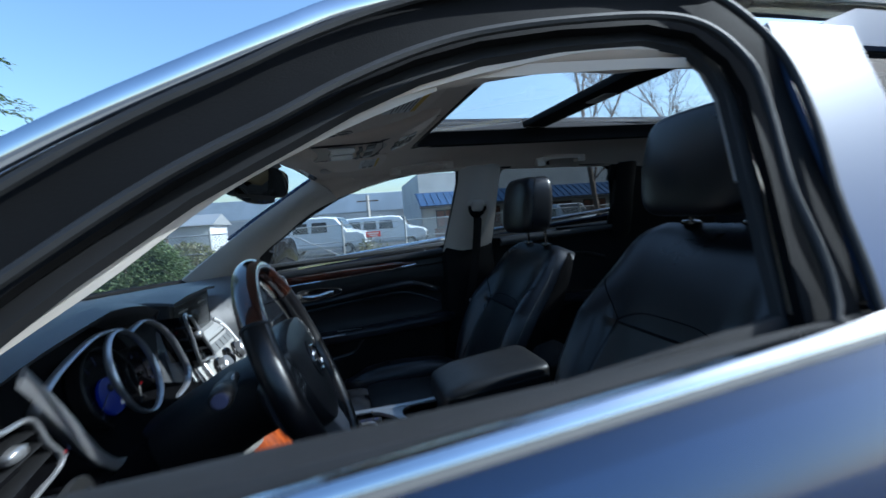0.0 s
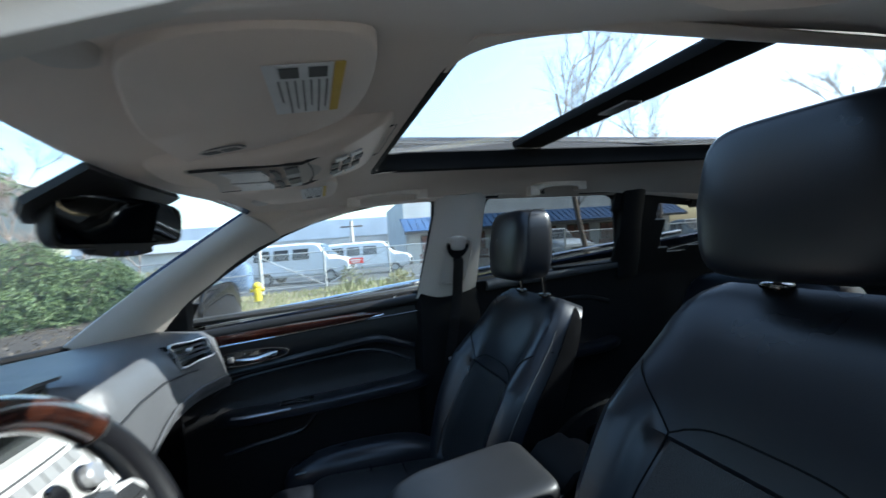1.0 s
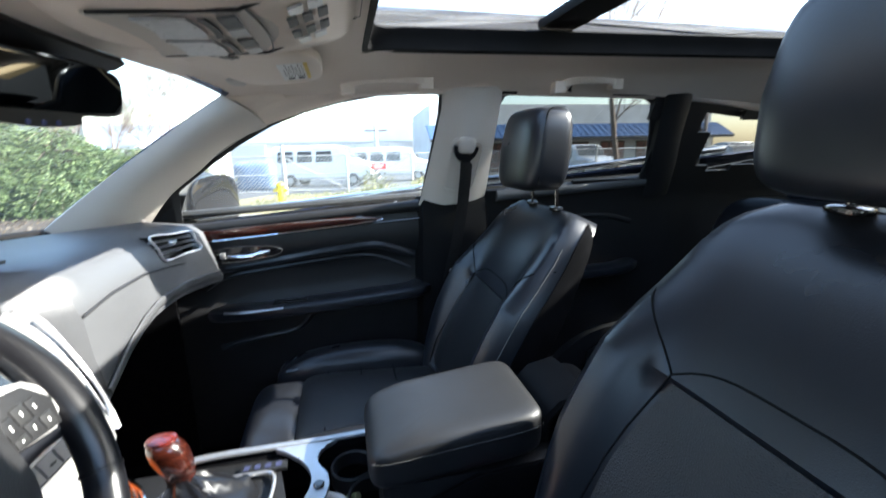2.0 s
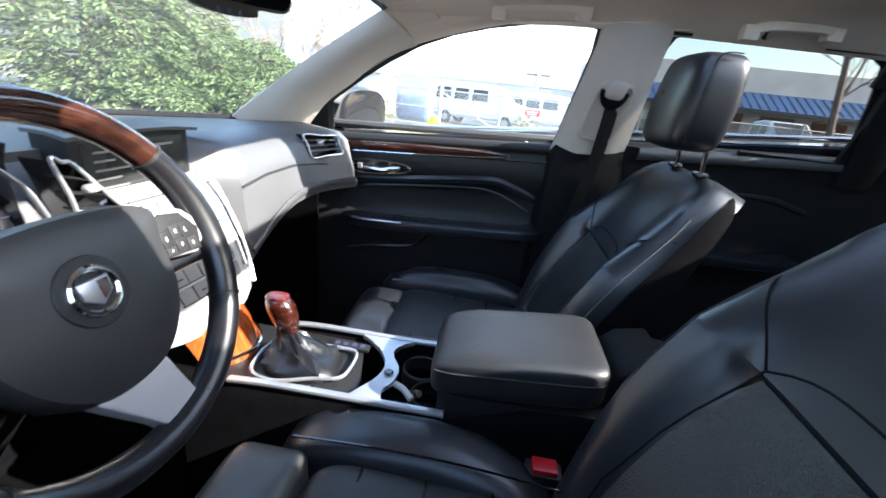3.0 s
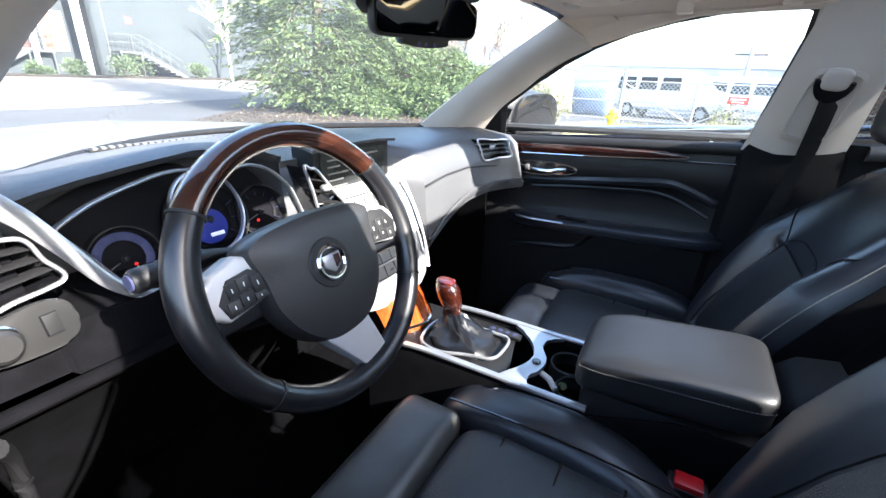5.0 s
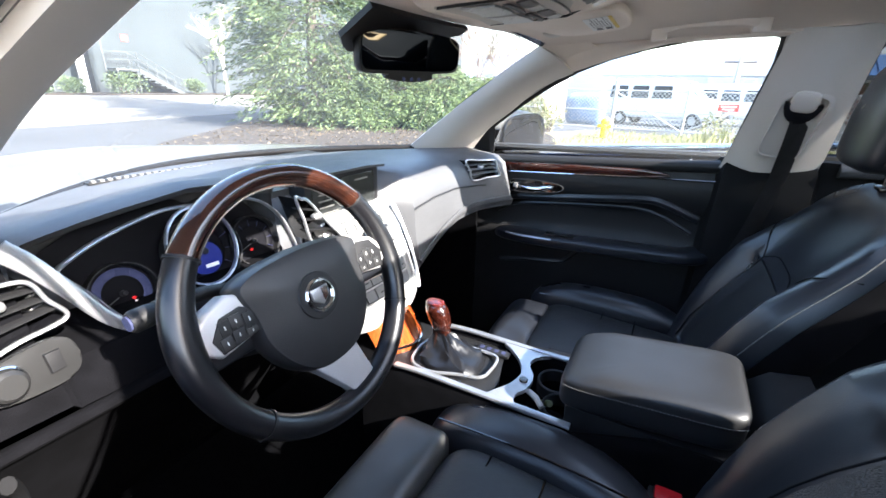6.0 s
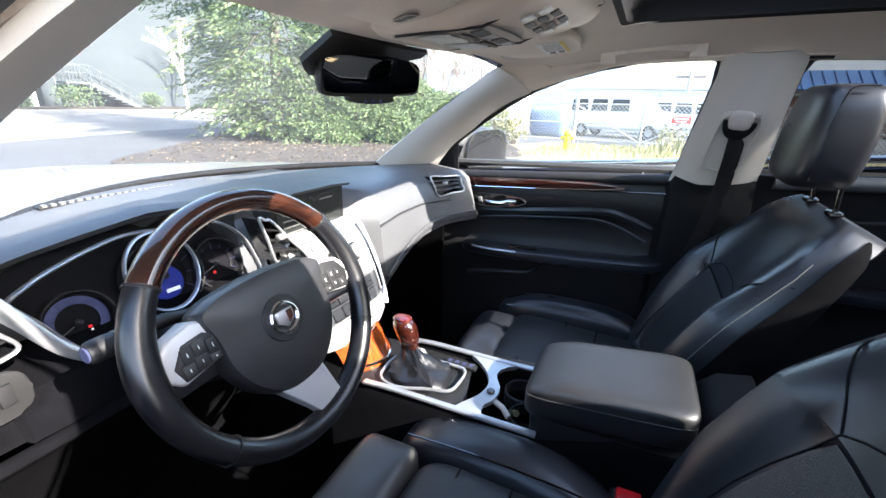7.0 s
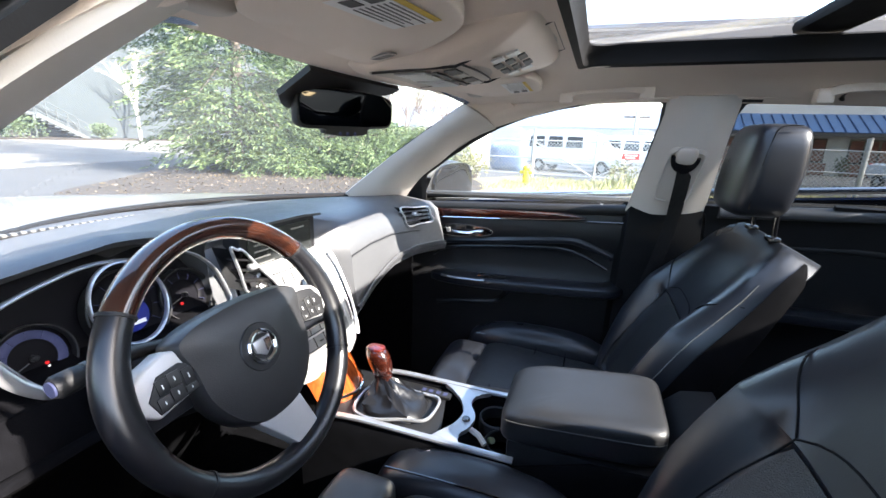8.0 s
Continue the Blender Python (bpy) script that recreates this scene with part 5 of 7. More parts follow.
gate = smooth_line([(-0.084, 0.0, 0.743), (-0.06, 0.05, 0.743), (0.03, 0.05, 0.743), (0.041, -0.02, 0.743), (0.044, -0.085, 0.743), (0.036, -0.119, 0.743), (-0.013, -0.123, 0.743), (-0.047, -0.112, 0.743), (-0.062, -0.065, 0.743)], 64, True)
part("shifter_frame", sweep(gate, 0.0036, 0.004, 8, closed=True), SILVER, con, "silver frame round the shifter boot")
for y0, w in ((0.02, 0.02), (-0.02, 0.016), (-0.06, 0.02)):
    k = part("console_switch", box((-0.09, y0 - w, 0.733), (-0.07, y0 + w * 0.5, 0.739), 0.002), GLOSSBLACK, con, "small black switch")
    part("switch_mark", box((-0.083, y0 - w * 0.5, 0.7392), (-0.077, y0 - w * 0.5 + 0.003, 0.7398), 0), STITCH, k)
part("seat_heat_switches", box((0.05, -0.14, 0.735), (0.072, -0.06, 0.743), 0.002), PLASTIC, con, "row of grey buttons")
for i in range(4):
    part("button_mark", box((0.055, -0.13 + 0.018 * i, 0.7432), (0.067, -0.12 + 0.018 * i, 0.7438), 0), GAUGE_RING, con)
for cx, cy in ((0.045, -0.255), (-0.03, -0.285)):
    part("cup_ring", disc((cx, cy, 0.70), (0, 0, 1), 0.035, 0.04, 0.03, 28, 0.003), PLASTIC, con, "black cup holder ring")
part("cup_finger", sweep([(-0.03, -0.215, 0.738), (-0.045, -0.235, 0.742), (-0.06, -0.252, 0.735)], 0.006, 0.006, 8), TRIM, con, "pale cup holder finger")
part("cigar_socket", disc((-0.02, -0.2, 0.751), (0, 0, 1), 0, 0.009, 0.006, 20, 0.002), GLOSSBLACK, con, "round black socket cap")
part("loose_lighter", sweep([(-0.015, -0.245, 0.71), (-0.03, -0.262, 0.725)], 0.007, 0.007, 10), DRY, con, "small yellow-green lighter")


def wood_front():
    rows = []
    for z, y, w in ((0.80, 0.118, 0.084), (0.77, 0.098, 0.082), (0.74, 0.085, 0.078), (0.71, 0.08, 0.072), (0.68, 0.086, 0.066), (0.655, 0.1, 0.06)):
        rows.append([Vector((w * u, y + 0.05 * u * u, z)) for u in [-1 + 0.125 * i for i in range(17)]])
    return solid(loft(rows, False), 0.008)


part("wood_panel", wood_front(), WOOD_ORANGE, stack, "glossy orange-brown wood panel, sunlit")
part("wood_base", sweep([(0.075 * u, 0.072 + 0.05 * u * u, 0.747) for u in [-1 + 0.2 * i for i in range(11)]], 0.004, 0.004, 8), CHROME, con, "thin chrome line under the wood panel")

# shifter
sh = thing("gear_shifter", (-0.012, -0.03, 0.735), "gear shifter with black leather boot and dark red wood knob", "gear lever", put=CONSOLE_SET)


def boot():
    rows = []
    for i, (h, k) in enumerate(((0.736, 1.0), (0.745, 0.97), (0.753, 0.86), (0.757, 0.74), (0.766, 0.62), (0.771, 0.5), (0.782, 0.4), (0.79, 0.27), (0.806, 0.2))):
        c = Vector((-0.012 + 0.0015 * i, -0.03 + 0.045 * (h - 0.736) / 0.07, h))
        ring = []
        for j in range(40):
            a = 2 * math.pi * j / 40
            fold = 1 + (0.13 * math.sin(5 * a + i * 0.5) + 0.07 * math.sin(9 * a - i * 1.1)) * (0.25 < k < 0.95)
            ring.append(c + Vector((0.056 * k * fold * math.copysign(abs(math.cos(a)) ** 0.6, math.cos(a)), 0.07 * k * fold * math.copysign(abs(math.sin(a)) ** 0.6, math.sin(a)), 0.004 * math.sin(7 * a + i) * (0.25 < k < 0.95))))
        rows.append(ring)
    return loft(rows)


part("boot", boot(), RIM_LEATHER, sh, "creased black leather boot")
part("lever", cyl((0.0, -0.008, 0.765), (0.0, -0.002, 0.79), 0.0105, 0.01, 16), SILVER, sh, "silver collar")
knob = pillow(0.021, 0.026, 0.042, 0.75, 0.85, 28, 18, lambda p: Vector((p.x * (1 + 5 * p.z), 0.014 + 0.3 * p.z + p.y * (1 + 5 * p.z), 0.825 + p.z)))
part("knob", knob, WOOD, sh, "glossy dark red wood knob")
part("knob_cap", pillow(0.017, 0.022, 0.005, 0.7, 0.8, 18, 8, lambda p: Vector((0.0, 0.026, 0.8645)) + p), WOOD_RED, sh, "red-brown knob cap")

# armrest lid
arm = thing("armrest", (0, -0.43, 0.79), "padded black leather armrest lid with grey stitching", "armrest", put=CONSOLE_SET)


def arm_shape(p):
    t = (p.y + 0.145) / 0.29          # 0 at the back, 1 in front
    z = 0.814 + p.z + (1 - t) * 0.03 - 0.012 * max(0, t - 0.75) / 0.25 * (p.z > 0)
    return Vector((p.x * (1 - 0.05 * t), -0.426 + p.y, z))


part("pad", pillow(0.102, 0.145, 0.041, 0.32, 0.26, 56, 22, arm_shape), LEATHER_LIGHT, arm, "padded black leather lid")
for sx in (-1, 1):
    for i in range(0, 48):
        t0, t1 = i / 48, (i + 0.6) / 48
        a, b = [Vector((sx * (0.1028 - 0.012 * abs(2 * t - 1) ** 9) * (1 - 0.05 * t), -0.566 + 0.28 * t, 0.829 + (1 - t) * 0.028)) for t in (t0, t1)]
        if i == 0:
            stitch = sweep([a, b], 0.0007, 0.0007, 5)
        else:
            stitch = join(stitch, sweep([a, b], 0.0007, 0.0007, 5))
    part("stitching", stitch, SLIT, arm, "grey stitched seam")
hinge = sweep([(0.0, -0.58, 0.80), (0.0, -0.585, 0.84), (0.0, -0.61, 0.865), (0.0, -0.66, 0.875)], 0.07, 0.014, 14, up=(0, 1, 0), flat=4)
part("hinge_cover", hinge, MATTE, arm, "curved black hinge cover")
part("rear_hump", pillow(0.075, 0.05, 0.045, 0.5, 0.4, 30, 14, lambda p: Vector((p.x, -0.66 + p.y, 0.83 + p.z))), MATTE, arm, "rounded black rear of the console")

# ---- front seats ----


def seat(name, cx, dy, dz, inner, label, put):
    """A front seat. Its back leans; inner is the side of the console (-1 or 1)."""
    s = thing(name, (cx, -0.3 + dy, 0.3), label, "seat", "front seats", put=put)
    o = Vector((cx, -0.452 + dy, 0.615 + dz))
    a, n, r = Vector((0, -0.447, 0.894)), Vector((0, 0.894, 0.447)), Vector((1, 0, 0))
    widths = [(0, 0.192), (0.1, 0.216), (0.2, 0.228), (0.32, 0.229), (0.4, 0.22), (0.47, 0.207), (0.53, 0.193), (0.565, 0.174), (0.585, 0.148)]

    def front(u, t):
        """How far the cushion's face stands out, at u across and t up the back."""
        bolster = 0.052 * math.exp(-((abs(u) - 0.78) / 0.2) ** 2) * table(t, [(0, 0.45), (0.12, 0.75), (0.22, 0.92), (0.33, 0.9), (0.46, 0.25), (0.6, 0.0)])
        panel = -0.006 if abs(u) < 0.6 and 0.03 < t < 0.33 else 0.0
        edge = -0.055 * max(0.0, (abs(u) - 0.86) / 0.14) ** 2
        crown = -0.026 * max(0.0, (t - 0.5) / 0.085) ** 2
        lumbar = 0.012 * math.sin(math.pi * min(1, t / 0.5))
        return bolster + panel + edge + crown + lumbar

    def at(u, t, lift=0.0):
        return o + r * (u * table(t, widths)) + a * t + n * (front(u, t) + lift)

    us = [-1, -0.97, -0.93, -0.88, -0.8, -0.7, -0.62, -0.59, -0.5, -0.4, -0.25, -0.1, 0.1, 0.25, 0.4, 0.5, 0.59, 0.62, 0.7, 0.8, 0.88, 0.93, 0.97, 1]
    ts = [0, 0.028, 0.034, 0.08, 0.14, 0.2, 0.26, 0.3, 0.327, 0.334, 0.37, 0.4, 0.44, 0.48, 0.51, 0.54, 0.56, 0.575, 0.585]
    rows = []
    for t in ts:
        w = table(t, widths)
        thick = table(t, [(0, 0.08), (0.3, 0.078), (0.45, 0.08), (0.54, 0.088), (0.585, 0.11)])
        back = [o + r * (u * w * 0.96) + a * t - n * (thick - 0.025 * abs(u) ** 3) for u in (1, 0.8, 0.4, 0, -0.4, -0.8, -1)]
        rows.append([at(u, t) for u in us] + back)
    b = part("backrest", loft(rows), LEATHER, s, "black leather backrest with side bolsters")
    # sewn seams: bolster lines, insert top, middle pleats
    for sg in (-1, 1):
        part("seam", sweep([at(sg * u, t, 0.0005) for u, t in [(0.6, 0.03), (0.6, 0.1), (0.585, 0.16), (0.57, 0.2), (0.55, 0.25), (0.52, 0.3), (0.49, 0.338)]], 0.0014, 0.0014, 6), MATTE, b)
        part("seam", sweep(smooth_line([at(sg * u, t, 0.0005) for u, t in [(0.49, 0.338), (0.58, 0.362), (0.7, 0.392), (0.82, 0.42), (0.95, 0.452)]], 16), 0.0014, 0.0014, 6), MATTE, b)
        part("seam", sweep([at(sg * 0.2, t, 0.0035) for t in (0.06, 0.1, 0.14, 0.2, 0.24, 0.28, 0.315)], 0.0011, 0.0011, 6), MATTE, b)
        edge = [at(sg * 0.93, t, 0.001) for t in [0.02 * i for i in range(26)]]
        part("piping", sweep(edge, 0.0011, 0.0011, 6), SLIT, b, "stitched edge seam")
    part("seam", sweep([at(u, 0.338 + 0.03 * (1 - (u / 0.49) ** 4), 0.0005) for u in [-0.49 + 0.07 * i for i in range(15)]], 0.0014, 0.0014, 6), MATTE, b)
    part("insert", solid(loft([[at(u * table(t, [(0.05, 0.57), (0.2, 0.545), (0.28, 0.505), (0.33, 0.47)]), t, 0.0018) for u in [-1 + 0.2 * i for i in range(11)]] for t in (0.05, 0.09, 0.13, 0.17, 0.21, 0.25, 0.29, 0.328)], False), 0.003), PERFORATED, b, "perforated leather middle panel")
    for sg in (-1, 1):
        lead = [at(sg * 0.965, t) + r * (sg * 0.006) for t in ts[:-1]]
        tail_ = [o + r * (sg * (table(t, widths) * 0.97 + 0.006)) + a * t - n * (0.066 * min(1.0, 0.85 + (ts[-2] - t) / 0.2)) for t in ts[:-1]]
        # near-black sheet paints the seat side's shade, dark even when sunlit
        part("side_cover", solid(strip(lead, tail_, 0.003, 4, (sg, 0, 0)), 0.003), DEEP, s, "matt black side cover of the backrest")
    shell = []
    for t in (0.03, 0.2, 0.36, 0.45):
        w = table(t, widths) * (0.93 - 0.2 * t)
        shell.append([o + r * (u * w) + a * t - n * (0.084 - 0.02 * abs(u) ** 3) for u in [-1 + 0.25 * i for i in range(9)]])
    part("back_shell", solid(loft(shell, False), 0.012), PLASTIC, s, "black plastic seat back")
    # cushion
    def cush(p):
        t = (p.y + 0.2) / 0.4
        return Vector((cx + p.x, -0.29 + dy + p.y, 0.565 + dz + p.z + 0.02 * t + 0.008 * math.cos(p.x * 14)))
    part("cushion", pillow(0.15, 0.2, 0.075, 0.35, 0.25, 40, 18, cush), PERFORATED, s, "perforated leather seat cushion")
    for sg in (-1, 1):
        def bol(p, sg=sg):
            t = (p.y + 0.235) / 0.47
            back = max(0.0, 1 - t / 0.5) ** 2 if dz else 0.0
            low = 0.024 if dz == 0 else -0.028 if sg == inner else 0.0
            return Vector((cx + sg * (0.187 + 0.012 * t - 0.055 * back) + p.x, -0.25 + dy + p.y, 0.575 + dz * 1.3 + low - 0.05 * back + p.z * (1 - 0.12 * t) + 0.015 * math.sin(math.pi * t)))
        bp = part("bolster", pillow(0.055, 0.235, 0.085, 0.7, 0.5, 32, 20, bol), LEATHER, s, "rounded black leather side bolster")
        line = [(cx + sg * (0.15 + 0.008 * t), -0.45 + dy + 0.4 * t, 0.652 + dz + 0.012 * math.sin(math.pi * t)) for t in [i / 16 for i in range(17)]]
        part("seam", sweep(line, 0.002, 0.002, 6), GLOSSBLACK, bp)
        part("trim_panel", pillow(0.02, 0.24, 0.06, 0.5, 0.3, 28, 10, lambda p, sg=sg: Vector((cx + sg * 0.215 + p.x, -0.33 + dy + p.y, 0.45 + dz + p.z))), PLASTIC, s, "black plastic seat side trim")
    # only the driver's roll takes the leather with sunlight painted in
    part("thigh_roll", pillow(0.142, 0.056 if dz else 0.075, 0.06, 0.42 if dz else 0.85, 0.26 if dz else 0.45, 40, 16, lambda p: Vector((cx + p.x, (-0.036 if dz else -0.05) + dy + p.y, (0.585 if dz else 0.602) + dz * 1.35 + p.z))), THIGH if dz > 0 else LEATHER, s, "grey-black leather thigh support, driver's painted sunlit")
    for i in range(3):
        yy = -0.165 - 0.09 * i
        part("pleat", sweep([(cx + u, yy + dy, 0.652 + dz) for u in (-0.13, -0.06, 0, 0.06, 0.13)], 0.0018, 0.0018, 6), GLOSSBLACK, s)
    part("seat_base", box((cx - 0.19, -0.52 + dy, 0.3), (cx + 0.19, -0.06 + dy, 0.5 + dz), 0.02), DEEP, s, "dark seat base")
    # headrest
    hz, hy = 1.27 + 0.73 * dz, -0.698 + dy

    def head(p):
        k = 1 - 0.06 * max(0, p.z / 0.08) - 0.05 * max(0, -p.z / 0.08)
        return Vector((cx + 0.002 + p.x * k, hy + p.y * (1 - 0.1 * max(0, p.z) / 0.08) - 0.1 * p.z - 0.008 * (p.x / 0.115) ** 2 * (p.y > 0), hz + p.z))
    h = part("headrest", pillow(0.117 if dz else 0.107, 0.055, 0.104 if dz else 0.098, 0.36, 0.34, 60, 28, head), LEATHER, s, "black leather headrest")
    for sg in (-1, 1):
        side = [head(Vector((sg * (0.1135 if dz else 0.1035), y, z))) for y, z in ((0.03, -0.078), (0.035, 0.0), (0.033, 0.066), (0.024, 0.091), (-0.02, 0.094))]
        part("seam", sweep(smooth_line(side, 20), 0.0014, 0.0014, 6), MATTE, h)
        part("post", cyl((cx + sg * 0.063, -0.735 + dy, 1.105 + dz), (cx + sg * 0.063, -0.728 + dy, 1.215 + 0.8 * dz), 0.005, None, 14), GLOSSBLACK, s, "gloss black headrest post")
        part("post_collar", pillow(0.02, 0.013, 0.006, 0.6, 0.7, 20, 8, lambda p, sg=sg: Vector((cx + sg * 0.063 + p.x, -0.732 + dy + p.y, 1.128 + dz + p.z))), GLOSSBLACK, s, "black post collar")
    # buckle beside the console
    bx = cx + inner * (0.262 if dz == 0 else 0.2)
    by = -0.4625 if dz == 0 else -0.415
    bz = 0.0 if dz == 0 else -0.014
    bk = part("buckle", box((bx - 0.015, by - 0.0275, 0.62 + bz), (bx + 0.015, by + 0.0275, 0.722 + bz), 0.004), PLASTIC, s, "black belt buckle")
    part("release_button", box((bx - 0.0125, by - 0.0195, 0.716 + bz), (bx + 0.0125, by + 0.0195, 0.731 + bz), 0.004), RED, bk, "red release button")
    return s


seat("passenger_seat", 0.353, 0.0, 0.0, -1, "black leather front seat with perforated middle, lit at the shoulder",
     move(0.02, -0.018, 0.018, (1.1, 1.03, 1.0), (0.353, -0.733, 1.128)))
seat("driver_seat", -0.372, 0.01, 0.078, 1, "black leather driver seat with thigh support",
     move(-0.008, -0.05, 0.018, (1.15, 1.03, 1.0), (-0.372, -0.723, 1.206)))

# shoulder belts
for sx, cx in ((1, 0.353), (-1, -0.372)):
    m = Matrix.Diagonal((sx, 1, 1, 1))
    bl = thing("seat_belt", m @ Vector((0.7, -0.6, 0.6)), "black shoulder belt webbing hanging from the pillar", "seat belt", "seat belts")
    web = [m @ Vector(p) for p in ((0.62, -0.61, 1.292), (0.624, -0.613, 1.25), (0.648, -0.613, 1.17), (0.672, -0.61, 1.09), (0.68, -0.59, 0.97), (0.681, -0.565, 0.868), (0.68, -0.53, 0.7), (0.68, -0.49, 0.45))]
    part("webbing", sweep(smooth_line(web, 24), 0.023, 0.0014, 8, up=(sx, 0.4, 0.2), flat=5), BELT, bl, "black woven webbing")
    part("stop_button", disc(m @ Vector((0.676, -0.575, 0.9)), (-sx, 0, 0), 0, 0.007, 0.004, 16, 0.001), SILVER, bl, "small pale belt button")

# ---- rear bench ----
bench = thing("rear_bench", (0, -1.4, 0.3), "black leather rear bench in shadow", "seat")
part("cushion", pillow(0.62, 0.26, 0.1, 0.35, 0.2, 48, 14, lambda p: Vector((p.x, -1.28 + p.y, 0.54 + p.z - 0.02 * math.cos(p.x * 9)))), LEATHER, bench, "black leather bench cushion")
for cx in (-0.36, 0.36):
    part("backrest", pillow(0.29, 0.07, 0.3, 0.35, 0.3, 36, 20, lambda p, cx=cx: Vector((cx + p.x, -1.56 + p.y - 0.32 * p.z, 0.82 + p.z))), LEATHER, bench, "black leather rear backrest")
    part("headrest", pillow(0.12, 0.045, 0.07, 0.45, 0.4, 28, 14, lambda p, cx=cx: Vector((cx + p.x, -1.70 + p.y, 1.17 + p.z))), LEATHER, bench, "black leather rear headrest")
part("middle_backrest", pillow(0.09, 0.06, 0.26, 0.35, 0.3, 24, 14, lambda p: Vector((p.x, -1.54 + p.y - 0.32 * p.z, 0.8 + p.z))), LEATHER, bench)

# ---- front doors, inner side ----


def front_door(sx, label):
    """A front door's inner lining, with its ledge, wood strip, handle, armrest and pocket."""
    m = Matrix.Diagonal((sx, 1, 1, 1))
    d = thing("front_door", (sx * 0.76, -0.1, 0.4), label, "car door", "front doors")

    def skin_x(y, z):
        x = 0.752
        x -= 0.016 * math.exp(-((z - 1.02) / 0.06) ** 2)
        # hollow of the pull cup and the bulge of the armrest below it
        ey, ez = (y + 0.13) / 0.34, (z - 0.885 - 0.05 * (-y - 0.1)) / 0.075
        x += 0.03 * math.exp(-(ey ** 4 + ez ** 4))
        return x
    ys = [0.36 - 0.03 * i for i in range(30)]
    zs = [0.33, 0.45, 0.55, 0.62, 0.66, 0.7, 0.73, 0.76, 0.79, 0.81, 0.83, 0.85, 0.87, 0.89, 0.91, 0.93, 0.95, 0.97, 0.99, 1.02, 1.05, 1.07]
    rows = [[m @ Vector((skin_x(y, z + (-y) * 0.06), y, z + (-y) * 0.06 + 0.004)) for y in ys] for z in zs]
    part("lining", solid(loft(rows, False), 0.008), PLASTIC, d, "black soft door lining")
    ledge = [m @ Vector((0.741, y, 1.07 + (-y) * 0.064 + 0.012)) for y in ys]
    part("ledge", sweep(ledge, 0.022, 0.018, 12, flat=2.6), PLASTIC, d, "black window ledge")
    wood = []
    for i in range(20):
        t = i / 19
        y = lerp(0.26, -0.36, t)
        z = 1.066 + (-y) * 0.062
        h = table(t, [(0, 0.022), (0.5, 0.021), (0.85, 0.014), (1, 0.0015)])
        wood.append([m @ Vector((0.7195 + 0.004 * abs(k) ** 2, y, z + k * h - (0.021 - h) * 0.5)) for k in (-1, -0.6, -0.2, 0.2, 0.6, 1)])
    part("wood_strip", solid(loft(wood, False), 0.004), WOOD, d, "glossy dark red wood strip")
    part("wood_edge", sweep([p[0] + Vector((0, 0, -0.003)) for p in wood], 0.0018, 0.0022, 6), CHROME, d, "thin bright edge line")
    line = [m @ Vector((0.726, y, 1.043 + (-y) * 0.06)) for y in ys[3:]]
    part("groove", sweep(line, 0.003, 0.003, 6), GLOSSBLACK, d)
    # handle in its dish
    hf = basis(m @ Vector((0.7325, 0.06, 0.987)), Vector((0, -1, 0.04)).normalized(), Vector((0, 0.04, 1)).normalized(), Vector((-sx, 0, 0)))
    ov = [(0.102 * math.copysign(abs(math.cos(a)) ** 0.9, math.cos(a)), (0.023 - 0.006 * math.cos(a)) * math.copysign(abs(math.sin(a)) ** 0.7, math.sin(a))) for a in [2 * math.pi * i / 40 for i in range(40)]]
    dish = part("handle_dish", slab(ov, hf, 0.005, 0.002), GLOSSBLACK, d, "dark oval handle dish")
    part("dish_rim", sweep([hf @ Vector((a, b, 0.005)) for a, b in ov], 0.002, 0.002, 6, closed=True), PLASTIC, dish)
    lever = [hf @ Vector(p) for p in ((-0.055, -0.002, 0.012), (-0.03, -0.006, 0.018), (0.01, -0.008, 0.02), (0.045, 0.0, 0.018), (0.068, 0.002, 0.012))]
    part("handle", sweep(smooth_line(lever, 18), lambda t: 0.005 + 0.004 * math.sin(math.pi * t * 0.9), 0.004, 10, up=(sx, 0, 0)), CHROME, d, "chrome door handle")
    part("lock_button", slab([(-0.078, -0.008), (-0.062, -0.01), (-0.062, 0.01), (-0.078, 0.008)], hf, 0.009, 0.002), STITCH, dish, "grey lock switch")
    # bowed moulding lines and the armrest bar
    for pts, rad, material, lb in (
            ([(0.215, 0.905), (0.16, 0.935), (0.022, 0.951), (-0.15, 0.974), (-0.3, 0.992), (-0.36, 0.985), (-0.46, 0.945)], 0.015, LEATHER, "bowed padded moulding"),
            ([(0.2, 0.872), (0.14, 0.905), (0.02, 0.923), (-0.15, 0.942), (-0.28, 0.952), (-0.36, 0.935), (-0.45, 0.895)], 0.007, LEATHER, "bowed moulding line"),
            ([(0.172, 0.678), (0.08, 0.697), (-0.05, 0.715), (-0.085, 0.735), (-0.12, 0.77), (-0.16, 0.782), (-0.44, 0.795)], 0.01, LEATHER, "pocket edge")):
        part("moulding", sweep(smooth_line([m @ Vector((skin_x(y, z) - 0.006, y, z)) for y, z in pts], 40), rad, rad, 8), material, d, lb)
    bar = [m @ Vector((x, y, z)) for x, y, z in ((0.735, 0.155, 0.80), (0.705, 0.12, 0.808), (0.69, 0.02, 0.812), (0.688, -0.15, 0.82), (0.69, -0.3, 0.828), (0.70, -0.44, 0.835), (0.73, -0.48, 0.838))]
    part("armrest", sweep(smooth_line(bar, 36), 0.045, 0.021, 14, flat=3), LEATHER, d, "black padded door armrest")
    chrome = [m @ Vector((x - 0.002, y, z + 0.016)) for x, y, z in ((0.668, 0.13, 0.805), (0.652, 0.09, 0.808), (0.645, 0.02, 0.812), (0.643, -0.04, 0.815))]
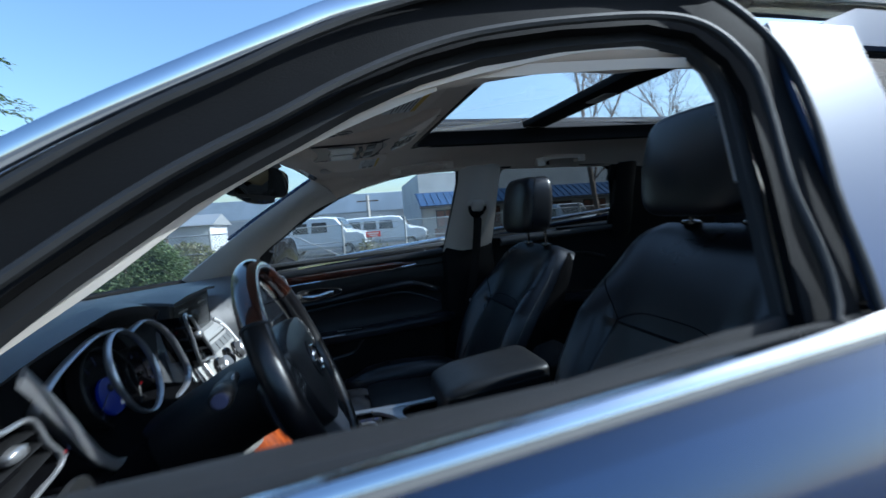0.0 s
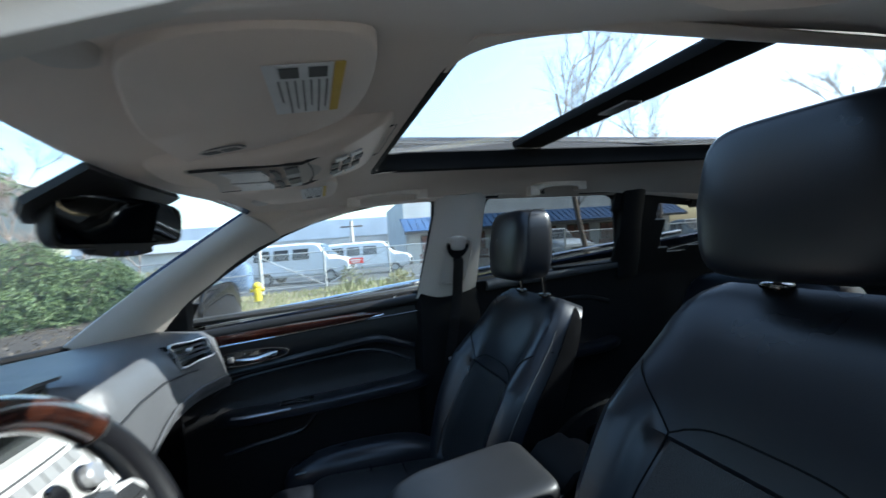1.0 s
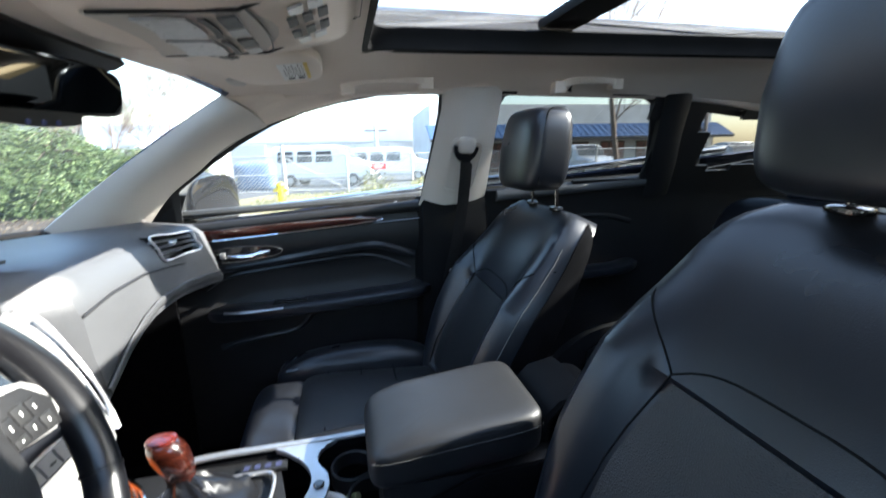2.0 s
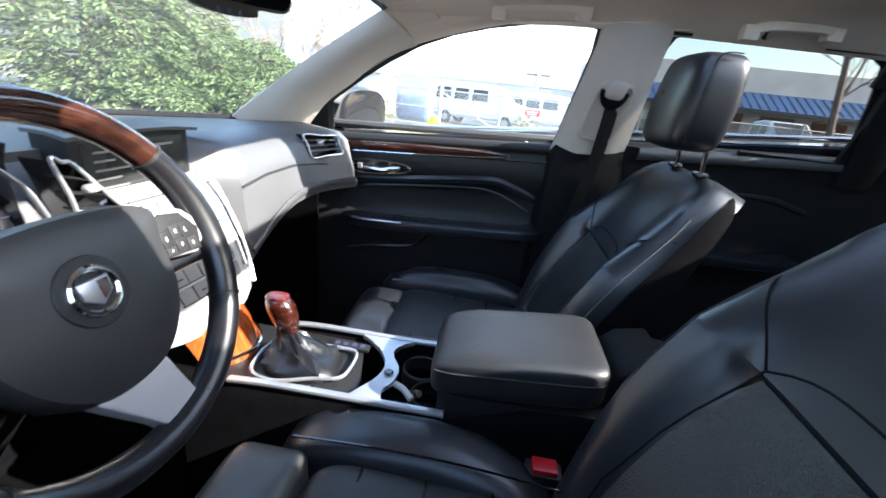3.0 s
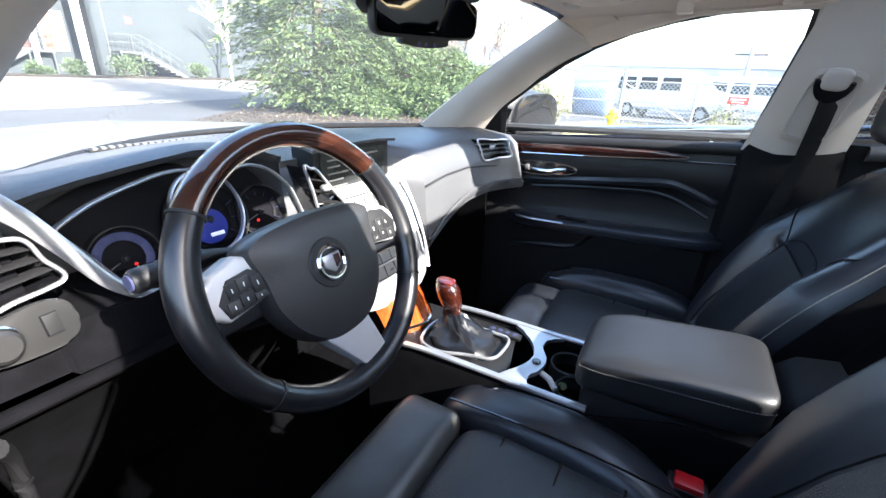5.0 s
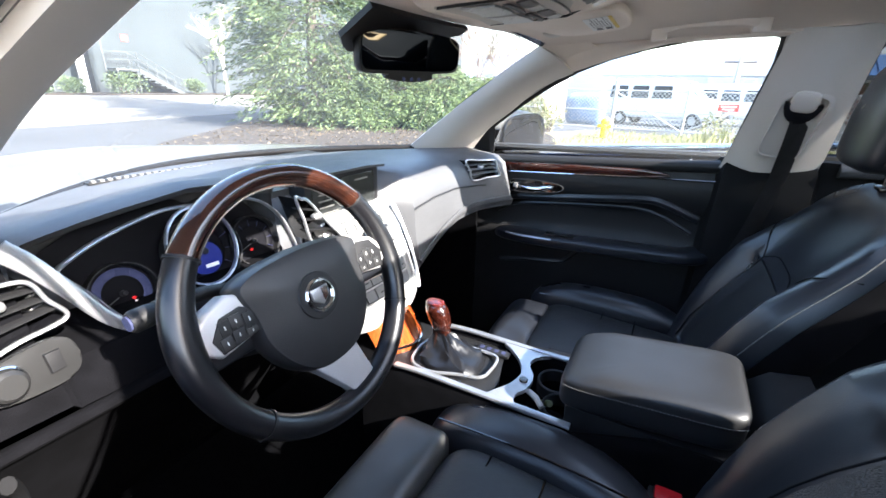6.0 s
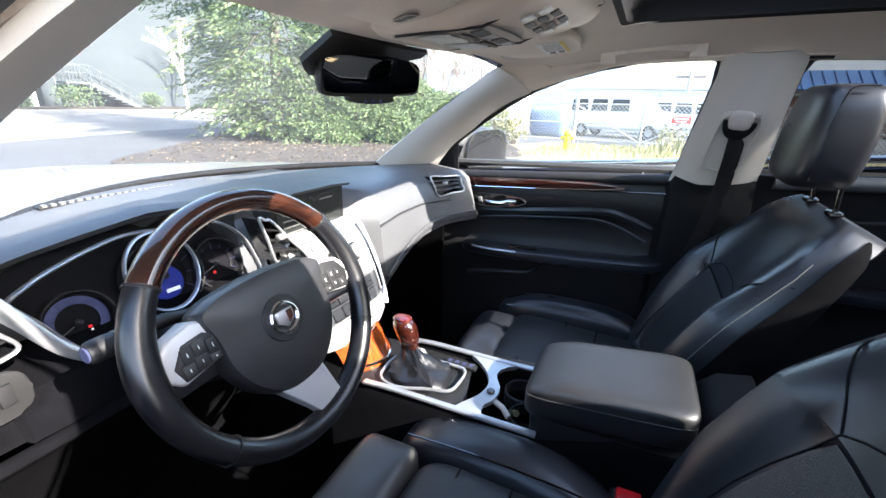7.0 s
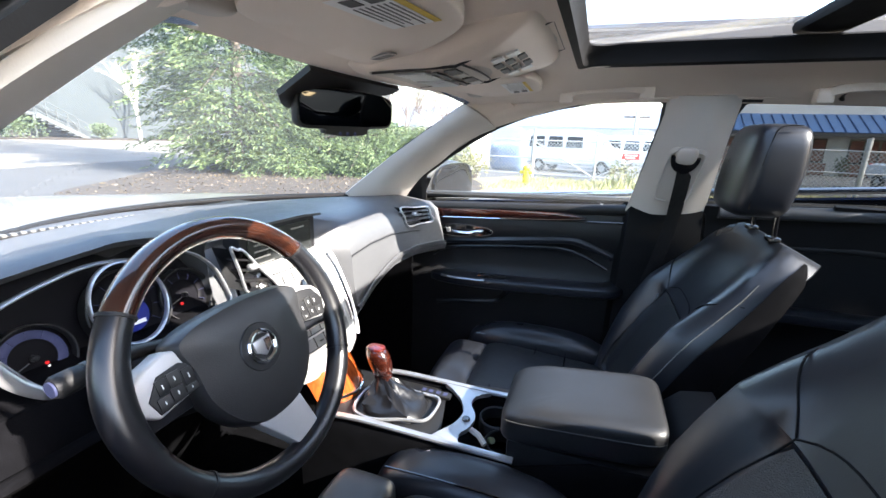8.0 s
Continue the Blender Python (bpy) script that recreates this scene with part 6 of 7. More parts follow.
    part("armrest_trim", sweep(smooth_line(chrome, 16), 0.006, 0.004, 8), SILVER, d, "silver armrest tip")
    part("window_switches", slab([(-0.05, -0.014), (0.05, -0.014), (0.05, 0.014), (-0.05, 0.014)], basis(m @ Vector((0.68, -0.06, 0.836)), Vector((0, -1, 0)), Vector((sx, 0, 0)), Vector((0, 0, 1))), 0.005, 0.002), GLOSSBLACK, d, "black window switches")
    sail = [m @ Vector(p) for p in ((0.776, 0.36, 1.06), (0.770, 0.262, 1.062), (0.724, 0.205, 1.172), (0.715, 0.246, 1.178))]
    part("sail_panel", solid(pane(sail), 0.008), PLASTIC, d, "black corner panel behind the mirror")
    part("lock_pin", cyl(m @ Vector((0.742, -0.405, 1.115)), m @ Vector((0.742, -0.405, 1.128)), 0.005, 0.004, 10), SILVER, d, "small lock pin")
    return d


front_door(1, "black lined front door with a dark red wood strip, closed")
drv = front_door(-1, "black lined driver door with its window wound down, closed")
part("grab_trim", sweep(smooth_line([(-0.69, 0.085, 1.005), (-0.683, 0.11, 0.975), (-0.682, 0.118, 0.94), (-0.684, 0.112, 0.9), (-0.69, 0.09, 0.86)], 24), 0.006, 0.008, 10), MATTE, drv, "curved black grab trim")

# rear doors: belt ledge and lining bulge
for sx in (-1, 1):
    m = Matrix.Diagonal((sx, 1, 1, 1))
    d = thing("rear_door", (sx * 0.74, -1.0, 0.4), "black lined rear door in shadow, closed", "car door", "rear doors")
    part("ledge", sweep([m @ Vector((0.715, y, 1.135 + (-y - 0.7) * 0.06)) for y in [-0.74 - 0.04 * i for i in range(16)]], 0.024, 0.02, 12, flat=2.6), SOFT, d, "black window ledge")
    part("armrest", sweep(smooth_line([m @ Vector((x, y, z)) for x, y, z in ((0.73, -0.76, 0.84), (0.69, -0.82, 0.845), (0.685, -1.0, 0.85), (0.69, -1.2, 0.855), (0.73, -1.28, 0.86))], 20), 0.04, 0.02, 12, flat=3), LEATHER, d, "black padded door armrest")
    part("moulding", sweep(smooth_line([m @ Vector((0.732, y, z)) for y, z in ((-0.76, 1.02), (-0.95, 1.04), (-1.15, 1.05), (-1.28, 1.02))], 20), 0.008, 0.01, 8), PLASTIC, d)
    part("handle", sweep(smooth_line([m @ Vector((0.722, y, z)) for y, z in ((-0.8, 1.0), (-0.85, 1.003), (-0.9, 1.003), (-0.93, 1.0))], 14), 0.005, 0.006, 8), CHROME, d, "chrome door handle")

# ---- overhead ----
rv = thing("rear_view_mirror", (0.03, 0.13, 1.37), "black rear-view mirror on a stalk, dimmed glass", "mirror", put=move(0.012, 0.012, 0.014, (0.91, 1, 1)))
rq = basis(Vector((0.0, 0.108, 1.366)), Vector((0.94, -0.34, 0.0)).normalized(), Vector((-0.045, -0.125, 0.99)).normalized(), Vector((-0.337, -0.932, -0.133)).normalized())
ol = smooth_line([(-0.128, 0.0, 0), (-0.122, 0.03, 0), (-0.08, 0.038, 0), (0, 0.04, 0), (0.08, 0.036, 0), (0.122, 0.026, 0), (0.13, 0.0, 0), (0.122, -0.03, 0), (0.06, -0.036, 0), (0.055, -0.047, 0), (0.0, -0.052, 0), (-0.055, -0.047, 0), (-0.06, -0.038, 0), (-0.118, -0.034, 0)], 72, True)
secs = [[rq @ Vector((p.x * k, p.y * k, c)) for p in ol] for k, c in ((0.55, -0.045), (0.85, -0.035), (1.0, -0.012), (1.0, 0.0), (0.98, 0.004))]
part("housing", loft(secs), PLASTIC, rv, "black mirror housing")
gl = [(p.x * 0.955, max(p.y, -0.036) * 0.9 + 0.002) for p in ol]
part("mirror_glass", slab(gl, rq @ Matrix.Translation((0, 0, 0.002)), 0.004, 0.001), DIM_MIRROR, rv, "dark dimmed mirror glass")
for i in (-1, 0, 1):
    part("button", disc(rq @ Vector((i * 0.02, -0.0455, 0.003)), rq.to_3x3() @ Vector((0, 0, 1)), 0, 0.0035, 0.003, 12), GAUGE_RING, rv, "small lit button")
part("stalk", sweep([rq @ Vector((0, 0.005, -0.03)), (0.01, 0.165, 1.388), (0.012, 0.195, 1.40)], 0.02, 0.02, 14), PLASTIC, rv, "black mirror foot")


def visor_plate(sx):
    m = Matrix.Diagonal((sx, 1, 1, 1))
    v = thing("sun_visor", m @ Vector((-0.3, -0.1, 1.45)), "beige folded sun visor with a warning label", "sun visor", "sun visors", put=move(0, 0.008, 0.01))
    olv = [(-0.105, -0.012), (-0.12, -0.06), (-0.165, -0.13), (-0.222, -0.19), (-0.27, -0.215), (-0.35, -0.224), (-0.455, -0.215), (-0.482, -0.17), (-0.482, -0.11), (-0.46, -0.07), (-0.42, -0.047), (-0.3, -0.014), (-0.2, -0.004)]
    olv = [(p.x, p.y) for p in smooth_line([(a, b, 0) for a, b in olv], 60, True)]

    def zz(x, y):
        return 1.449 + 0.028 * (-y) / 0.25 - 0.012 * max(0, (-x - 0.3)) / 0.2
    cxm, cym = -0.29, -0.12
    secs = []
    for k, dz in ((0.96, 0.004), (1.0, 0.001), (1.0, -0.009), (0.992, -0.0125), (0.975, -0.014), (0.5, -0.0145), (0.1, -0.015)):
        secs.append([m @ Vector((lerp(cxm, x, k), lerp(cym, y, k), zz(lerp(cxm, x, k), lerp(cym, y, k)) + dz)) for x, y in olv])
    part("panel", loft(secs), FABRIC, v, "beige cloth visor panel")

    def on(x, y, d=0.0158):
        return m @ Vector((x, y, zz(x, y) - d))
    # warning label with a yellow head and unreadable lines
    def patch(x0, x1, y0, y1, d, material, nm, lb=""):
        bm = loft([[on(x, y, d) for x in (x0, (x0 + x1) / 2, x1)] for y in (y0, y1)], False)
        part(nm, solid(bm, 0.0006), material, v, lb)
    patch(-0.432, -0.294, -0.188, -0.138, 0.0158, WHITE, "warning_label", "white warning label")
    patch(-0.432, -0.294, -0.197, -0.189, 0.0158, YELLOW, "label_head", "yellow strip of the label")
    for i in range(7):
        w = (0.085, 0.1, 0.075, 0.096, 0.085, 0.1, 0.06)[i]
        patch(-0.396, -0.396 + w, -0.185 + 0.0062 * i, -0.1834 + 0.0062 * i, 0.0165, STITCH, "label_line")
    patch(-0.426, -0.404, -0.184, -0.17, 0.0165, INK, "label_sign")
    patch(-0.426, -0.404, -0.163, -0.149, 0.0165, INK, "label_sign")
    tip = basis(on(-0.172, -0.062, 0.0145), m.to_3x3() @ Vector((0.62, 0.78, 0)), m.to_3x3() @ Vector((-0.78, 0.62, 0)), Vector((0, 0, -1)))
    pod = [(0.036 * math.copysign(abs(math.cos(q_)) ** 0.5, math.cos(q_)), 0.009 * math.copysign(abs(math.sin(q_)) ** 0.5, math.sin(q_))) for q_ in [2 * math.pi * i / 28 for i in range(28)]]
    part("clip_base", slab(pod, tip, 0.003, 0.001), TRIM, v, "beige clip plate")
    part("clip_base_edge", sweep([tip @ Vector((a_, b_, 0.0015)) for a_, b_ in pod], 0.0009, 0.0009, 6, closed=True), SLIT, v)
    for a_ in (-0.017, 0.015):
        part("clip_slot", slab([(a_ - 0.012, -0.005), (a_ + 0.012, -0.005), (a_ + 0.012, 0.005), (a_ - 0.012, 0.005)], tip @ Matrix.Translation((0, 0, 0.003)), 0.0008, 0), SLIT, v, "dark clip slot")
    part("pivot", pillow(0.035, 0.02, 0.012, 0.6, 0.6, 18, 8, lambda p: m @ Vector((-0.46, -0.03, 1.444)) + p), TRIM, v, "beige visor pivot")


visor_plate(-1)
visor_plate(1)

ohc = thing("overhead_console", (0, -0.12, 1.45), "beige overhead console with lamps and dark buttons", "console", put=move(0, 0.01, 0.012))
half = [(0.09, 0.045), (0.125, -0.02), (0.145, -0.1), (0.165, -0.19), (0.178, -0.25), (0.175, -0.29), (0.09, -0.3)]
ool = smooth_line([(0.0, 0.062, 0)] + [(a, b, 0) for a, b in half] + [(0.0, -0.302, 0)] + [(-a, b, 0) for a, b in half[::-1]], 72, True)


def oz(y):
    return table(-y, [(-0.06, 1.438), (0.03, 1.437), (0.12, 1.441), (0.2, 1.456), (0.26, 1.476), (0.31, 1.506)])


secs = []
for k, dz in ((1.1, 0.045), (1.03, 0.012), (0.99, 0.0), (0.93, -0.008), (0.6, -0.012), (0.2, -0.013)):
    secs.append([Vector((p.x * k, -0.11 + (p.y + 0.11) * k, oz(-0.11 + (p.y + 0.11) * k) + dz)) for p in ool])
part("body", loft(secs), FABRIC, ohc, "beige console body")


def under(x0, x1, y0, y1, d, thick, material, name, label="", bend=0.0):
    def z(y):
        t = min(1, math.hypot(0, (y + 0.11) / 0.18))
        return oz(y) - 0.0125 + 0.008 * t ** 3 - d
    bm = loft([[Vector((lerp(x0, x1, i / 6), y + bend * (2 * i / 6 - 1) ** 2, z(y))) for i in range(7)] for y in (y0, (y0 + y1) / 2, y1)], False)
    return part(name, solid(bm, thick), material, ohc, label)


under(-0.105, 0.105, -0.02, -0.3, 0.0, 0.004, TRIM, "plate", "beige trim plate", 0.015)
for sx in (-1, 1):
    lx = sx * 0.05
    under(lx - 0.042, lx + 0.042, -0.05, -0.105, 0.002, 0.003, LAMP_LENS, "lamp_lens", "frosted map lamp", 0.006)
    under(lx - 0.04, lx + 0.04, -0.114, -0.122, 0.002, 0.003, SLIT, "lamp_slot", "grey slot beside the lamp", 0.004)
    under(lx - 0.04, lx + 0.002, -0.13, -0.15, 0.002, 0.003, SLIT, "rocker_switch", "dark grey rocker switch")
    under(lx + 0.008, lx + 0.04, -0.13, -0.15, 0.002, 0.003, STACK, "rocker_switch", "pale rocker switch")
    under(sx * 0.012, sx * 0.045, -0.2, -0.212, 0.0025, 0.003, SLIT, "call_button", "dark grey button")
    under(sx * 0.012, sx * 0.045, -0.219, -0.231, 0.0025, 0.003, SLIT, "call_button", "dark grey button")
    under(sx * 0.012, sx * 0.045, -0.238, -0.25, 0.0025, 0.003, SLIT, "call_button", "dark grey button")
    under(sx * 0.056, sx * 0.082, -0.205, -0.222, 0.0025, 0.003, LAMP_LENS, "call_button", "pale button")
    under(sx * 0.056, sx * 0.082, -0.228, -0.245, 0.0025, 0.003, LAMP_LENS, "call_button", "pale button")
    under(sx * 0.1045, sx * 0.1065, -0.01, -0.3, 0.001, 0.004, PLASTIC, "joint")
under(-0.1, 0.1, -0.17, -0.1715, 0.0015, 0.003, SLIT, "joint", "", 0.008)
under(-0.106, 0.106, -0.296, -0.3, 0.001, 0.004, PLASTIC, "joint", "", 0.0)

# grab handles over the doors
for sx in (1,):
    for y0, y1 in ((-0.27, -0.475), (-0.86, -1.04)):
        gh = thing("grab_handle", (sx * 0.55, (y0 + y1) / 2, 1.45), "beige folding grab handle above the door", "grab handle", "grab handles")
        m = Matrix.Diagonal((sx, 1, 1, 1))
        zz0 = 1.464 if y0 > -0.5 else 1.472
        bar = [(0.54, y0, zz0 - 0.012), (0.524, y0 - 0.01, zz0 - 0.006), (0.521, lerp(y0, y1, 0.25), zz0 + 0.004), (0.521, lerp(y0, y1, 0.75), zz0 + 0.008), (0.524, y1 + 0.01, zz0 + 0.003), (0.54, y1, zz0)]
        part("bar", sweep(smooth_line([m @ Vector(p) for p in bar], 26), 0.011, 0.012, 10, flat=3), FABRIC, gh, "beige grip bar")
        for yy, zo in ((y0, -0.014), (y1, 0.0)):
            part("foot", box(m @ Vector((0.53, yy, zz0 + zo)) - Vector((0.016, 0.018, 0.017)), m @ Vector((0.53, yy, zz0 + zo)) + Vector((0.016, 0.018, 0.017)), 0.005), FABRIC, gh, "beige handle foot")
for sx in (-1, 1):
    hk = thing("coat_hook", (sx * 0.55, -0.93, 1.47), "small dark coat hook in the roof rail", "coat hook", "coat hooks")
    m = Matrix.Diagonal((sx, 1, 1, 1))
    part("hook", sweep([m @ Vector(p) for p in ((0.55, -0.9, 1.48), (0.53, -0.9, 1.465), (0.54, -0.9, 1.452))], 0.006, 0.008, 8), PLASTIC, hk)

# ---- outdoors ----
CAR_OBJECTS = set(bpy.data.objects)


def ground_z(x, y):
    """The yard is level beside the car and climbs gently ahead of it."""
    return -0.1 + 0.022 * min(max(y - 4.0, 0.0), 60.0)


def ground_sheet():
    xs = [-900, -300, -100, -50, -30, -20, -12, -6, 0, 6, 12, 18, 24, 30, 40, 60, 100, 300, 900]
    ys = [-900, -300, -100, -40, -20, -8, 0, 4, 8, 14, 20, 26, 32, 40, 50, 64, 100, 300, 900]
    return loft([[Vector((x, y, ground_z(x, y))) for x in xs] for y in ys], False)


solo("ground", ground_sheet(), ASPHALT, "grey asphalt yard with worn lighter patches", "ground", kind="structure")


def patch(name, outline, material, label, lift=0.02, thick=0.04):
    """A flat piece of ground with an edge, laid on the yard."""
    bm = bmesh.new()
    top = [bm.verts.new((x, y, ground_z(x, y) + lift)) for x, y in outline]
    low = [bm.verts.new((x, y, ground_z(x, y) + lift - thick)) for x, y in outline]
    n = len(top)
    bm.faces.new(top)
    for i in range(n):
        bm.faces.new((top[i], low[i], low[(i + 1) % n], top[(i + 1) % n]))
    bmesh.ops.triangulate(bm, faces=bm.faces[:])
    return solo(name, bm, material, label, "ground", kind="structure", smooth=False)


patch("concrete_yard", [(-30, 15.5), (4, 14.5), (13.5, 16.8), (22, 24), (30, 40), (-30, 40)], CONCRETE, "pale sunlit concrete yard before the building", 0.01)
patch("concrete_apron", [(-6, -14), (9.5, -14), (10.2, 0), (7.0, 4.3), (4.2, 7.2), (0.5, 8.4), (-6, 8.2)], CONCRETE, "pale concrete parking apron round the car", 0.012)
bed_edge = [(3.9, 9.0), (5.2, 7.4), (7.4, 5.4), (9.6, 3.6), (12.0, 3.2), (16, 6), (19, 13), (17.5, 17), (13.5, 15.6), (9.5, 13.0), (6.0, 10.6)]
patch("planting_bed", [(p.x, p.y) for p in smooth_line([(x, y, 0) for x, y in bed_edge], 60, True)], MULCH, "brown mulch bed under the evergreens", 0.1, 0.12)
patch("verge", [(10.6, 3.4), (11.2, -16), (17.0, -16), (17.0, 3.4), (14, 4.6)], GRASSY, "strip of dry grass before the fence", 0.06, 0.08)
patch("verge_kerb", [(10.3, 3.4), (10.9, -16), (11.15, -16), (10.6, 3.4)], CONCRETE, "pale concrete kerb", 0.1, 0.14)


def spray(bm, at, out, length, width, droop, rng):
    """One small flat spray of needles: two or three narrow blades."""
    out = out.normalized()
    side = out.cross(Vector((rng.uniform(-1, 1), rng.uniform(-1, 1), rng.uniform(0.2, 1)))).normalized()
    tip = at + out * length + Vector((0, 0, -droop))
    mid = at + out * length * 0.5 + Vector((0, 0, -droop * 0.3))
    v = [bm.verts.new(p) for p in (at, mid + side * width, tip, mid - side * width)]
    bm.faces.new(v)


def evergreen(name, x, y, height, radius, seed, label, limbs=210, twigs=16, base=0.15, shape=0.85, gap=0.05, size=1.0, waist=0.0):
    """A conifer: trunk, drooping limbs in layers, flat fans of twigs on each limb and needle sprays on each twig."""
    rng = random.Random(seed)
    z0 = ground_z(x, y) + 0.1
    tr = thing(name, (x, y, z0), label, "tree", "evergreens")
    trunk = [Vector((x + 0.05 * math.sin(i), y + 0.05 * math.cos(i * 1.3), z0 - 0.1 + height * i / 9)) for i in range(10)]
    part("trunk", sweep(trunk, lambda t: 0.16 * (1 - 0.93 * t) * min(height, 10) / 8, None, 10, up=(1, 0, 0)), BARK, tr, "brown trunk")
    leaf, parts_ = bmesh.new(), []
    for i in range(limbs):
        h = base + (1 - base) * ((i + rng.random()) / limbs) ** (1.6 if waist else 1.0)
        a = i * 2.4 + rng.uniform(-0.5, 0.5)
        reach = radius * (1 - h) ** shape * rng.uniform(0.7, 1.15) + 0.15
        if rng.random() < 0.1:
            reach *= 1.25
        if waist:
            reach *= min(1.0, 0.36 + 0.64 * h * height / waist)
        d = Vector((math.cos(a), math.sin(a), 0))
        p0 = Vector((x, y, z0 + h * height))
        p1 = p0 + d * reach * 0.5 + Vector((0, 0, reach * 0.05))
        p2 = p0 + d * reach + Vector((0, 0, -reach * rng.uniform(0.08, 0.32)))
        if i % 3 == 0:
            parts_.append(sweep([p0, p1, p2], lambda t: 0.024 * (1 - 0.8 * t), None, 5))
        side = Vector((-d.y, d.x, 0))
        n = max(5, int(twigs * reach / radius * 1.5))
        for j in range(n):
            t = 0.22 + 0.78 * (j + rng.random()) / n
            p = p0.lerp(p1, t / 0.5) if t < 0.5 else p1.lerp(p2, (t - 0.5) / 0.5)
            sg = 1 if j % 2 else -1
            run = 0.16 + 0.42 * reach * (1.05 - t) * rng.uniform(0.6, 1.1)
            td = (d * 0.75 + side * sg * rng.uniform(0.5, 0.95) + Vector((0, 0, rng.uniform(-0.3, 0.12)))).normalized()
            k = max(4, int(run / gap))
            for s_ in range(k):
                q = p + td * (run * (s_ + rng.random()) / k) + Vector((rng.gauss(0, 0.012), rng.gauss(0, 0.012), rng.gauss(-0.01, 0.02)))
                o = td * 0.9 + side * rng.uniform(-0.7, 0.7) + Vector((0, 0, rng.uniform(-0.55, 0.3)))
                spray(leaf, q, o, size * rng.uniform(0.07, 0.16), size * rng.uniform(0.009, 0.022), rng.uniform(0, 0.04), rng)
    part("limbs", join(*parts_), BARK, tr, "thin brown limbs")
    part("crown", leaf, CONIFER, tr, "ragged green needle crown", smooth=False)
    return tr


def bush(name, x, y, rx, ry, h, seed, material, label, n=1400, size=0.09, z=None):
    """A rounded shrub of many small leaves on thin stems."""
    rng = random.Random(seed)
    z0 = (ground_z(x, y) if z is None else z)
    b = thing(name, (x, y, z0), label, "shrub", "shrubs")
    stems, leaf = [], bmesh.new()
    lumps = [(rng.uniform(-0.6, 0.6), rng.uniform(-0.6, 0.6), rng.uniform(0.35, 0.9)) for _ in range(9)]
    for lx, ly, lz in lumps:
        stems.append(sweep([Vector((x + lx * rx * 0.2, y + ly * ry * 0.2, z0 - 0.05)), Vector((x + lx * rx * 0.7, y + ly * ry * 0.7, z0 + lz * h * 0.7))], lambda t: 0.02 * (1 - 0.7 * t), None, 5))
    for i in range(n):
        lx, ly, lz = lumps[rng.randrange(9)]
        v = Vector((rng.gauss(0, 1), rng.gauss(0, 1), rng.gauss(0, 1))).normalized() * (rng.uniform(0.55, 1.05))
        p = Vector((x + (lx * 0.75 + v.x * 0.42) * rx, y + (ly * 0.75 + v.y * 0.42) * ry, z0 + max(0.03, (lz * 0.72 + v.z * 0.3) * h)))
        spray(leaf, p, v + Vector((0, 0, 0.3)), size * rng.uniform(0.7, 1.4), size * rng.uniform(0.25, 0.5), 0.0, rng)
    part("stems", join(*stems), BARK, b)
    part("leaves", leaf, material, b, smooth=False)
    return b


def bare_tree(name, x, y, height, seed, material, label, spread=0.5, levels=4, trunk=0.1, z=None, lean=0.0, forks=(3, 4)):
    """A leafless tree: a tapered trunk that forks into limbs and fine twigs."""
    rng = random.Random(seed)
    z0 = ground_z(x, y) if z is None else z
    t = thing(name, (x, y, z0), label, "tree", "bare trees")
    stem, fine = [], []

    def grow(p, d, length, r, level):
        pts, q = [p], p
        for i in range(4):
            d = (d + Vector((rng.gauss(0, 0.12), rng.gauss(0, 0.12), rng.gauss(0.03, 0.08)))).normalized()
            q = q + d * length / 4
            pts.append(q)
        (stem if level < 2 else fine).append(sweep(pts, lambda k: r * (1 - 0.55 * k), None, 6 if level < 2 else 4))
        if level >= levels:
            return
        for i in range(rng.randint(*forks) + (level > 1)):
            k = rng.uniform(0.35, 1.0)
            b = pts[min(4, int(k * 4))]
            a = rng.uniform(0, 2 * math.pi)
            dd = (d * (1.1 - spread * 0.5) + Vector((math.cos(a), math.sin(a), rng.uniform(-0.05, 0.5))) * spread).normalized()
            grow(b, dd, length * rng.uniform(0.5, 0.72), max(r * 0.5, 0.006), level + 1)
    grow(Vector((x, y, z0 - 0.1)), Vector((lean, 0, 1)).normalized(), height * 0.5, trunk, 0)
    part("trunk", join(*stem), material, t, "tapered trunk and limbs")
    part("twigs", join(*fine), TWIG if material is not BIRCH else BIRCH, t, "fine bare twigs")
    return t


evergreen("evergreen_tree", 9.9, 10.7, 17.0, 4.3, 3, "tall layered green conifer with drooping limbs in a mulch bed", 460, 24, 0.02, 0.8, 0.06, 1.35, 4.5)
evergreen("evergreen_tree", 10.7, 9.7, 3.0, 1.9, 8, "rounded yellow-green juniper under the tall conifer", 190, 20, 0.03, 0.5)
evergreen("evergreen_tree", 11.7, 8.7, 2.6, 1.8, 11, "spreading yellow-green juniper in the bed", 180, 20, 0.03, 0.5)
evergreen("evergreen_tree", 12.6, 7.6, 2.2, 1.8, 5, "low spreading juniper in the bed", 170, 20, 0.03, 0.5)
evergreen("evergreen_tree", 13.6, 6.4, 1.7, 1.6, 9, "low spreading juniper at the end of the bed", 150, 20, 0.03, 0.5)
bare_tree("birch_tree", 20.0, 30.0, 8.5, 4, BIRCH, "leafless white birch before the pale wall", 0.42, 4, 0.11)
for i, (bx, by, r, h) in enumerate(((11.0, 30.9, 1.0, 1.0), (9.3, 31.0, 0.8, 0.8), (13.6, 30.6, 1.5, 1.5), (17.8, 30.6, 1.0, 1.1), (22.5, 30.4, 1.3, 0.6), (6.5, 31.0, 1.1, 1.0))):
    bush("shrub", bx, by, r, 0.8, h, 30 + i, SHRUB, "rounded grey-green shrub along the building", 900, 0.12)

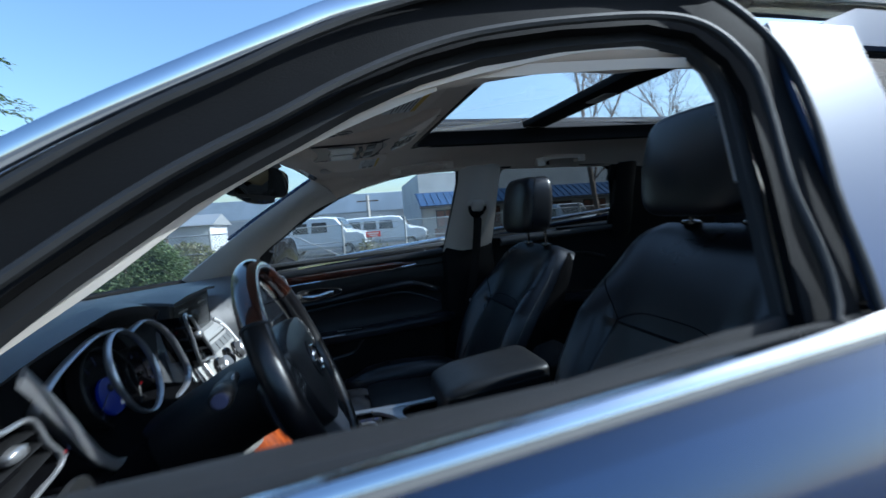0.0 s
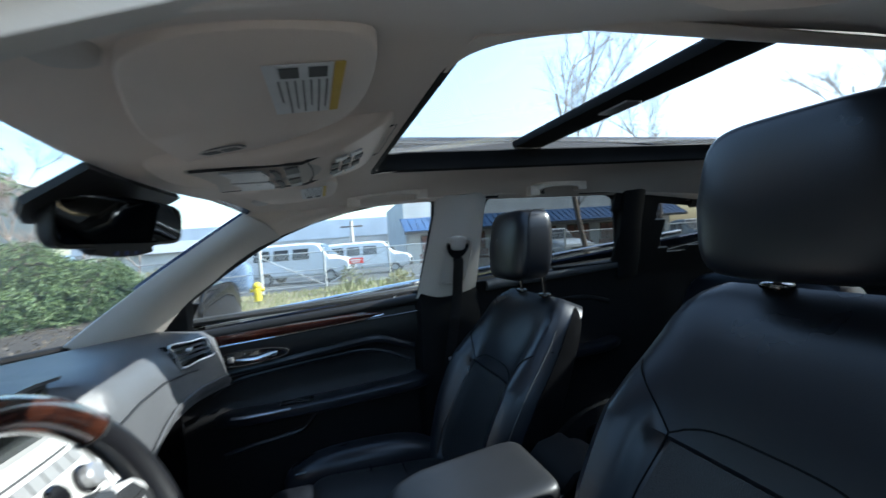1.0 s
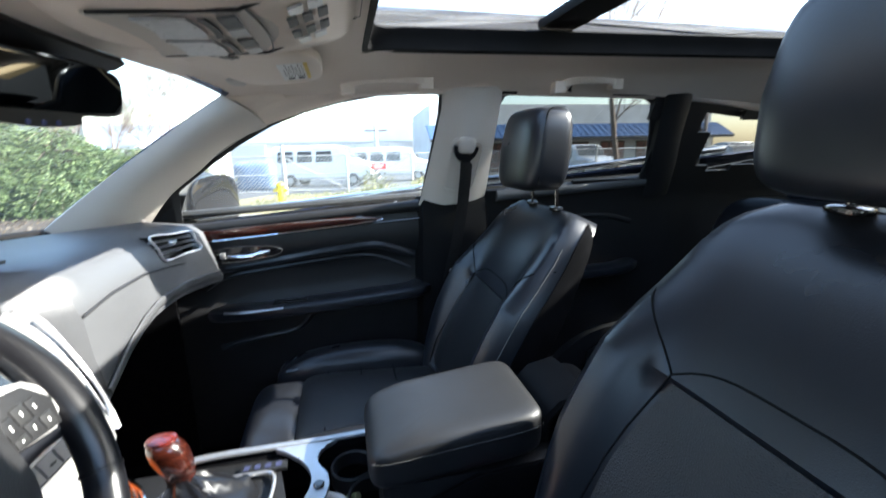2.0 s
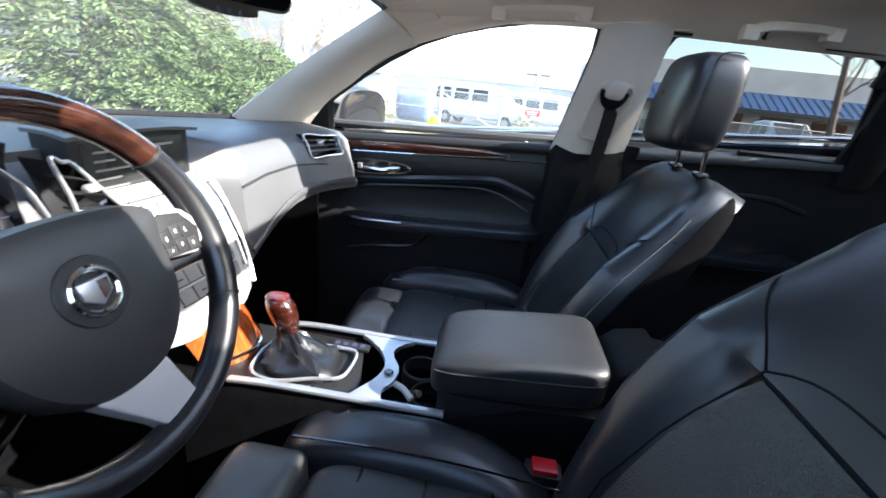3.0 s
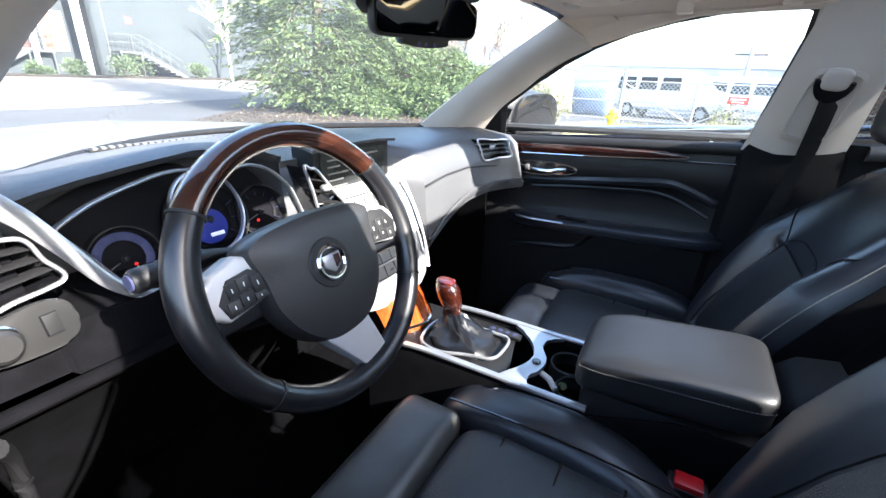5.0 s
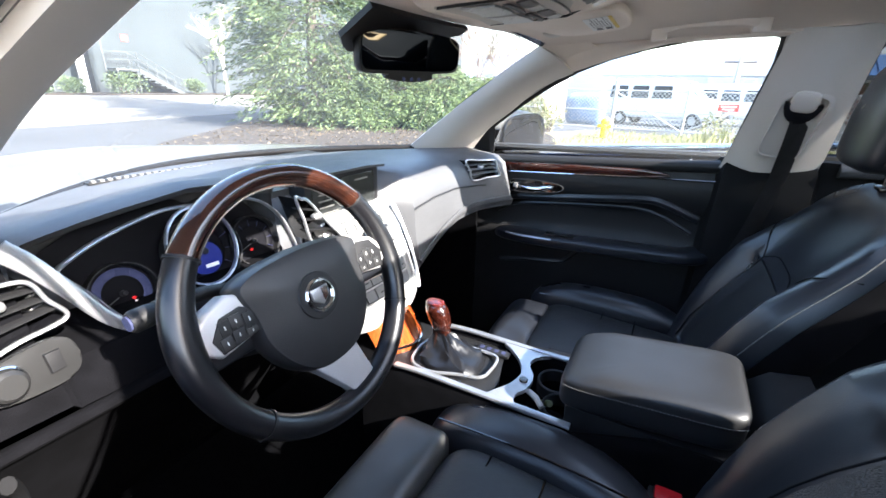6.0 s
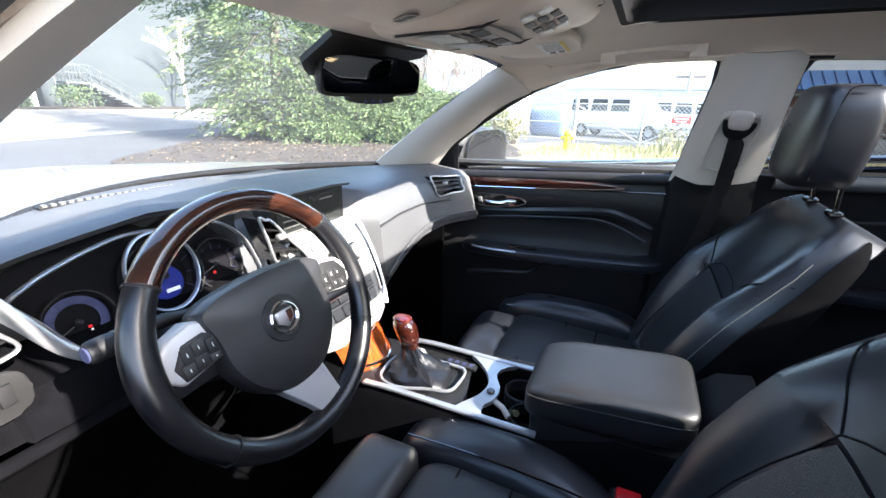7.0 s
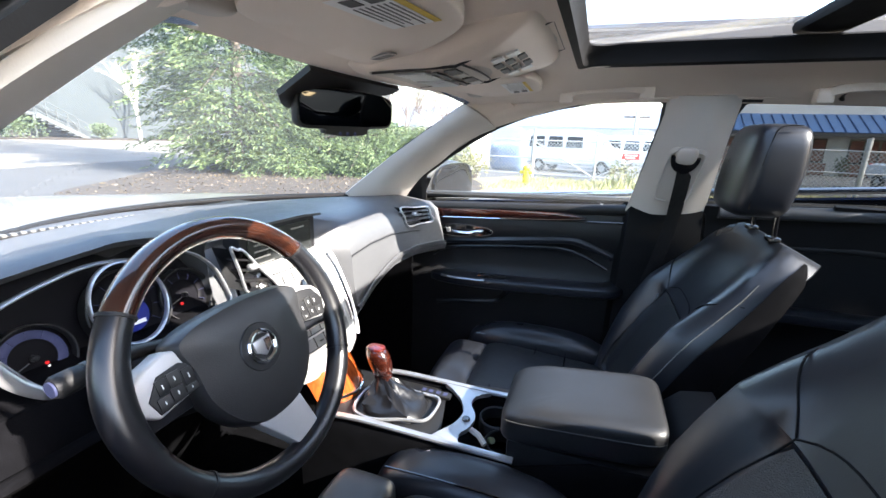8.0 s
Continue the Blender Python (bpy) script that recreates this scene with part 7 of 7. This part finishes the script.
# leaf litter and chips on the bed
chips, rngc = bmesh.new(), random.Random(77)
for i in range(5200):
    t = rngc.random()
    k = rngc.random() ** 0.6
    e = bed_edge[int(t * len(bed_edge)) % len(bed_edge)]
    e2 = bed_edge[(int(t * len(bed_edge)) + 1) % len(bed_edge)]
    w = rngc.random()
    x, y = lerp(11, lerp(e[0], e2[0], w), k), lerp(9, lerp(e[1], e2[1], w), k)
    spray(chips, Vector((x, y, ground_z(x, y) + 0.105)), Vector((rngc.gauss(0, 1), rngc.gauss(0, 1), rngc.uniform(0.02, 0.35))), rngc.uniform(0.03, 0.1), rngc.uniform(0.006, 0.022), 0, rngc)
solo("leaf_litter", chips, LITTER, "dry leaves and bark chips on the bed", "leaf litter", kind="stuff", smooth=False)

# ---- the pale building ahead ----
WY = 32.0
hall = thing("warehouse", (14, WY, ground_z(0, WY)), "large pale blue-white warehouse with outside stairs", "building")
GZ = ground_z(0, WY)


def wall_box(x0, x1, y0, y1, z0, z1):
    return box((x0, y0, z0), (x1, y1, z1), 0.02, 1)


part("wall", join(wall_box(12.6, 60, WY, WY + 0.3, GZ - 0.3, GZ + 11), wall_box(12.6, 12.9, WY, WY + 1.4, GZ - 0.3, GZ + 11), wall_box(-30, 12.6, WY + 1.4, WY + 1.7, GZ - 0.3, GZ + 11)), WALL_DIMMED, hall, "smooth pale wall, its colour dimmed for weaker light")
part("roof", wall_box(-30.3, 60.3, WY - 0.25, WY + 30, GZ + 11, GZ + 11.4), STEEL, hall, "flat roof edge")
part("column", wall_box(11.9, 12.25, WY - 0.2, WY + 0.15, GZ - 0.2, GZ + 11), WHITE, hall, "white corner column")
part("column", wall_box(9.9, 10.1, WY + 0.6, WY + 0.8, GZ - 0.2, GZ + 11), WHITE, hall, "thin white column")
for x0 in (9.3, 10.7, 5.5):
    w = part("window", box((x0, WY + 1.3, GZ + 1.4), (x0 + 1.1, WY + 1.42, GZ + 3.4), 0.01, 1), BRICK_RED, hall, "tall brown door panel")
    part("window_frame", box((x0 - 0.06, WY + 1.35, GZ + 1.34), (x0 + 1.16, WY + 1.4, GZ + 3.46), 0.01, 1), WHITE, w)
part("wall_joint", box((13.35, WY - 0.012, GZ), (13.38, WY, GZ + 11), 0), STITCH, hall)


def steps(x_top, x_bot, y, z_top, label):
    """Outside stairs: landing, treads, posts and rails."""
    s = thing("outside_stairs", ((x_top + x_bot) / 2, y, GZ), label, "stairs", "outside stairs")
    n = 8
    d = 1 if x_bot > x_top else -1
    lo, hi = sorted((x_top, x_top - d * 1.3))
    part("landing", box((lo, y - 0.6, z_top - 0.12), (hi, y + 0.5, z_top), 0.01, 1), STAIR, s, "concrete landing")
    for i in range(n):
        x = lerp(x_top, x_bot, (i + 0.5) / n)
        z = lerp(z_top, GZ, (i + 1) / (n + 1))
        part("tread", box((x - 0.2, y - 0.6, z - 0.05), (x + 0.2, y + 0.5, z), 0.005, 1), STAIR, s)
    for yy in (y - 0.6, y + 0.45):
        part("stringer", sweep([(x_top, yy, z_top - 0.1), (x_bot, yy, GZ)], 0.04, 0.12, 6, flat=4), STAIR, s)
        for h in (0.5, 0.95):
            part("rail", sweep([(x_top - d * 1.3, yy, z_top + h), (x_top, yy, z_top + h), (x_bot, yy, GZ + h)], 0.025, None, 6), STAIR, s)
        for i in range(6):
            t = i / 5
            x, z = lerp(x_top, x_bot, t), lerp(z_top, GZ, t)
            part("post", cyl((x, yy, z - 0.05), (x, yy, z + 0.95), 0.022, None, 6), STAIR, s)
        for i in range(8):
            x = lerp(x_top, x_top - d * 1.3, i / 7)
            part("baluster", cyl((x, yy, z_top), (x, yy, z_top + 0.95), 0.015, None, 5), STAIR, s)
    for x in (lo + 0.1, hi - 0.1):
        part("leg", cyl((x, y - 0.55, GZ - 0.2), (x, y - 0.55, z_top), 0.05, None, 8), STAIR, s)


steps(14.6, 17.2, WY - 0.75, GZ + 1.5, "outside metal stairs against the pale wall")
steps(9.7, 7.6, WY + 1.6, GZ + 1.33, "outside metal stairs beside the white column")
sg = thing("wall_sign", (14.75, WY - 0.01, GZ + 3.3), "small red square sign on the pale wall", "sign")
part("plate", box((14.55, WY - 0.03, GZ + 3.1), (14.95, WY - 0.004, GZ + 3.5), 0.005, 1), SIGN_RED, sg)
for i in range(3):
    part("bar", box((14.6, WY - 0.036, GZ + 3.19 + 0.1 * i), (14.9, WY - 0.031, GZ + 3.22 + 0.1 * i), 0), WHITE, sg)
patch("kerb_strip", [(-25, 30.1), (27, 30.1), (27, 31.9), (-25, 31.9)], MULCH, "mulch strip along the building", 0.1, 0.14)

# ---- beyond the passenger side: fence, vans, blue-roofed building ----
FX = 17.0
fence = thing("chain_fence", (FX, -4, -0.1), "galvanised chain-link fence with a gate", "fence")
posts_y = [7.5, 5.2, 2.6, 0.2, -2.4, -5.0, -7.9, -10.6, -13.4, -16.2, -19, -22]
for i, y in enumerate(posts_y):
    r = 0.075 if i in (2, 6) else 0.04
    part("post", cyl((FX, y, -0.2), (FX, y, 1.62 if r < 0.05 else 1.85), r, None, 10), STEEL, fence, "round steel post")
for z in (1.45, 0.75, 0.12):
    part("rail", sweep([(FX, posts_y[0], z), (FX, 0, z), (FX, posts_y[-1], z)], 0.022, None, 8), STEEL, fence, "horizontal steel rail")
part("brace", sweep([(FX - 0.03, 0.2, 0.1), (FX - 0.03, -2.4, 1.4)], 0.02, None, 8), STEEL, fence, "diagonal gate brace")
part("brace", sweep([(FX - 0.03, 2.6, 1.4), (FX - 0.03, 0.2, 0.1)], 0.02, None, 8), STEEL, fence, "diagonal gate brace")
wire = bmesh.new()
step = 0.14
y = posts_y[-1]
while y < posts_y[0]:
    for sg_ in (-1, 1):
        a, b = Vector((FX + 0.01 * sg_, y, 0.1)), Vector((FX + 0.01 * sg_, y + sg_ * 1.35, 1.45))
        sd = Vector((0, -0.004 * 1.35, 0.004 * 1.35 * sg_))
        wire.faces.new([wire.verts.new(p) for p in (a - sd, a + sd, b + sd, b - sd)])
    y += step
tagged(part("mesh_wire", wire, STEEL, fence, "diamond wire mesh", smooth=False), kind="stuff")


def van(name, x, y, turn, length, height, width, material, label, pickup=False):
    """A parked van or pickup: body shell by sections, windows, lamps, bumper and wheels."""
    z0 = ground_z(x, y)
    v = thing(name, (x, y, z0), label, "car", "parked vehicles")
    m = Matrix.Translation((x, y, z0)) @ pose(0, 0, 0, 0, 0, turn)
    h = height
    if pickup:
        prof = [(-0.5, 0.35 * h, 0.58 * h), (-0.47, 0.25 * h, 0.6 * h), (-0.12, 0.22 * h, 0.62 * h), (-0.1, 0.22 * h, 0.95 * h), (0.0, 0.22 * h, 1.0 * h), (0.12, 0.22 * h, 0.98 * h), (0.22, 0.22 * h, 0.66 * h), (0.42, 0.22 * h, 0.6 * h), (0.5, 0.3 * h, 0.5 * h)]
    else:
        prof = [(-0.5, 0.28 * h, 0.9 * h), (-0.485, 0.2 * h, 0.98 * h), (-0.3, 0.18 * h, 1.0 * h), (0.1, 0.18 * h, 1.0 * h), (0.2, 0.18 * h, 0.96 * h), (0.31, 0.18 * h, 0.64 * h), (0.42, 0.18 * h, 0.58 * h), (0.485, 0.2 * h, 0.5 * h), (0.5, 0.26 * h, 0.42 * h)]
    secs = []
    for t, lo, hi in prof:
        w = width / 2
        belt_z = min(0.56 * h, hi - 0.02)
        tuck = 0.88 if hi > 0.7 * h else 0.95
        secs.append([m @ Vector((t * length, a * w, zz_)) for a, zz_ in ((-0.9, lo), (-1, lo + 0.12), (-1, belt_z), (-tuck, hi - 0.08), (-tuck * 0.86, hi), (tuck * 0.86, hi), (tuck, hi - 0.08), (1, belt_z), (1, lo + 0.12), (0.9, lo))])
    bd_ = part("body", loft(secs), material, v, "painted body", angle=25)
    for sy in (-1, 1):
        wins = ((-0.44, -0.27), (-0.24, -0.08), (-0.05, 0.12)) if not pickup else ((-0.08, 0.03), (0.05, 0.13))
        for a, b in wins:
            w = width / 2
            q = [m @ Vector((t * length, sy * (w * (1.0 if zf < 0.7 else 0.925) + 0.012), zf * h)) for t, zf in ((a, 0.6), (b, 0.6), (b - 0.01, 0.86), (a + 0.01, 0.86))]
            part("side_window", solid(pane(q), 0.01), WINDOW_DARK, v, "dark side window")
        for t in (-0.32, 0.32):
            c = m @ Vector((t * length, sy * (width / 2 - 0.1), 0.33))
            ax = m.to_3x3() @ Vector((0, sy, 0))
            tw = part("wheel", disc(c, ax, 0.17, 0.33, 0.16, 24, 0.03), RUBBER, v, "black tyre")
            part("rim", disc(c + ax * 0.03, ax, 0, 0.18, 0.1, 18, 0.02), STEEL, tw)
    ws = [m @ Vector((t * length, a * width / 2, zf * h)) for t, a, zf in (((0.303, -0.84, 0.665), (0.303, 0.84, 0.665), (0.207, 0.74, 0.945), (0.207, -0.74, 0.945)) if not pickup else ((0.222, -0.84, 0.675), (0.222, 0.84, 0.675), (0.127, 0.74, 0.96), (0.127, -0.74, 0.96)))]
    off = (m.to_3x3() @ Vector((0.93, 0, 0.36))) * 0.015
    part("windscreen", solid(pane([p + off for p in ws]), 0.01), WINDOW_DARK, v, "dark windscreen")
    for sy in (-1, 1):
        part("headlamp", box(Vector((-0.04, -0.16, -0.08)), Vector((0.04, 0.16, 0.08)), 0.02), LAMP_LENS, v, "headlamp").matrix_basis = Matrix.Translation((-x, -y, -z0)) @ m @ Matrix.Translation((0.497 * length, sy * width * 0.36, 0.4 * h)) @ Matrix.Translation(Vector((x, y, z0)))
        part("tail_lamp", box(Vector((-0.03, -0.06, -0.16)), Vector((0.03, 0.06, 0.16)), 0.02), SIGN_RED, v, "red tail lamp").matrix_basis = Matrix.Translation((-x, -y, -z0)) @ m @ Matrix.Translation((-0.497 * length, sy * width * 0.42, 0.5 * h)) @ Matrix.Translation(Vector((x, y, z0)))
    part("bumper", sweep([m @ Vector((0.505 * length, a * width / 2, 0.24 * h)) for a in (-0.98, -0.5, 0, 0.5, 0.98)], 0.06, 0.1, 8, flat=3), STEEL if pickup else PLASTIC, v, "front bumper")
    part("grille", sweep([m @ Vector((0.507 * length, a * width / 2, 0.37 * h)) for a in (-0.5, 0, 0.5)], 0.03, 0.12, 8, flat=4), INK, v, "dark grille")
    return v


van("white_van", 23.4, 1.4, -105, 5.2, 2.1, 1.95, VAN_WHITE, "white cargo van parked behind the fence")
van("white_van", 26.5, -2.4, -105, 5.2, 2.0, 1.95, VAN_WHITE, "second white van parked behind the fence")
van("pickup_truck", 21.5, -12.2, 185, 5.4, 1.85, 1.9, VAN_WHITE, "white pickup truck parked beside the building", True)
van("pickup_truck", 21.0, -21.5, 175, 5.2, 1.8, 1.9, STEEL, "silver pickup truck parked beside the building", True)
vs = thing("gate_sign", (FX - 0.05, -1.0, 0.95), "small red and white sign wired to the gate", "sign")
part("plate", box((FX - 0.06, -1.33, 0.86), (FX - 0.045, -0.73, 1.08), 0.003, 1), SIGN_RED, vs)
part("bar", box((FX - 0.064, -1.25, 0.98), (FX - 0.061, -0.81, 1.03), 0), WHITE, vs)
part("bar", box((FX - 0.064, -1.2, 0.90), (FX - 0.061, -0.86, 0.94), 0), WHITE, vs)

hy = thing("fire_hydrant", (14.4, 2.35, -0.06), "yellow fire hydrant in the dry grass", "hydrant")
part("barrel", cyl((14.4, 2.35, -0.1), (14.4, 2.35, 0.45), 0.12, 0.11, 16), HYDRANT, hy)
part("bonnet", pillow(0.14, 0.14, 0.12, 0.9, 1.0, 20, 10, lambda p: Vector((14.4, 2.35, 0.47)) + p), HYDRANT, hy)
for sy in (-1, 1):
    part("outlet", cyl((14.4, 2.35, 0.33), (14.4, 2.35 + sy * 0.22, 0.33), 0.06, 0.055, 12), HYDRANT, hy)
part("outlet", cyl((14.4, 2.35, 0.33), (14.2, 2.35, 0.33), 0.075, 0.07, 12), HYDRANT, hy)

rngw = random.Random(12)
dry = bmesh.new()
for i in range(5200):
    x, y = rngw.uniform(11.4, 16.8), rngw.uniform(-15, 3.2)
    lush = math.exp(-((y + 1.2) / 1.3) ** 2) * math.exp(-((x - 14.5) / 1.6) ** 2)
    hgt = rngw.uniform(0.05, 0.2) + lush * rngw.uniform(0, 0.55)
    spray(dry, Vector((x, y, -0.05)), Vector((rngw.gauss(0, 0.25), rngw.gauss(0, 0.25), 1)), hgt, 0.012 + 0.012 * lush, 0, rngw)
solo("dry_grass", dry, GRASS_BLADE, "tufts of dry yellow-green grass along the fence", "grass", kind="stuff", smooth=False)
bush("shrub", 15.2, -0.9, 0.8, 0.7, 0.95, 71, DRY, "sparse dry shrub before the fence", 380, 0.07, -0.06)
bush("shrub", 14.4, -2.4, 0.7, 0.7, 0.7, 72, DRY, "low dry shrub before the fence", 500, 0.09, -0.06)
bush("shrub", 15.6, 4.6, 0.9, 0.8, 1.2, 73, DRY, "sparse dry shrub by the fence corner", 600, 0.1)

blue = thing("blue_roof_building", (36, -14, -0.1), "single-storey cream building with a blue metal awning roof", "building")
BX = 36.0
part("wall", join(wall_box(BX, BX + 0.3, -34, -6.4, -0.3, 3.3), wall_box(BX, BX + 12, -6.7, -6.4, -0.3, 3.3), wall_box(BX, BX + 12, -34, -33.7, -0.3, 3.3)), WALL_CREAM, blue, "cream wall")
aw = [[Vector((x, y, z)) for y in (-34.5, -6.0)] for x, z in ((BX - 1.8, 2.6), (BX + 0.2, 3.75), (BX + 0.5, 3.82))]
awn = part("roof", solid(loft(aw, False), 0.08), ROOF_BLUE, blue, "blue standing-seam metal roof")
for i in range(48):
    y = -34.3 + 0.6 * i
    part("roof_seam", sweep([(BX - 1.8, y, 2.66), (BX + 0.2, y, 3.81)], 0.045, 0.08, 4), ROOF_BLUE, awn)
part("fascia", box((BX - 1.86, -34.5, 2.42), (BX - 1.78, -6.0, 2.62), 0.01, 1), INK, blue, "dark roof fascia")
part("parapet", wall_box(BX + 0.5, BX + 12, -34, -6.4, 3.3, 5.6), WALL_CREAM, blue, "cream upper wall")
for i in range(7):
    y = -8.6 - 3.6 * i
    wf = part("window", box((BX - 0.06, y - 1.5, 0.7), (BX - 0.005, y + 0.9, 2.3), 0.01, 1), WINDOW_DARK, blue, "wide dark window")
    for k in range(3):
        part("panel", box((BX - 0.075, y - 1.45 + 0.8 * k, 0.8), (BX - 0.062, y - 0.78 + 0.8 * k, 2.2), 0.01, 1), BRICK_RED, wf, "red-brown blind behind the pane")
    part("base_wall", box((BX - 0.12, y - 1.7, -0.2), (BX - 0.006, y + 1.1, 0.68), 0.01, 1), BRICK_RED, blue, "red brick sill wall")
for i in range(3):
    bush("shrub", BX - 1.2, -10 - 4.4 * i, 0.5, 0.5, 1.4, 80 + i, SHRUB, "dark clipped shrub before the cream building", 400, 0.12)

long_hall = thing("long_blue_hall", (52, 10, -0.1), "long low hall with light blue metal walls", "building")
part("wall", box((52, -8, -0.3), (70, 26, 3.2), 0.02, 1), WALL_CREAM, long_hall, "cream lower wall")
part("upper_wall", box((51.9, -8.2, 3.2), (70, 26.2, 5.4), 0.02, 1), BLUE_SIDING, long_hall, "light blue metal upper wall")
for i in range(4):
    part("gate", box((51.9, -4 + 7 * i, -0.1), (51.98, 0 + 7 * i, 3.0), 0.01, 1), STEEL, long_hall, "grey roller door")

tp = thing("covered_load", (21.5, 4.6, -0.1), "blue tarpaulin over a stack behind the fence", "load")
part("cover", pillow(0.7, 0.9, 0.7, 0.4, 0.4, 24, 12, lambda p: Vector((21.5 + p.x, 4.6 + p.y, 0.58 + p.z + 0.05 * math.sin(p.x * 9 + p.y * 7)))), TARP, tp)
sk = thing("white_shed", (23, 8.2, -0.1), "small white shed behind the fence", "shed")
part("wall", box((22, 6.6, -0.2), (25, 9.6, 2.0), 0.02, 1), VAN_WHITE, sk)
part("roof", slab([(-1.8, 0), (1.8, 0), (0, 0.6)], basis(Vector((23.5, 6.4, 2.0)), Vector((1, 0, 0)), Vector((0, 0, 1)), Vector((0, -1, 0))) @ Matrix.Translation((0, 0, -3.4)), 3.4, 0), STEEL, sk, "grey gable roof")
up_ = thing("utility_pole", (31, -1.6, -0.1), "pale utility pole with a crossarm", "pole")
part("pole", cyl((31, -1.6, -0.2), (31, -1.6, 3.6), 0.14, 0.11, 10), TRIM, up_)
part("crossarm", sweep([(31, -2.4, 3.2), (31, -0.8, 3.2)], 0.06, None, 6), BARK, up_)

# ---- far trees and hill ----


def hill(name, pts, height, material, label, seed, rough=0.25):
    """A far ridge with a ragged wooded skyline."""
    rng = random.Random(seed)
    line = smooth_line([(x, y, 0) for x, y in pts], 90)
    rows = []
    for k in (0, 0.4, 0.75, 1.0):
        rows.append([Vector((p.x, p.y, -2)) + Vector((p.x, p.y, 0)).normalized() * (k * 40) + Vector((0, 0, (2 + height * (0.6 + 0.4 * math.sin(i * 0.11 + seed)) * (1 + rough * rng.uniform(-0.3, 0.3) * (k > 0.9))) * math.sin(k * math.pi / 2))) for i, p in enumerate(line)])
    return solo(name, loft(rows, False), material, label, "hill", kind="structure")


HILL = mat("hazy_blue_wooded_hill", (0.16, 0.22, 0.3), 0.95, spots=(0.12, 0.18, 0.22), scale=0.05, bump=0.5, bscale=0.3)
hill("far_hill", [(230, 120), (290, 40), (310, -40), (290, -130), (220, -230)], 13, HILL, "hazy blue wooded hill on the horizon", 2)
hill("far_hill", [(-150, 260), (0, 300), (140, 260), (230, 160)], 22, HILL, "hazy wooded hill beyond the yard", 5)
for i, (x, y, h, mt) in enumerate(((24, 13.5, 5.5, BARK), (27, 10.5, 5.0, BARK), (31, 17, 6.5, BARK), (21, 17.5, 6.0, BARK), (34, 13, 5, BARK), (26, 19, 7, BARK))):
    bare_tree("bare_tree", x, y, h, 50 + i, mt, "leafless brown tree beyond the bed", 0.6, 4, 0.09)
for i, (x, y, r, h) in enumerate(((19, 9.0, 1.6, 1.7), (20.5, 7.0, 1.3, 1.3), (22, 11, 2.0, 2.2), (24.5, 16, 2.2, 2.6), (29, 20, 2.5, 3.0))):
    bush("shrub", x, y, r, r, h, 90 + i, DRY if i % 2 else SHRUB, "tangled olive shrub beyond the bed", 1100, 0.16)
for i, (x, y, h) in enumerate(((17.0, 12.4, 7.0), (18.2, 10.9, 7.5), (18.9, 9.4, 6.5), (19.8, 8.0, 6.0))):
    bare_tree("bare_tree", x, y, h, 140 + i, TWIG, "leafless brown thicket tree beside the bed", 0.5, 5, 0.06)
# tall leafless trees on the passenger side, seen through the roof glass and the rear door
bare_tree("bare_tree", 16.5, -11.5, 16, 21, TWIG, "tall leafless street tree", 0.6, 5, 0.13, lean=-0.05, forks=(3, 4))
bare_tree("bare_tree", 19.0, -18.0, 15, 23, TWIG, "tall leafless street tree", 0.6, 5, 0.12, lean=0.03, forks=(3, 4))
bare_tree("bare_tree", 13.0, -22.0, 13, 27, BARK, "tall leafless street tree", 0.55, 5, 0.18, forks=(3, 4))

# the car stands on a slight cross fall: the yard drops away to the passenger side
YARD = Matrix.Translation((-0.75, -0.38, 1.35)) @ Matrix.Rotation(radians(2.16), 4, Vector((-0.36, 1.10, -1.82)).normalized()) @ Matrix.Translation((0.75, 0.38, -1.35))
bpy.context.view_layer.update()
for ob in [o for o in bpy.data.objects if o not in CAR_OBJECTS and o.parent is None]:
    ob.matrix_world = YARD @ ob.matrix_world
